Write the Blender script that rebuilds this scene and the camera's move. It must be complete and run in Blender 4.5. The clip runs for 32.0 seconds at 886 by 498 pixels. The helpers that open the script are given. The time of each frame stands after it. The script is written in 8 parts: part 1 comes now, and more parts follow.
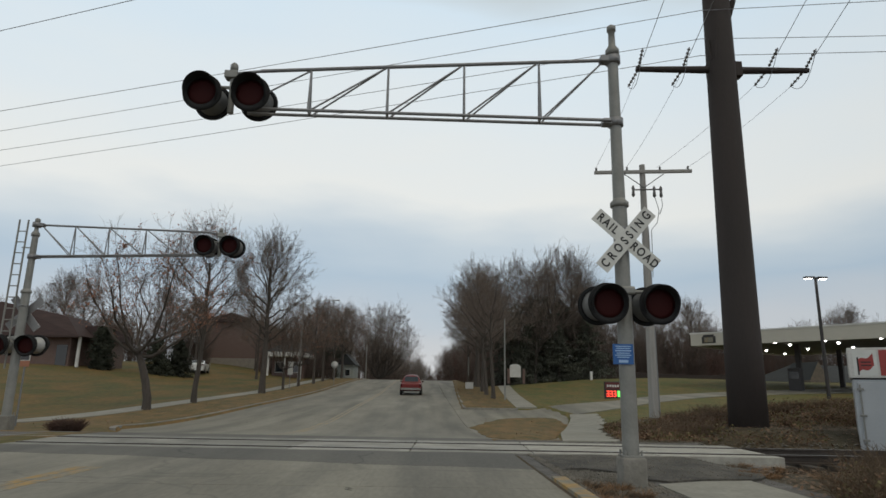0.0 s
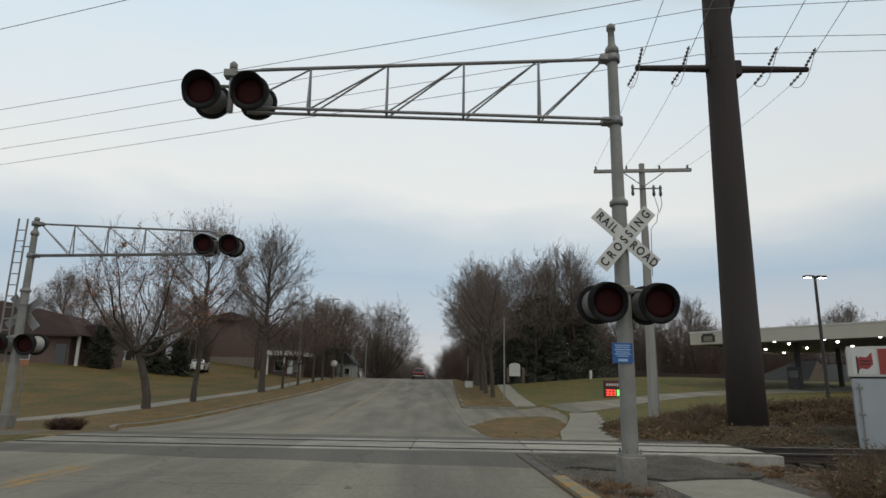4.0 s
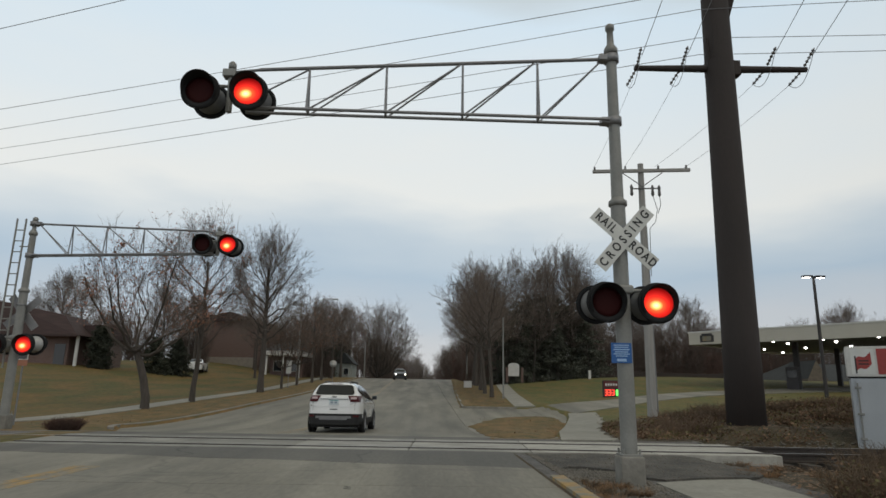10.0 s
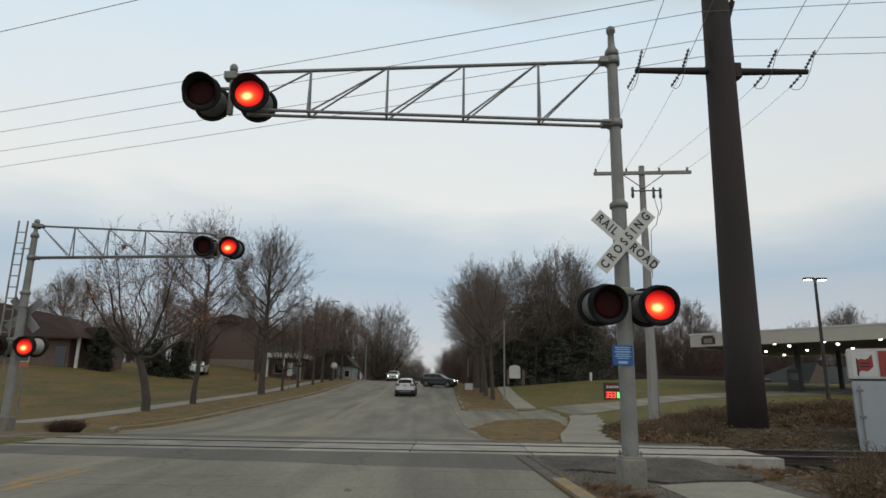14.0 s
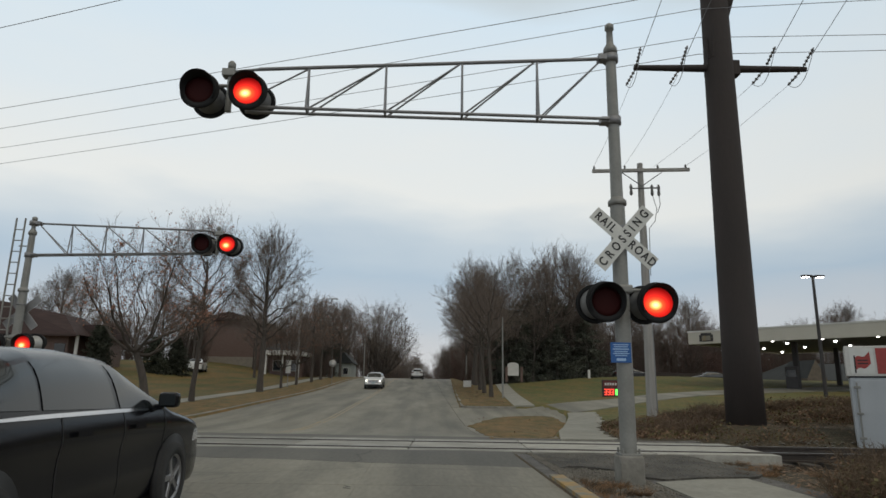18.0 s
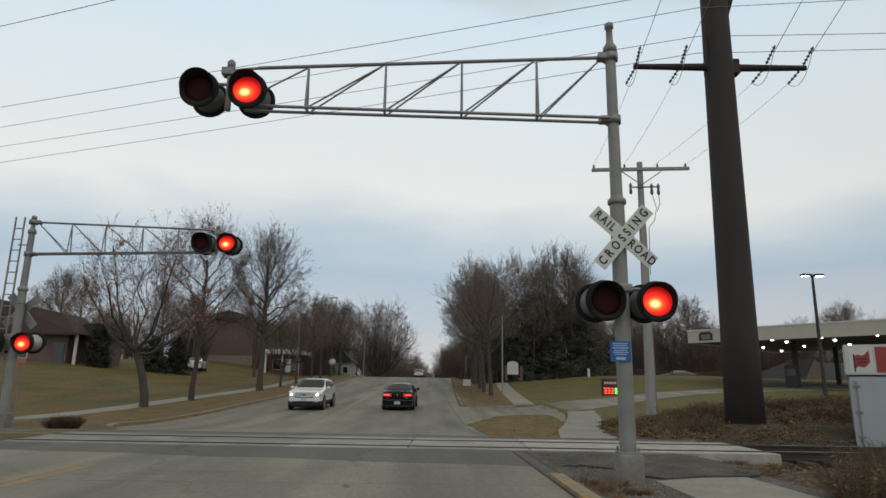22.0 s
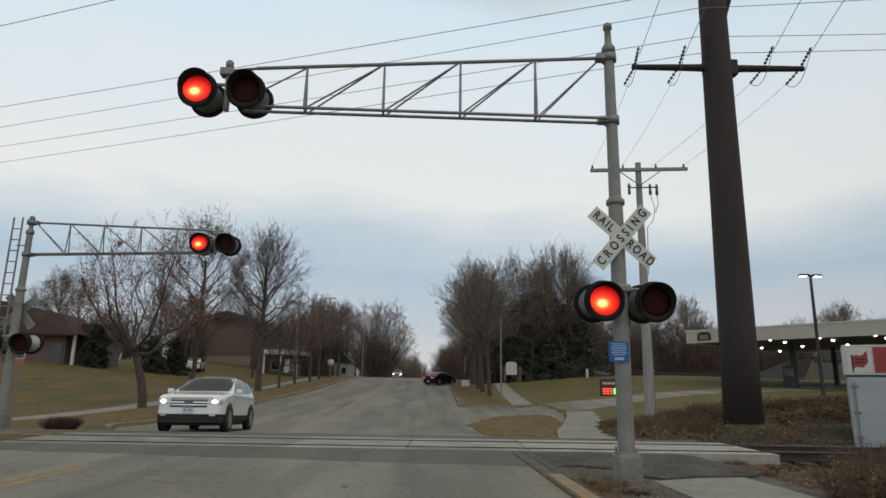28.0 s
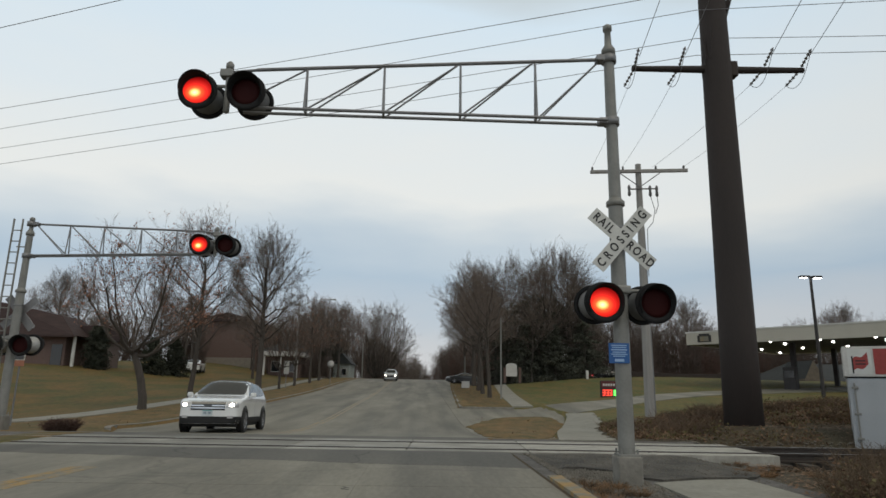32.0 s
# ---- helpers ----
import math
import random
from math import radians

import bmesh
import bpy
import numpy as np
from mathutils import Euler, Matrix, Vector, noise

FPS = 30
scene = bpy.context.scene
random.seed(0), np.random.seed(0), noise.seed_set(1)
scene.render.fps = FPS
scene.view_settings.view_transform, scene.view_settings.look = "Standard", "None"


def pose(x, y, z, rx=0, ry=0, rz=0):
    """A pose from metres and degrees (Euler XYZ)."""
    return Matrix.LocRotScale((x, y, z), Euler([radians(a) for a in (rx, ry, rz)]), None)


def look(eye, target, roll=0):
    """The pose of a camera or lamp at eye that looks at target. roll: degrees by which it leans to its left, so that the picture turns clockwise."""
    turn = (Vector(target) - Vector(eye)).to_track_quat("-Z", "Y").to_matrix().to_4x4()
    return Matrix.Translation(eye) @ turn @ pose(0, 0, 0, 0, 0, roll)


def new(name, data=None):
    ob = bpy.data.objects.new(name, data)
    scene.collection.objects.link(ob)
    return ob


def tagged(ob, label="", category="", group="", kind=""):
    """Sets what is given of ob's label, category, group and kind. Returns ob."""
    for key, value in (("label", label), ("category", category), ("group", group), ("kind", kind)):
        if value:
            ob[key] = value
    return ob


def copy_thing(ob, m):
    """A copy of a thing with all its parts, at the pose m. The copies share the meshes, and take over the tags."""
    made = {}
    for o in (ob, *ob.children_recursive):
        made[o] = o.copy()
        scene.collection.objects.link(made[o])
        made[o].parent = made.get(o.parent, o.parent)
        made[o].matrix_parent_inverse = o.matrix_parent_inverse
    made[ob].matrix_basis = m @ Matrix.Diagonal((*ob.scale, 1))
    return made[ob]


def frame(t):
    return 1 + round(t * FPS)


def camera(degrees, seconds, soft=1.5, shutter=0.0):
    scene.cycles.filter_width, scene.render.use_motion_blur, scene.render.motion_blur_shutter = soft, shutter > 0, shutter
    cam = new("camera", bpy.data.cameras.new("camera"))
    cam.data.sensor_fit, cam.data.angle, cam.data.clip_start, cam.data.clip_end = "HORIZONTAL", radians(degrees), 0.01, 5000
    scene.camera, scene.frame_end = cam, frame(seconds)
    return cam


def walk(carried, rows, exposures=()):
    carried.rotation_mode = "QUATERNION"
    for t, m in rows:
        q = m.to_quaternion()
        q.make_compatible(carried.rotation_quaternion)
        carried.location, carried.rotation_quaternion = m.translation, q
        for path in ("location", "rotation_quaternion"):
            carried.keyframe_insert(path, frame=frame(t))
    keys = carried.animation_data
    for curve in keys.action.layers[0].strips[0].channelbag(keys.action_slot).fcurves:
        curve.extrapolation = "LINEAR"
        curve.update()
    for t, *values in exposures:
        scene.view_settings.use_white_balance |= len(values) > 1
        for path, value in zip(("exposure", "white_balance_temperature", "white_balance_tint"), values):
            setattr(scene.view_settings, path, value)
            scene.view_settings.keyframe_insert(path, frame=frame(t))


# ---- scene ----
# camera: hand-held in a stopped car, looking up the road
cam = camera(70.4, 32.0, soft=1.55)
EYE = (0, 0, 1.2)
AIM = look(EYE, (0.0234, 1, 1.2 + 0.2239), 0.95)
FOCAL = 784 / math.tan(radians(35.2))
SWAY = [
    (0, 0, 0), (0.5, 0, -0.4), (1, -0.5, -1.3), (1.5, -0.4, -0.1), (2, -1.1, -1.3), (2.5, -0.8, -1.3),
    (3, -0.9, 0.4), (3.5, -0.8, -1.9), (5.5, -1.3, -1.8), (6, -0.6, -0.1), (6.5, -0.6, -1.4), (7, -1.6, -1.4),
    (7.5, -2.7, -3), (8, -2.9, -5.2), (8.5, -2.7, -3.7), (9, -2.4, -3), (9.5, -2.8, -3), (10, -2.7, -1.9),
    (10.5, -2.4, 0.1), (11, -2.3, -1.9), (11.5, -1.8, -2.8), (12, -1.4, -1.8), (12.5, -1.6, -0.5), (13, -1.4, 0.5),
    (13.5, -1.5, 1.6), (14, -0.9, 1.9), (14.5, -1.1, 1.6), (16.5, -2.3, -1), (17, -2.3, -1.3), (17.5, -2.7, -2.3),
    (18, -3.6, -2.7), (18.5, -4.6, -4.5), (19, -5.1, -4.5), (19.5, -4.2, -4.5), (20, -3.8, -3.8), (20.5, -4, -4.1),
    (21, -3.8, -4.1), (21.5, -4.5, -4.6), (22, -4.2, -4.7), (22.5, -4, -3.7), (23, -4.3, -3.8), (23.5, -3.8, -2.6),
    (24, -4.5, -3.8), (24.5, -4.2, -3.6), (25, -4.5, -1.8), (25.5, -5, -2.8), (27.5, -6.5, -3), (28, -6.7, -4),
    (28.5, -6.7, -2.4), (29, -6.6, -2.6), (29.5, -6.7, -1.5), (30, -6.6, 0), (30.5, -6.6, -1.3), (31, -6.6, -1.3),
    (31.5, -6.6, -2.6), (32, -6.6, -1.4)]
walk(cam, [(t, AIM @ pose(0, 0, 0, math.degrees(b / FOCAL), math.degrees(a / FOCAL), 0)) for t, a, b in SWAY])

# ---- light: an overcast late-autumn afternoon ----
scene.view_settings.exposure = 0.0
world = bpy.data.worlds.new("sky")
scene.world = world
world.use_nodes = True
wt = world.node_tree
wt.nodes.clear()
w_out = wt.nodes.new("ShaderNodeOutputWorld")
w_bg = wt.nodes.new("ShaderNodeBackground")
w_sky = wt.nodes.new("ShaderNodeTexSky")
w_sky.sky_type = "NISHITA"
w_sky.sun_disc = False
w_sky.sun_elevation, w_sky.sun_rotation = radians(38), radians(150)
w_sky.air_density, w_sky.dust_density = 1.0, 2.0
w_tc = wt.nodes.new("ShaderNodeTexCoord")
w_sep = wt.nodes.new("ShaderNodeSeparateXYZ")
wt.links.new(w_tc.outputs["Generated"], w_sep.inputs[0])
w_map = wt.nodes.new("ShaderNodeMapping")
w_map.inputs["Scale"].default_value = (1.3, 1.3, 4.5)
w_map.inputs["Location"].default_value = (3.1, 0.4, 0.35)
wt.links.new(w_tc.outputs["Generated"], w_map.inputs[0])
w_noise = wt.nodes.new("ShaderNodeTexNoise")
w_noise.inputs["Scale"].default_value = 1.5
w_noise.inputs["Detail"].default_value = 5
w_noise.inputs["Roughness"].default_value = 0.5
wt.links.new(w_map.outputs[0], w_noise.inputs["Vector"])
# stratus layers, by height above the horizon
w_layer = wt.nodes.new("ShaderNodeValToRGB")
SKY_STOPS = [(0.0, (0.66, 0.66, 0.665)), (0.08, (0.575, 0.61, 0.645)), (0.175, (0.455, 0.56, 0.655)), (0.235, (0.58, 0.66, 0.715)), (0.31, (0.845, 0.86, 0.83)),
             (0.42, (0.78, 0.845, 0.87)), (0.54, (0.695, 0.82, 0.91)), (0.70, (0.48, 0.475, 0.425)), (1.0, (0.38, 0.36, 0.28))]
while len(w_layer.color_ramp.elements) < len(SKY_STOPS):
    w_layer.color_ramp.elements.new(0.5)
for e, (p, c) in zip(w_layer.color_ramp.elements, SKY_STOPS):
    e.position, e.color = p, (*c, 1)
w_warp = wt.nodes.new("ShaderNodeMath")
w_warp.operation = "MULTIPLY_ADD"
w_warp.inputs[1].default_value = 0.24
wt.links.new(w_noise.outputs[0], w_warp.inputs[0])
w_off = wt.nodes.new("ShaderNodeMath")
w_off.operation = "ADD"
w_off.inputs[1].default_value = -0.12
wt.links.new(w_sep.outputs[2], w_off.inputs[0])
wt.links.new(w_off.outputs[0], w_warp.inputs[2])
wt.links.new(w_warp.outputs[0], w_layer.inputs[0])
w_gain = wt.nodes.new("ShaderNodeMix")
w_gain.data_type = "RGBA"
w_gain.blend_type = "MIX"
w_gain.inputs[0].default_value = 0.93
w_scale = wt.nodes.new("ShaderNodeVectorMath")
w_scale.operation = "SCALE"
w_scale.inputs["Scale"].default_value = 0.1
wt.links.new(w_sky.outputs[0], w_scale.inputs[0])
wt.links.new(w_scale.outputs[0], w_gain.inputs[6])
# the cloud thickens towards the east
w_east = wt.nodes.new("ShaderNodeMapRange")
w_east.inputs["From Min"].default_value, w_east.inputs["From Max"].default_value = 0.2, 0.6
w_east.inputs["To Min"].default_value, w_east.inputs["To Max"].default_value = 1.0, 0.92
wt.links.new(w_sep.outputs[0], w_east.inputs["Value"])
w_thick = wt.nodes.new("ShaderNodeVectorMath")
w_thick.operation = "SCALE"
wt.links.new(w_layer.outputs[0], w_thick.inputs[0])
wt.links.new(w_east.outputs[0], w_thick.inputs["Scale"])
wt.links.new(w_thick.outputs[0], w_gain.inputs[7])
wt.links.new(w_gain.outputs[2], w_bg.inputs[0])
w_bg.inputs[1].default_value = 1.0
wt.links.new(w_bg.outputs[0], w_out.inputs[0])

sun = new("sun", bpy.data.lights.new("sun", "SUN"))
sun.data.energy, sun.data.angle, sun.data.color = 0.55, radians(25), (1.0, 0.90, 0.74)
sun.matrix_world = look((0, 0, 30), (-10, 17, 0))


# ---- materials ----
def mat(name, col, col2=None, scale=2.0, fine=40.0, rough=0.8, metal=0.0, bump=0.25, spread=0.5, each=0.0, stretch=(1, 1, 1), grain=0.35, dist=0.02, coat=0.0):
    """Two colours mixed by coarse noise, darkened and roughened by fine grain; each: variation from object to object."""
    m = bpy.data.materials.new(name)
    m.use_nodes = True
    nt = m.node_tree
    b = nt.nodes["Principled BSDF"]
    col2 = col2 or tuple(c * 0.75 for c in col)
    tc = nt.nodes.new("ShaderNodeTexCoord")
    mp = nt.nodes.new("ShaderNodeMapping")
    mp.inputs["Scale"].default_value = stretch
    nt.links.new(tc.outputs["Object"], mp.inputs[0])
    n1 = nt.nodes.new("ShaderNodeTexNoise")
    n1.inputs["Scale"].default_value, n1.inputs["Detail"].default_value = scale, 6
    n2 = nt.nodes.new("ShaderNodeTexNoise")
    n2.inputs["Scale"].default_value, n2.inputs["Detail"].default_value = fine, 3
    for n in (n1, n2):
        nt.links.new(mp.outputs[0], n.inputs["Vector"])
    r = nt.nodes.new("ShaderNodeValToRGB")
    r.color_ramp.elements[0].position, r.color_ramp.elements[1].position = 0.5 - spread / 2, 0.5 + spread / 2
    r.color_ramp.elements[0].color, r.color_ramp.elements[1].color = (*col, 1), (*col2, 1)
    nt.links.new(n1.outputs[0], r.inputs[0])
    hs = nt.nodes.new("ShaderNodeHueSaturation")
    nt.links.new(r.outputs[0], hs.inputs["Color"])
    v = nt.nodes.new("ShaderNodeMath")
    v.operation = "MULTIPLY_ADD"
    v.inputs[1].default_value, v.inputs[2].default_value = grain, 1 - grain / 2
    nt.links.new(n2.outputs[0], v.inputs[0])
    last = v
    if each:
        oi = nt.nodes.new("ShaderNodeObjectInfo")
        e = nt.nodes.new("ShaderNodeMath")
        e.operation = "MULTIPLY_ADD"
        e.inputs[1].default_value, e.inputs[2].default_value = each, 1 - each / 2
        nt.links.new(oi.outputs["Random"], e.inputs[0])
        last = nt.nodes.new("ShaderNodeMath")
        last.operation = "MULTIPLY"
        nt.links.new(v.outputs[0], last.inputs[0])
        nt.links.new(e.outputs[0], last.inputs[1])
    nt.links.new(last.outputs[0], hs.inputs["Value"])
    nt.links.new(hs.outputs[0], b.inputs["Base Color"])
    b.inputs["Roughness"].default_value, b.inputs["Metallic"].default_value = rough, metal
    b.inputs["Coat Weight"].default_value = coat
    if bump:
        bp = nt.nodes.new("ShaderNodeBump")
        bp.inputs["Strength"].default_value, bp.inputs["Distance"].default_value = bump, dist
        nt.links.new(n2.outputs[0], bp.inputs["Height"])
        nt.links.new(bp.outputs[0], b.inputs["Normal"])
    return m


def glow(name, col, strength, base=(0.1, 0.1, 0.1)):
    m = bpy.data.materials.new(name)
    m.use_nodes = True
    b = m.node_tree.nodes["Principled BSDF"]
    b.inputs["Base Color"].default_value = (*base, 1)
    b.inputs["Emission Color"].default_value, b.inputs["Emission Strength"].default_value = (*col, 1), strength
    b.inputs["Roughness"].default_value = 0.3
    return m


def plain(name, col, rough=0.5, metal=0.0, coat=0.0, trans=0.0):
    m = bpy.data.materials.new(name)
    m.use_nodes = True
    b = m.node_tree.nodes["Principled BSDF"]
    b.inputs["Base Color"].default_value = (*col, 1)
    b.inputs["Roughness"].default_value, b.inputs["Metallic"].default_value = rough, metal
    b.inputs["Coat Weight"].default_value, b.inputs["Transmission Weight"].default_value = coat, trans
    return m


M_LAWN = mat("lawn_grass", (0.062, 0.064, 0.010), (0.145, 0.083, 0.017), 0.6, 7, 0.95, bump=0.7, spread=0.36, grain=1.5, dist=0.05, stretch=(1, 0.3, 1))
M_LAWNEAST = mat("greener_lawn_grass", (0.060, 0.078, 0.010), (0.135, 0.092, 0.018), 0.8, 7, 0.95, bump=0.7, spread=0.4, grain=1.5, dist=0.05, stretch=(1, 0.3, 1))
M_VERGE = mat("leafy_dry_grass", (0.185, 0.108, 0.034), (0.088, 0.074, 0.020), 1.8, 16, 0.95, bump=0.8, spread=0.28, grain=1.5, dist=0.05, stretch=(1, 0.4, 1))
M_LITTER = mat("leaf_litter_soil", (0.10, 0.07, 0.042), (0.055, 0.05, 0.028), 0.9, 18, 0.95, bump=0.9, spread=0.4, grain=0.9, dist=0.06)
M_STONES = mat("loose_gravel_stones", (0.20, 0.182, 0.155), (0.11, 0.10, 0.084), 8, 25, 0.95, bump=0.3, grain=0.6)
M_BALLAST = mat("gravel_ballast", (0.17, 0.16, 0.15), (0.09, 0.085, 0.08), 3, 25, 0.95, bump=1.0, grain=0.9, dist=0.05)
M_FAR = mat("far_ground", (0.09, 0.085, 0.04), (0.06, 0.06, 0.03), 0.05, 2, 0.95, bump=0.3, grain=0.5)


def road_surface(name, c1, c2, streak, crack=0.25):
    """Worn concrete: cloudy tone, darker wheel tracks along the road, hairline cracks, fine sand grain."""
    m = mat(name, c1, c2, 0.9, 17, 0.72, bump=0.3, spread=0.34, each=0.07, grain=0.6, stretch=(1, 0.22, 1))
    nt = m.node_tree
    b = nt.nodes["Principled BSDF"]
    base = b.inputs["Base Color"].links[0].from_socket
    tc = nt.nodes.new("ShaderNodeTexCoord")
    mp = nt.nodes.new("ShaderNodeMapping")
    mp.inputs["Scale"].default_value = (0.9, 0.035, 1)
    nt.links.new(tc.outputs["Object"], mp.inputs[0])
    n = nt.nodes.new("ShaderNodeTexNoise")
    n.inputs["Scale"].default_value, n.inputs["Detail"].default_value = 1.0, 5
    nt.links.new(mp.outputs[0], n.inputs["Vector"])
    r = nt.nodes.new("ShaderNodeValToRGB")
    r.color_ramp.elements[0].position, r.color_ramp.elements[1].position = 0.36, 0.62
    r.color_ramp.elements[0].color, r.color_ramp.elements[1].color = (streak, streak, streak, 1), (1.08, 1.07, 1.05, 1)
    nt.links.new(n.outputs[0], r.inputs[0])
    wob = nt.nodes.new("ShaderNodeTexNoise")
    wob.inputs["Scale"].default_value = 0.8
    nt.links.new(tc.outputs["Object"], wob.inputs["Vector"])
    add = nt.nodes.new("ShaderNodeVectorMath")
    add.operation = "MULTIPLY_ADD"
    add.inputs[1].default_value = (1.3, 1.3, 0)
    nt.links.new(wob.outputs["Color"], add.inputs[0])
    nt.links.new(tc.outputs["Object"], add.inputs[2])
    v = nt.nodes.new("ShaderNodeTexVoronoi")
    v.feature = "DISTANCE_TO_EDGE"
    v.inputs["Scale"].default_value = 0.16
    nt.links.new(add.outputs[0], v.inputs["Vector"])
    rc = nt.nodes.new("ShaderNodeValToRGB")
    rc.color_ramp.elements[0].position, rc.color_ramp.elements[1].position = 0.0, 0.006
    rc.color_ramp.elements[0].color, rc.color_ramp.elements[1].color = (1 - crack * 1.6, 1 - crack * 1.6, 1 - crack * 1.6, 1), (1, 1, 1, 1)
    nt.links.new(v.outputs["Distance"], rc.inputs[0])
    for src in (r.outputs[0], rc.outputs[0]):
        mx = nt.nodes.new("ShaderNodeMix")
        mx.data_type, mx.blend_type = "RGBA", "MULTIPLY"
        mx.inputs[0].default_value = 1.0
        nt.links.new(base, mx.inputs[6])
        nt.links.new(src, mx.inputs[7])
        base = mx.outputs[2]
    nt.links.new(base, b.inputs["Base Color"])
    return m


M_CONC = road_surface("road_concrete", (0.224, 0.211, 0.172), (0.146, 0.137, 0.111), 0.70, 0.16)
M_JOINT = mat("road_joint_tar", (0.115, 0.112, 0.098), (0.155, 0.15, 0.13), 2, 30, 0.8, bump=0.3)
M_ASPH = road_surface("asphalt", (0.110, 0.105, 0.089), (0.081, 0.077, 0.066), 0.72, 0.3)
M_PATCH = mat("gritty_dark_asphalt", (0.052, 0.049, 0.043), (0.110, 0.100, 0.086), 1.6, 17, 0.95, bump=0.8, spread=0.3, grain=0.9, dist=0.04)
M_WALK = mat("sidewalk_concrete", (0.285, 0.275, 0.235), (0.205, 0.197, 0.168), 1.6, 14, 0.88, bump=0.3, each=0.15, grain=0.5)
M_PANELROAD = mat("worn_crossing_panel", (0.29, 0.282, 0.25), (0.15, 0.146, 0.13), 1.2, 30, 0.8, bump=0.3, each=0.2, grain=0.35)
M_PANEL = mat("crossing_panel_concrete", (0.43, 0.415, 0.37), (0.26, 0.25, 0.22), 3.0, 16, 0.8, bump=0.3, each=0.2, grain=0.35)
M_PANELMID = mat("dusty_crossing_panel", (0.36, 0.35, 0.315), (0.20, 0.195, 0.175), 1.2, 30, 0.8, bump=0.3, each=0.2, grain=0.35)
M_KERB = mat("kerb_concrete", (0.25, 0.238, 0.212), (0.15, 0.14, 0.12), 2.2, 14, 0.9, bump=0.4, each=0.3, grain=0.6)
M_YELLOW = mat("worn_yellow_paint", (0.33, 0.205, 0.06), (0.195, 0.18, 0.14), 3.2, 14, 0.75, bump=0.25, spread=0.16, grain=0.7)
M_WORNLINE = mat("faded_yellow_paint", (0.30, 0.235, 0.14), (0.235, 0.215, 0.18), 1.5, 50, 0.75, bump=0.2, spread=0.3, grain=0.4)
M_RAIL = mat("rail_steel", (0.10, 0.085, 0.075), (0.055, 0.045, 0.04), 3, 60, 0.5, 0.6, bump=0.3)
M_RAILTOP = plain("polished_rail_head", (0.22, 0.21, 0.20), 0.3, 0.9)
M_TIE = mat("creosote_wood", (0.06, 0.05, 0.04), (0.035, 0.03, 0.025), 2, 40, 0.9, bump=0.5, each=0.3)
M_ALU = mat("weathered_aluminium", (0.275, 0.272, 0.252), (0.195, 0.193, 0.18), 2.6, 26, 0.55, 0.25, bump=0.1, grain=0.3)
M_TUBE = mat("grey_truss_tube", (0.26, 0.26, 0.265), (0.19, 0.19, 0.195), 3, 40, 0.5, 0.4, bump=0.1)
M_BLACK = mat("black_signal_paint", (0.018, 0.018, 0.0185), (0.027, 0.027, 0.028), 3, 40, 0.8, bump=0.1)
M_BLACK.node_tree.nodes["Principled BSDF"].inputs["Specular IOR Level"].default_value = 0.12
M_HOUS = mat("signal_housing_grey", (0.45, 0.45, 0.44), (0.33, 0.33, 0.32), 4, 40, 0.45, 0.2, bump=0.1)
M_HEAD = mat("dull_grey_housing", (0.17, 0.17, 0.165), (0.10, 0.10, 0.098), 4, 30, 0.6, 0.1, bump=0.1)
M_LENSOFF = plain("dark_red_lens", (0.030, 0.004, 0.004), 0.7, 0, 0.0)
M_LENSOFF.node_tree.nodes["Principled BSDF"].inputs["Specular IOR Level"].default_value = 0.15


def lit_lens(name):
    """A lit signal lens: a hot spot below the middle, deep red towards the rim."""
    m = bpy.data.materials.new(name)
    m.use_nodes = True
    nt = m.node_tree
    b = nt.nodes["Principled BSDF"]
    tc = nt.nodes.new("ShaderNodeTexCoord")
    mp = nt.nodes.new("ShaderNodeMapping")
    mp.inputs["Location"].default_value = (-0.10, 0.0, 0.14)
    mp.inputs["Scale"].default_value = (2.7, 0.0, 3.5)
    nt.links.new(tc.outputs["Object"], mp.inputs[0])
    ln = nt.nodes.new("ShaderNodeVectorMath")
    ln.operation = "LENGTH"
    nt.links.new(mp.outputs[0], ln.inputs[0])
    r = nt.nodes.new("ShaderNodeValToRGB")
    stops = [(0.0, (1.0, 0.86, 0.48)), (0.17, (1.0, 0.48, 0.12)), (0.28, (0.98, 0.085, 0.022)), (0.46, (0.62, 0.018, 0.010)), (0.68, (0.34, 0.006, 0.005)), (0.9, (0.11, 0.002, 0.002))]
    while len(r.color_ramp.elements) < len(stops):
        r.color_ramp.elements.new(0.5)
    for e, (p, c) in zip(r.color_ramp.elements, stops):
        e.position, e.color = p, (*c, 1)
    nt.links.new(ln.outputs["Value"], r.inputs[0])
    nt.links.new(r.outputs[0], b.inputs["Emission Color"])
    b.inputs["Emission Strength"].default_value = 1.8
    b.inputs["Base Color"].default_value = (0.05, 0.002, 0.002, 1)
    b.inputs["Specular IOR Level"].default_value = 0.2
    return m


M_LENSON = lit_lens("lit_red_lens")
M_WHITE = mat("white_reflective_sheet", (0.66, 0.66, 0.63), (0.54, 0.54, 0.51), 3, 40, 0.6, bump=0.05, grain=0.15)
M_LETTER = plain("black_letters", (0.025, 0.025, 0.025), 0.6)
M_BLUE = mat("blue_sign_sheet", (0.020, 0.105, 0.33), (0.018, 0.09, 0.28), 6, 40, 0.5, bump=0.05)
M_PALE = plain("pale_sign_print", (0.30, 0.45, 0.66), 0.6)
M_CORTEN = mat("dark_weathered_steel", (0.030, 0.0245, 0.023), (0.045, 0.034, 0.031), 1.2, 30, 0.85, 0.0, bump=0.25, stretch=(1, 1, 0.2))
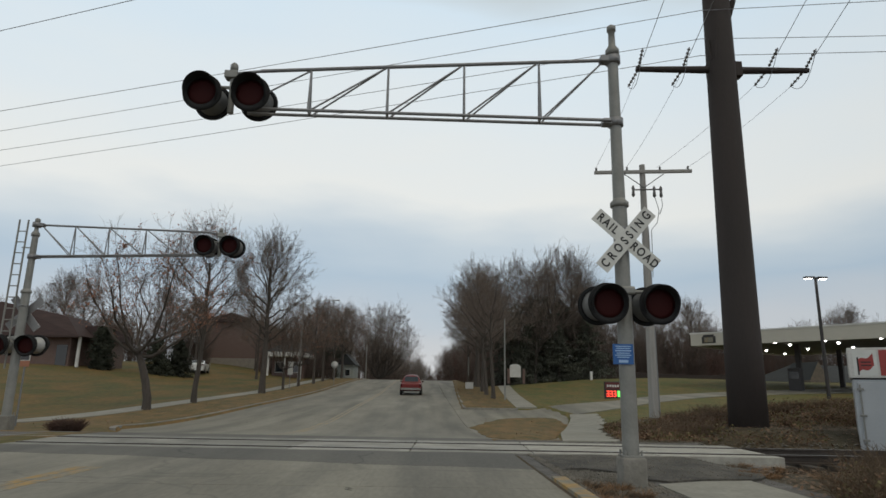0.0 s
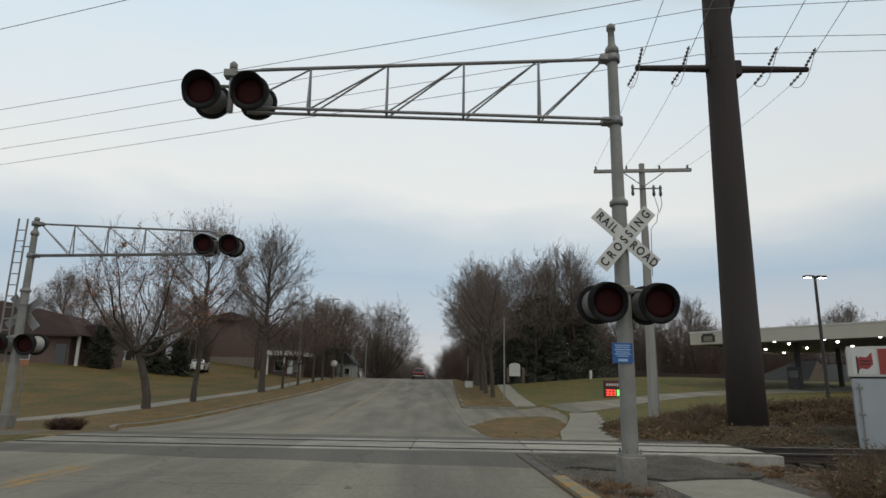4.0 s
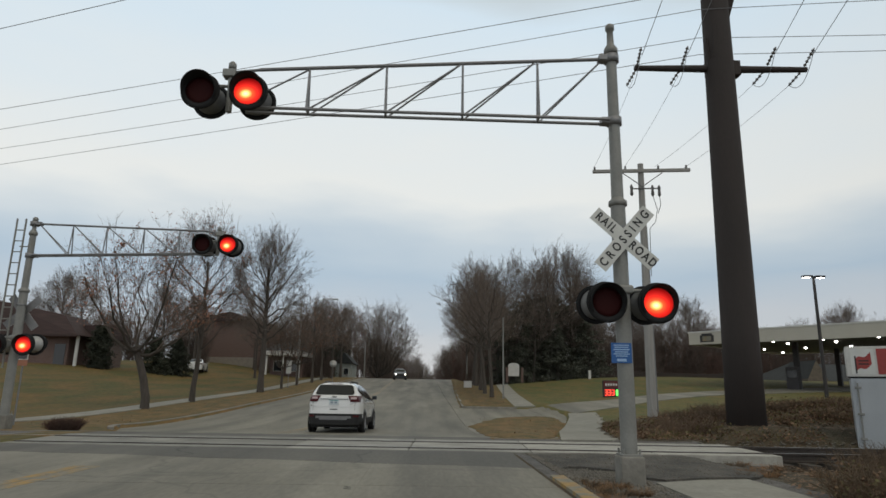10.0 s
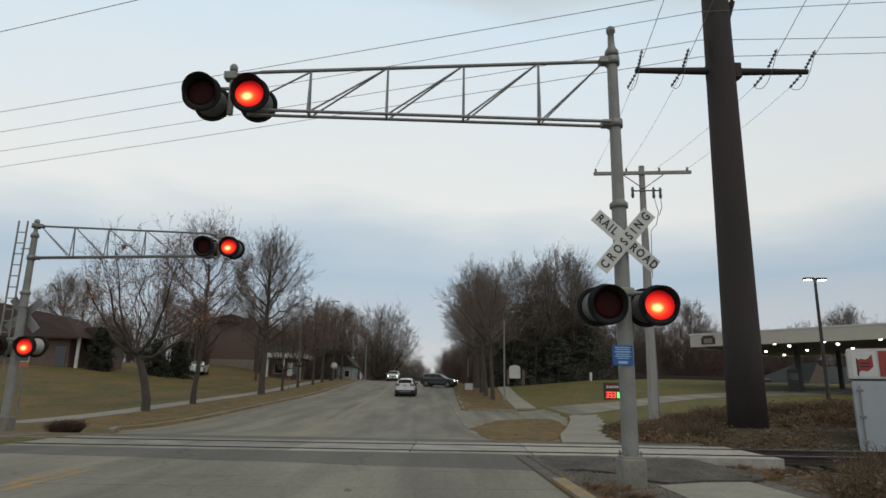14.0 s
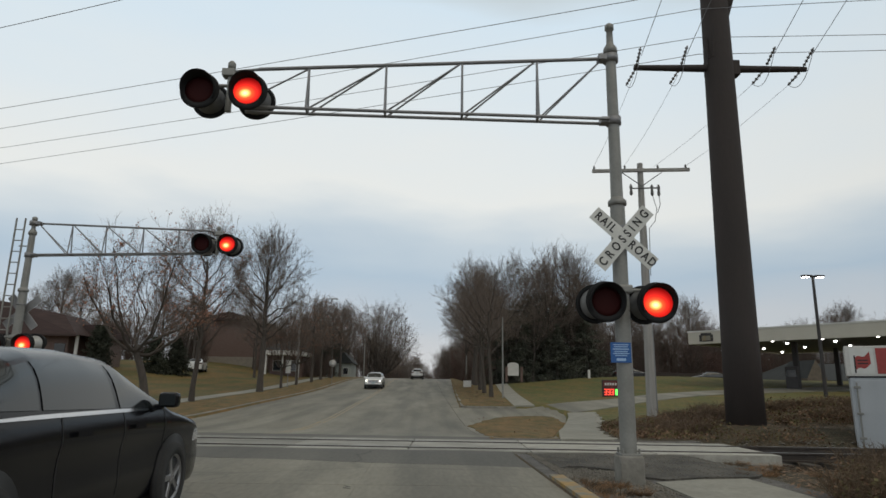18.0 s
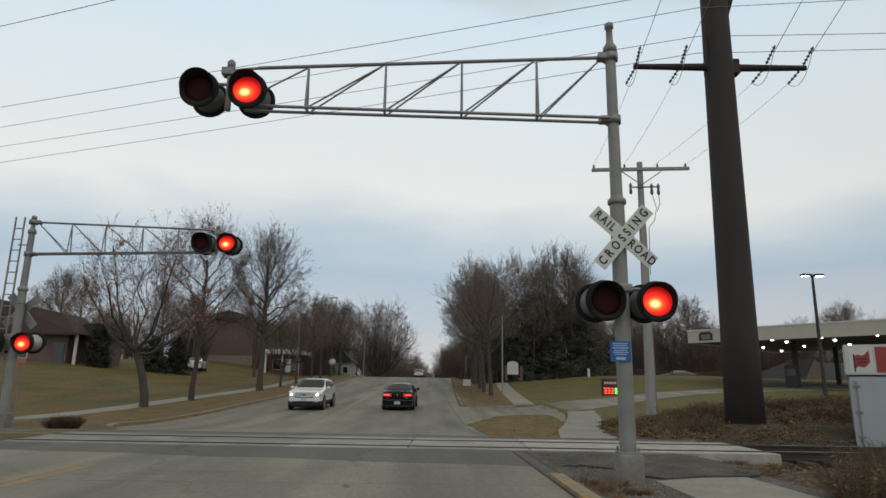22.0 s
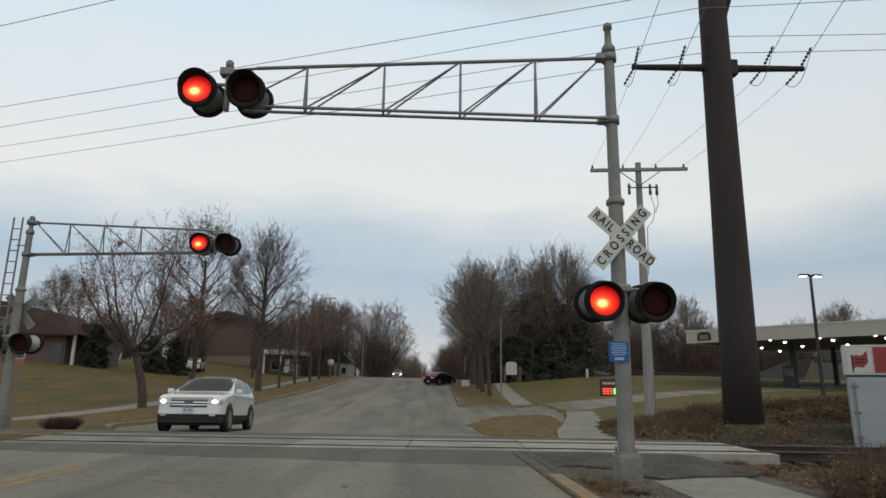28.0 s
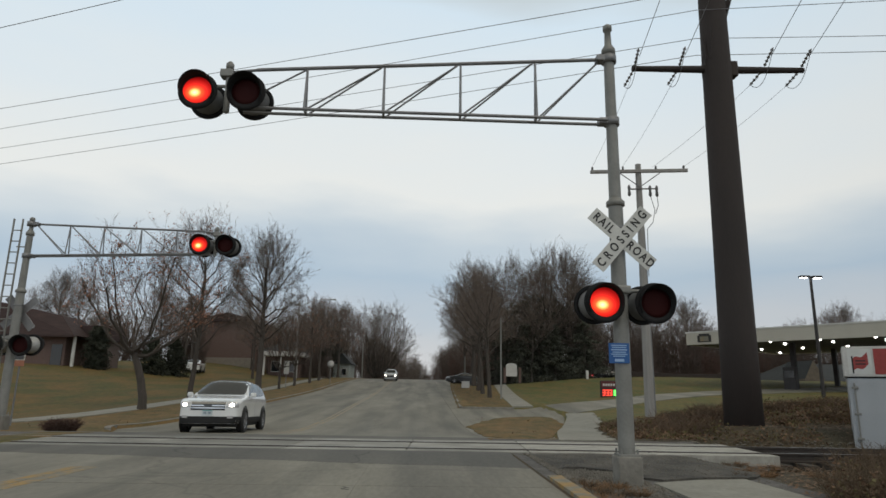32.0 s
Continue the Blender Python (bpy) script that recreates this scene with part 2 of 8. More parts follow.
M_WOODPOLE = mat("weathered_pole_wood", (0.36, 0.35, 0.33), (0.27, 0.26, 0.245), 2, 30, 0.9, bump=0.4, stretch=(6, 6, 0.4))
M_WIRE = plain("dark_cable", (0.22, 0.22, 0.235), 0.6)
M_PORC = plain("grey_porcelain", (0.12, 0.115, 0.11), 0.4)


# ---- mesh helpers ----
def part(name, bm, material, parent=None, label="", smooth=False):
    me = bpy.data.meshes.new(name)
    bm.to_mesh(me)
    bm.free()
    for m in material if isinstance(material, (list, tuple)) else [material]:
        me.materials.append(m)
    if smooth:
        me.shade_smooth()
    ob = new(name, me)
    if parent is not None:
        ob.parent = parent
    if label:
        ob["label"] = label
    return ob


def mesh_part(name, verts, faces, material, parent=None, label="", smooth=False):
    me = bpy.data.meshes.new(name)
    me.from_pydata([tuple(map(float, v)) for v in verts], [], [tuple(int(i) for i in f) for f in faces])
    for m in material if isinstance(material, (list, tuple)) else [material]:
        me.materials.append(m)
    if smooth:
        me.shade_smooth()
    ob = new(name, me)
    if parent is not None:
        ob.parent = parent
    if label:
        ob["label"] = label
    return ob


def thing(name, m, label, category, group="", kind=""):
    ob = new(name)
    ob.matrix_world = m
    ob.empty_display_size = 0.2
    return tagged(ob, label, category, group, kind)


def box(bm, x0, x1, y0, y1, z0, z1, bevel=0.0, m=None):
    r = bmesh.ops.create_cube(bm, size=1.0)
    vs = r["verts"]
    for v in vs:
        v.co = Vector(((x0 + x1) / 2 + v.co.x * (x1 - x0), (y0 + y1) / 2 + v.co.y * (y1 - y0), (z0 + z1) / 2 + v.co.z * (z1 - z0)))
    if m is not None:
        for v in vs:
            v.co = m @ v.co
    if bevel:
        es = list({e for v in vs for e in v.link_edges})
        bmesh.ops.bevel(bm, geom=es, offset=bevel, segments=2, affect="EDGES", profile=0.5)
    return bm


def tube(bm, p0, p1, r0, r1=None, seg=10, caps=True):
    r1 = r0 if r1 is None else r1
    p0, p1 = Vector(p0), Vector(p1)
    d = (p1 - p0).normalized()
    a = d.orthogonal().normalized()
    b = d.cross(a)
    ring = []
    for p, r in ((p0, r0), (p1, r1)):
        ring.append([bm.verts.new(p + (a * math.cos(2 * math.pi * i / seg) + b * math.sin(2 * math.pi * i / seg)) * r) for i in range(seg)])
    for i in range(seg):
        f = bm.faces.new((ring[0][i], ring[0][(i + 1) % seg], ring[1][(i + 1) % seg], ring[1][i]))
        f.smooth = True
    if caps:
        bm.faces.new([bm.verts.new(v.co) for v in ring[0][::-1]])
        bm.faces.new([bm.verts.new(v.co) for v in ring[1]])
    return bm


def path_tube(bm, pts, r, seg=6):
    """One bent tube through the points."""
    pts = [Vector(p) for p in pts]
    rings = []
    side = None
    for i, p in enumerate(pts):
        d = (pts[min(i + 1, len(pts) - 1)] - pts[max(i - 1, 0)]).normalized()
        side = d.orthogonal().normalized() if side is None else (side - d * side.dot(d)).normalized()
        up = d.cross(side)
        rings.append([bm.verts.new(p + (side * math.cos(2 * math.pi * k / seg) + up * math.sin(2 * math.pi * k / seg)) * r) for k in range(seg)])
    for a, b in zip(rings[:-1], rings[1:]):
        for k in range(seg):
            bm.faces.new((a[k], a[(k + 1) % seg], b[(k + 1) % seg], b[k])).smooth = True
    bm.faces.new(rings[0][::-1])
    bm.faces.new(rings[-1])
    return bm


def lathe(bm, prof, axis="z", seg=24, m=None, closed=False):
    """prof: (radius, height) pairs turned round z, or round y for axis y."""
    rings = []
    for r, h in prof:
        ring = []
        for i in range(seg):
            a = 2 * math.pi * i / seg
            p = Vector((r * math.cos(a), r * math.sin(a), h)) if axis == "z" else Vector((r * math.cos(a), h, r * math.sin(a)))
            ring.append(bm.verts.new(m @ p if m is not None else p))
        rings.append(ring)
    n = len(rings)
    for k in range(n if closed else n - 1):
        for i in range(seg):
            f = bm.faces.new((rings[k][i], rings[k][(i + 1) % seg], rings[(k + 1) % n][(i + 1) % seg], rings[(k + 1) % n][i]))
            f.smooth = True
    if not closed:
        for ring, flip in ((rings[0], True), (rings[-1], False)):
            try:
                bm.faces.new(ring[::-1] if flip else ring)
            except ValueError:
                pass
    bmesh.ops.recalc_face_normals(bm, faces=bm.faces)
    return bm


def B():
    return bmesh.new()


def letters(text, size, m, material, parent, name="lettering", depth=0.002, squeeze=1.0, spacing=1.0):
    cu = bpy.data.curves.new(name, "FONT")
    cu.body, cu.size, cu.extrude, cu.align_x, cu.align_y = text, size, depth, "CENTER", "CENTER"
    cu.space_character = spacing
    cu.offset = 0.005 if size > 0.15 else 0.0
    tmp = bpy.data.objects.new(name, cu)
    me = bpy.data.meshes.new_from_object(tmp)
    bpy.data.objects.remove(tmp)
    bpy.data.curves.remove(cu)
    me.transform(m @ Matrix.Diagonal((squeeze, 1, 1, 1)))
    me.materials.clear()
    me.materials.append(material)
    ob = new(name, me)
    ob.parent = parent
    return ob


def sm(t):
    t = np.clip(t, 0, 1)
    return t * t * (3 - 2 * t)


# ---- the lie of the land ----
ROAD_W, ROAD_E = -10.3, 1.75
PY = np.array([-300, -30, 0, 10, 16.5, 18, 20, 25, 30, 33.5, 40, 48, 56, 64, 75, 85, 95, 105, 115, 130, 200, 400, 1200])
PZ = np.array([-0.6, -0.05, 0, 0, 0, -0.09, -0.22, -0.34, -0.27, -0.17, 0.05, 0.29, 0.54, 0.86, 1.42, 1.9, 2.32, 2.64, 2.74, 2.6, 0.2, -5, -8])
_fy = np.arange(-300, 1200, 0.5)
_k = np.exp(-0.5 * (np.arange(-9, 10) / 2.2) ** 2)
_fz = np.convolve(np.pad(np.interp(_fy, PY, PZ), 9, mode="edge"), _k / _k.sum(), mode="valid")


def rise(y):
    return np.interp(y, _fy, _fz)


def rail_y(x):
    return 14.25 - 0.04 * x


def walk_west(y):
    """Left edge of the near walk on the road's right side."""
    return np.interp(y, [12, 14, 21, 31, 34], [2.8, 3.0, 4.4, 7.0, 7.6])


def walk_east(y):
    return np.interp(y, [12, 15.2, 23.3, 27, 31, 34], [4.4, 4.6, 6.3, 7.5, 8.4, 9.0])


def kerb_x(y):
    return 2.3 + 0.033 * (y - 39)


def drive_lo(x):
    return np.interp(x, [1, 7.5, 11.3, 14.3, 22, 60], [33.0, 33.2, 37.0, 40.4, 46.5, 60])


def drive_hi(x):
    return np.interp(x, [1, 7, 9.3, 13.4, 16, 23, 60], [39.6, 40.0, 42.0, 44.2, 47.0, 51.5, 67])


def land(x, y):
    """Height of the grass and soil, kerb level beside the road."""
    x, y = np.asarray(x, float), np.asarray(y, float)
    k = sm((x - 4.5) / 5)
    z = rise(y) * (1 - k) + rise(np.minimum(y, 73.5)) * k + 0.02 - 0.35 * k * sm((y - 74) / 4)
    beyond = sm((y - 17.0) / 5)
    z = z + 2.1 * sm((-16.0 - x) / 21) * sm((y - 17) / 14)
    z = z + beyond * (0.05 * np.clip(x - 6.5, 0, 12) + 0.45 * sm((x - 6.5) / 5) * sm((33 - y) / 8) + 0.02 * np.clip(x - 18.5, 0, 60))
    z = z + 0.7 * np.exp(-((x - 26) / 14) ** 2 - ((y - 72) / 14) ** 2)
    # a bank beyond the track, round the tall pole's foot
    z = z + 0.34 * sm((y - 16.2) / 1.2) * sm((x - 7.0) / 1.6) * (1 - sm((y - 19.0) / 5))
    # the track bed, and the low ground beside the crossing
    off = np.maximum(sm((x - 6.7) / 0.4), sm((-11.3 - x) / 0.8))
    z = z - 0.3 * off * sm((2.6 - np.abs(y - rail_y(x))) / 0.7) - 0.3 * (1 - off) * sm((x - 1.2) / 0.4) * sm((1.72 - np.abs(y - rail_y(x))) / 0.3)
    z = z - 0.14 * sm((x - 1.9) / 0.6) * sm((13.2 - y) / 0.6) * sm((y + 5) / 8)
    # under the road
    west = ROAD_W + 1.9 * sm((23 - y) / 6)
    east = np.where(y < 17, ROAD_E, np.where(y < 33.5, walk_west(y), np.where(y < 39.5, 7.6, kerb_x(y))))
    inside = sm((x - west) / 0.25) * sm((east - x) / 0.25)
    return z + 0.10 * sm((y - 18) / 3) * (1 - inside) - 0.22 * inside


def grid_axis(parts):
    out = []
    for a, b, s in parts:
        out += list(np.arange(a, b, s))
    return np.array(out + [parts[-1][1]])


gx = grid_axis([(-900, -200, 100), (-200, -60, 10), (-60, -14, 1.0), (-14, -7.5, 0.25), (-7.5, 1, 1.7), (1, 14, 0.25), (14, 45, 1.0), (45, 200, 8), (200, 900, 100)])
gy = grid_axis([(-300, -20, 20), (-20, 5, 2.5), (5, 32, 0.3), (32, 130, 1.2), (130, 300, 10), (300, 1200, 100)])
GX, GY = np.meshgrid(gx, gy)
GZ = land(GX, GY)
bumpy = np.array([[noise.noise((x * 0.7, y * 0.7, 0)) for x in gx] for y in gy])
GZ = GZ + bumpy * 0.05 * sm((GX - 4.5) / 3) * sm((GY - 12) / 3)
nx, ny = len(gx), len(gy)
idx = np.arange(nx * ny).reshape(ny, nx)
gf = np.stack([idx[:-1, :-1], idx[:-1, 1:], idx[1:, 1:], idx[1:, :-1]], -1).reshape(-1, 4)
ground = mesh_part("ground", np.stack([GX, GY, GZ], -1).reshape(-1, 3), gf, [M_LAWN, M_VERGE, M_LITTER, M_BALLAST, M_FAR, M_LAWNEAST], smooth=True)
tagged(ground, "lawn, leaf-strewn verge and track bed, one rolling sheet", "ground", kind="structure")
cx, cy = (gx[:-1] + gx[1:]) / 2, (gy[:-1] + gy[1:]) / 2
CX, CY = np.meshgrid(cx, cy)
zone = np.where(CX > 3, 5, 0)
zone[((CX > -14.2) & (CX < -7)) & (CY > 15)] = 1
zone[((CX > 1) & (CX < 5.4 + 0.078 * (CY - 37))) & (CY > 15)] = 1
zone[(CX > 1.5) & (CY < 13)] = 2
edge = 25.5 + 1.2 * np.sin(CX * 0.9) + 0.1 * (CX - 8)
zone[(CX > 4.4) & (CY > 13) & (CY < edge)] = 2
zone[(np.abs(CY - rail_y(CX)) < 2.2) & ((CX > 1.7) | (CX < -9.5))] = 3
zone[(CX > 1.7) & (CX < 5.5) & (CY > 7.5) & (CY < 12.5)] = 3
zone[(np.abs(CX) > 60) | (CY > 130) | (CY < -20)] = 4
ground.data.polygons.foreach_set("material_index", zone.ravel().astype(np.int32))


def strip(name, x0, x1, y0, y1, z_up, thick, material, parent, nxs=2, step=1.5, f=None):
    """A slab that follows the road's rise, with its own thickness."""
    f = f or (lambda x, y: rise(y))
    ys = np.linspace(y0, y1, max(2, int(abs(y1 - y0) / step) + 1))
    xs = np.linspace(x0, x1, nxs)
    v, fc = [], []
    for k, lift in enumerate((z_up, z_up - thick)):
        for y in ys:
            for x in xs:
                v.append((x, y, float(f(x, y)) + lift))
    a, b = len(xs), len(ys)
    for k in (0, 1):
        o = k * a * b
        for j in range(b - 1):
            for i in range(a - 1):
                q = (o + j * a + i, o + j * a + i + 1, o + (j + 1) * a + i + 1, o + (j + 1) * a + i)
                fc.append(q if k == 0 else q[::-1])
    o = a * b
    for j in range(b - 1):
        fc.append((j * a, (j + 1) * a, o + (j + 1) * a, o + j * a))
        fc.append((j * a + a - 1, o + j * a + a - 1, o + (j + 1) * a + a - 1, (j + 1) * a + a - 1))
    for i in range(a - 1):
        fc.append((i, o + i, o + i + 1, i + 1))
        j = (b - 1) * a
        fc.append((j + i, j + i + 1, o + j + i + 1, o + j + i))
    return mesh_part(name, v, fc, material, parent)


# road bed with joint filler, concrete slabs on it
road = strip("road", ROAD_W - 0.05, ROAD_E + 0.05, -280, 318, -0.035, 0.12, M_JOINT, None, step=3.0)
tagged(road, "pale grey jointed concrete road with dark tar joints", "road", kind="structure")
LANES = [(-10.3, -7.442), (-7.438, -4.312), (-4.308, -0.812), (-0.808, 1.75)]


def slabs(y0, y1, length):
    y, k = y0, 0
    while y < y1 - 0.1:
        e = min(y + length, y1)
        for a, b in LANES:
            strip("concrete_slab", a, b, y, e - 0.006, 0.0, 0.1, M_CONC, road, 3, 1.3)
        y = e




def apron_y(x):
    """Where the concrete ends and the asphalt before the track begins."""
    return 10.62 - 0.17 * x + 0.05 * math.sin(x * 2.1)


def sheet(name, fn, nu, nv, material, parent=None, thick=0.1):
    """A ground-hugging slab over a bent patch: fn(u, v) gives x, y, z of its top."""
    v, fc = [], []
    for lift in (0, -thick):
        for j in range(nv + 1):
            for i in range(nu + 1):
                x, y, z = fn(i / nu, j / nv)
                v.append((x, y, z + lift))
    a, o = nu + 1, (nu + 1) * (nv + 1)
    for j in range(nv):
        for i in range(nu):
            fc.append((j * a + i, j * a + i + 1, (j + 1) * a + i + 1, (j + 1) * a + i))
    for j in range(nv):
        fc.append((j * a, (j + 1) * a, o + (j + 1) * a, o + j * a))
        fc.append((j * a + nu, o + j * a + nu, o + (j + 1) * a + nu, (j + 1) * a + nu))
    for i in range(nu):
        fc.append((i, o + i, o + i + 1, i + 1))
        fc.append((nv * a + i, nv * a + i + 1, o + nv * a + i + 1, o + nv * a + i))
    return mesh_part(name, v, fc, material, parent)


slabs(-28, 2.3, 6.06)
slabs(2.3, 8.35, 6.05)
for a, b in LANES:
    sheet("concrete_slab", lambda u, v: (a + (b - a) * u, 8.36 + v * (apron_y(a + (b - a) * u) - 8.36), 0.0), 4, 2, M_CONC, road)
sheet("asphalt_apron", lambda u, v: (ROAD_W + u * 12.05, apron_y(ROAD_W + u * 12.05) + 0.015 + v * (12.94 - 0.04 * (ROAD_W + u * 12.05) - apron_y(ROAD_W + u * 12.05) - 0.015), 0.0), 10, 3, M_ASPH, road)
sheet("asphalt_apron", lambda u, v: (ROAD_W + u * 14.6, 15.72 - 0.04 * (ROAD_W + u * 14.6) + v * 1.6, -0.0 - 0.05 * v), 10, 3, M_ASPH, road)
slabs(17.42, 120, 6.0)
strip("concrete_slab", ROAD_W, ROAD_E, 120, 318, 0.0, 0.1, M_CONC, road, 3, 4)
# paved flare on the right: the mouth of the drive and the widening before the kerb
def flare_fn(u, v):
    y = 17.42 + v * 22.4
    x1 = float(walk_west(y)) + 0.1 if y < 33 else 7.0
    x = ROAD_E + 0.02 + u * (x1 - ROAD_E)
    return x, y, float(rise(y)) - 0.004


sheet("concrete_flare", flare_fn, 4, 26, M_CONC, road)
for y in np.arange(39.9, 118, 6.0):
    sheet("concrete_slab", lambda u, v: (ROAD_E + 0.02 + u * (float(kerb_x(y + v * 5.98)) - ROAD_E), y + v * 5.98, float(rise(y + v * 5.98)) - 0.002), 1, 5, M_CONC, road)


def drive_fn(u, v):
    x = 6.4 + u * 54
    lo, hi = float(drive_lo(x)), float(drive_hi(x))
    y = lo + (hi - lo) * v
    k = float(sm((x - 6.4) / 1.6))
    return x, y, (float(rise(y)) + 0.004) * (1 - k) + (float(land(x, y)) + 0.035) * k


drive = tagged(sheet("driveway", drive_fn, 70, 4, M_CONC, None, 0.25), "pale concrete driveway climbing between lawns", "driveway", kind="structure")

# sidewalks in slabs
walk_right = tagged(new("sidewalk_east"), "pale concrete sidewalk in slabs", "sidewalk", kind="structure")
walk_left = tagged(new("sidewalk_west"), "pale concrete sidewalk in slabs", "sidewalk", kind="structure")


def on_land(x, y):
    return float(land(x, y)) + 0.03


y = 22.0
while y < 96:
    x0 = -15.65
    sheet("walk_slab", lambda u, v, y=y: (x0 + u * 1.4, y + v * 1.78, on_land(x0 + u * 1.4, y + v * 1.78)), 1, 1, M_WALK, walk_left)
    y += 1.8
y = 40.2
while y < 76:
    def slab_fn(u, v, y=y):
        yy = y + v * 1.78
        x = 5.5 + 0.078 * (yy - 38) + u * 1.3
        return x, yy, on_land(x, yy)
    sheet("walk_slab", slab_fn, 1, 1, M_WALK, walk_right)
    y += 1.8
y = 15.8
while y < 32.6:
    def near_fn(u, v, y=y):
        yy = y + v * 1.44
        a, b = float(walk_west(yy)), float(walk_east(yy)) + 0.12 * math.sin(yy * 3.1)
        return a + u * (b - a), yy, max(float(rise(yy)), float(land(a + 0.4 + u * (b - a), yy))) + 0.03
    sheet("walk_slab", near_fn, 2, 2, M_WALK, walk_right)
    y += 1.47
for k in range(5):
    y1 = 9.6 - 1.5 * k
    sheet("walk_slab", lambda u, v: (3.42 + u * (1.62 - 0.05 * k), y1 - 1.48 + v * 1.48 + (0.75 * u * v if k == 0 else 0), -0.095), 1, 1, M_WALK, walk_right)
def ramp_fn(u, v):
    x = 1.78 + u * 4.25
    y0 = float(np.interp(x, [1.78, 2.6, 3.2, 3.5, 5.2, 6.0], [10.35, 11.3, 10.9, 9.85, 10.15, 11.2]))
    low = 0.16 * float(sm((x - 4.9) / 1.1))
    return x, y0 + v * (12.94 - 0.04 * x - y0), -0.075 + 0.07 * v - low * v + 0.012 * math.sin(x * 3.1 + v * 4)


sheet("asphalt_patch", ramp_fn, 18, 6, M_PATCH, walk_right, 0.25)

# kerbs
kerb_e = tagged(new("kerb_east"), "grey concrete kerb, its near end painted yellow", "kerb", kind="structure")
kerb_w = tagged(new("kerb_west"), "worn grey concrete kerb", "kerb", kind="structure")
def west_fn(u, v, y=0.0):
    yy = y + v * 2.98
    return ROAD_W + 1.9 * float(sm((23 - yy) / 6)) - 0.2 + u * 0.2, yy, float(rise(yy)) + 0.12


for y in np.arange(19.4, 112, 3.0):
    sheet("kerb_stone", lambda u, v: west_fn(u, v, y), 1, 4, M_KERB, kerb_w, 0.22)
for y in np.arange(39.8, 75, 3.0):
    sheet("kerb_stone", lambda u, v: (float(kerb_x(y + v * 2.98)) + u * 0.2, y + v * 2.98, float(rise(y + v * 2.98)) + 0.12), 1, 3, M_KERB, kerb_e, 0.22)
for y in np.arange(-26, 9, 2.925):
    strip("kerb_stone", ROAD_E + 0.005, ROAD_E + 0.2, y, y + 2.9, 0.06, 0.2, M_YELLOW, kerb_e, 2, 3)
sheet("kerb_stone", lambda u, v: (2.5 + u * 3.2, 39.6 + v * 0.2, float(rise(39.6)) + 0.12), 4, 1, M_KERB, kerb_e, 0.2)

# leafy verge island between the road and the near walk
def island_fn(u, v):
    a = u * 2 * math.pi
    sy = math.copysign(abs(math.sin(a)) ** 0.8, math.sin(a))
    y = 25.2 + 8.6 * sy * v
    left = np.interp(y, [16.5, 20, 26.5, 32, 34], [1.9, 1.85, 1.95, 3.0, 4.6])
    right = float(walk_west(y)) - 0.05
    cxx, hw = (left + right) / 2, (right - left) / 2
    x = cxx + hw * math.copysign(abs(math.cos(a)) ** 0.7, math.cos(a)) * v * (1 + 0.05 * math.sin(7 * a) + 0.035 * math.sin(17 * a + 1) + 0.03 * math.sin(31 * a + 2))
    return float(x), y, float(rise(y)) + 0.01 + 0.13 * (1 - v ** 4)


tagged(sheet("verge_island", island_fn, 120, 8, M_VERGE, None, 0.08), "small verge of dry leaf-strewn grass beside the road", "verge", kind="structure")

# faded centre lines
lines = tagged(new("road_marking"), "worn yellow double centre line", "road marking", kind="structure")
for dx in (-0.11, 0.11):
    strip("painted_line", -4.95 + dx - 0.085, -4.95 + dx + 0.085, -25, 9.9, 0.004, 0.006, M_YELLOW, lines, 2, 1.2)
    strip("painted_line", -4.31 + dx - 0.06, -4.31 + dx + 0.06, 17.6, 118, 0.004, 0.006, M_WORNLINE, lines, 2, 1.2)

# tar-sealed streaks across the near slabs
streaks = tagged(new("tar_streak"), "small dark tar-sealed mark on the road", "road marking", kind="structure")
for x0, y0, x1, y1, w in ((-0.93, 8.25, -0.90, 8.02, 0.035),):
    def streak_fn(u, v):
        t = u
        wob = 0.03 * math.sin(t * 9 + x0) + 0.012 * math.sin(t * 23)
        return x0 + (x1 - x0) * t + (v - 0.5) * w * (0.6 + 0.5 * math.sin(t * 3.1)) + wob, y0 + (y1 - y0) * t + (v - 0.5) * w * 0.4, 0.004
    sheet("tar_seal", streak_fn, 14, 1, M_ASPH, streaks, 0.02)

# ---- railway ----
track = tagged(new("railway_track"), "single track with worn steel rails through concrete crossing panels", "railway track", kind="structure")
SKEW = Matrix.Rotation(math.atan(-0.04), 4, "Z")
for side in (-0.75, 0.75):
    bm = B()
    prof = [(-0.07, -0.17), (0.07, -0.17), (0.07, -0.15), (0.012, -0.13), (0.012, -0.05), (0.036, -0.035), (0.036, 0.0), (-0.036, 0.0), (-0.036, -0.035), (-0.012, -0.05), (-0.012, -0.13), (-0.07, -0.15)]
    rings = [[bm.verts.new((x, 14.25 + side + a, z + 0.012)) for a, z in prof] for x in (-90, 90)]
    for i in range(len(prof)):
        bm.faces.new((rings[0][i], rings[1][i], rings[1][(i + 1) % len(prof)], rings[0][(i + 1) % len(prof)]))
    r = part("rail", bm, M_RAIL, track)
    r.matrix_world = Matrix.Translation((0, 0.0, 0)) @ SKEW
    bm = B()
    box(bm, -90, 90, 14.25 + side - 0.03, 14.25 + side + 0.03, 0.012, 0.016)
    part("rail_head", bm, M_RAILTOP, r, "polished steel running surface")
bm = B()
box(bm, -0.115, 0.115, -1.3, 1.3, -0.36, -0.162, 0.015)
tie0 = part("railway_tie", bm, M_TIE, track)
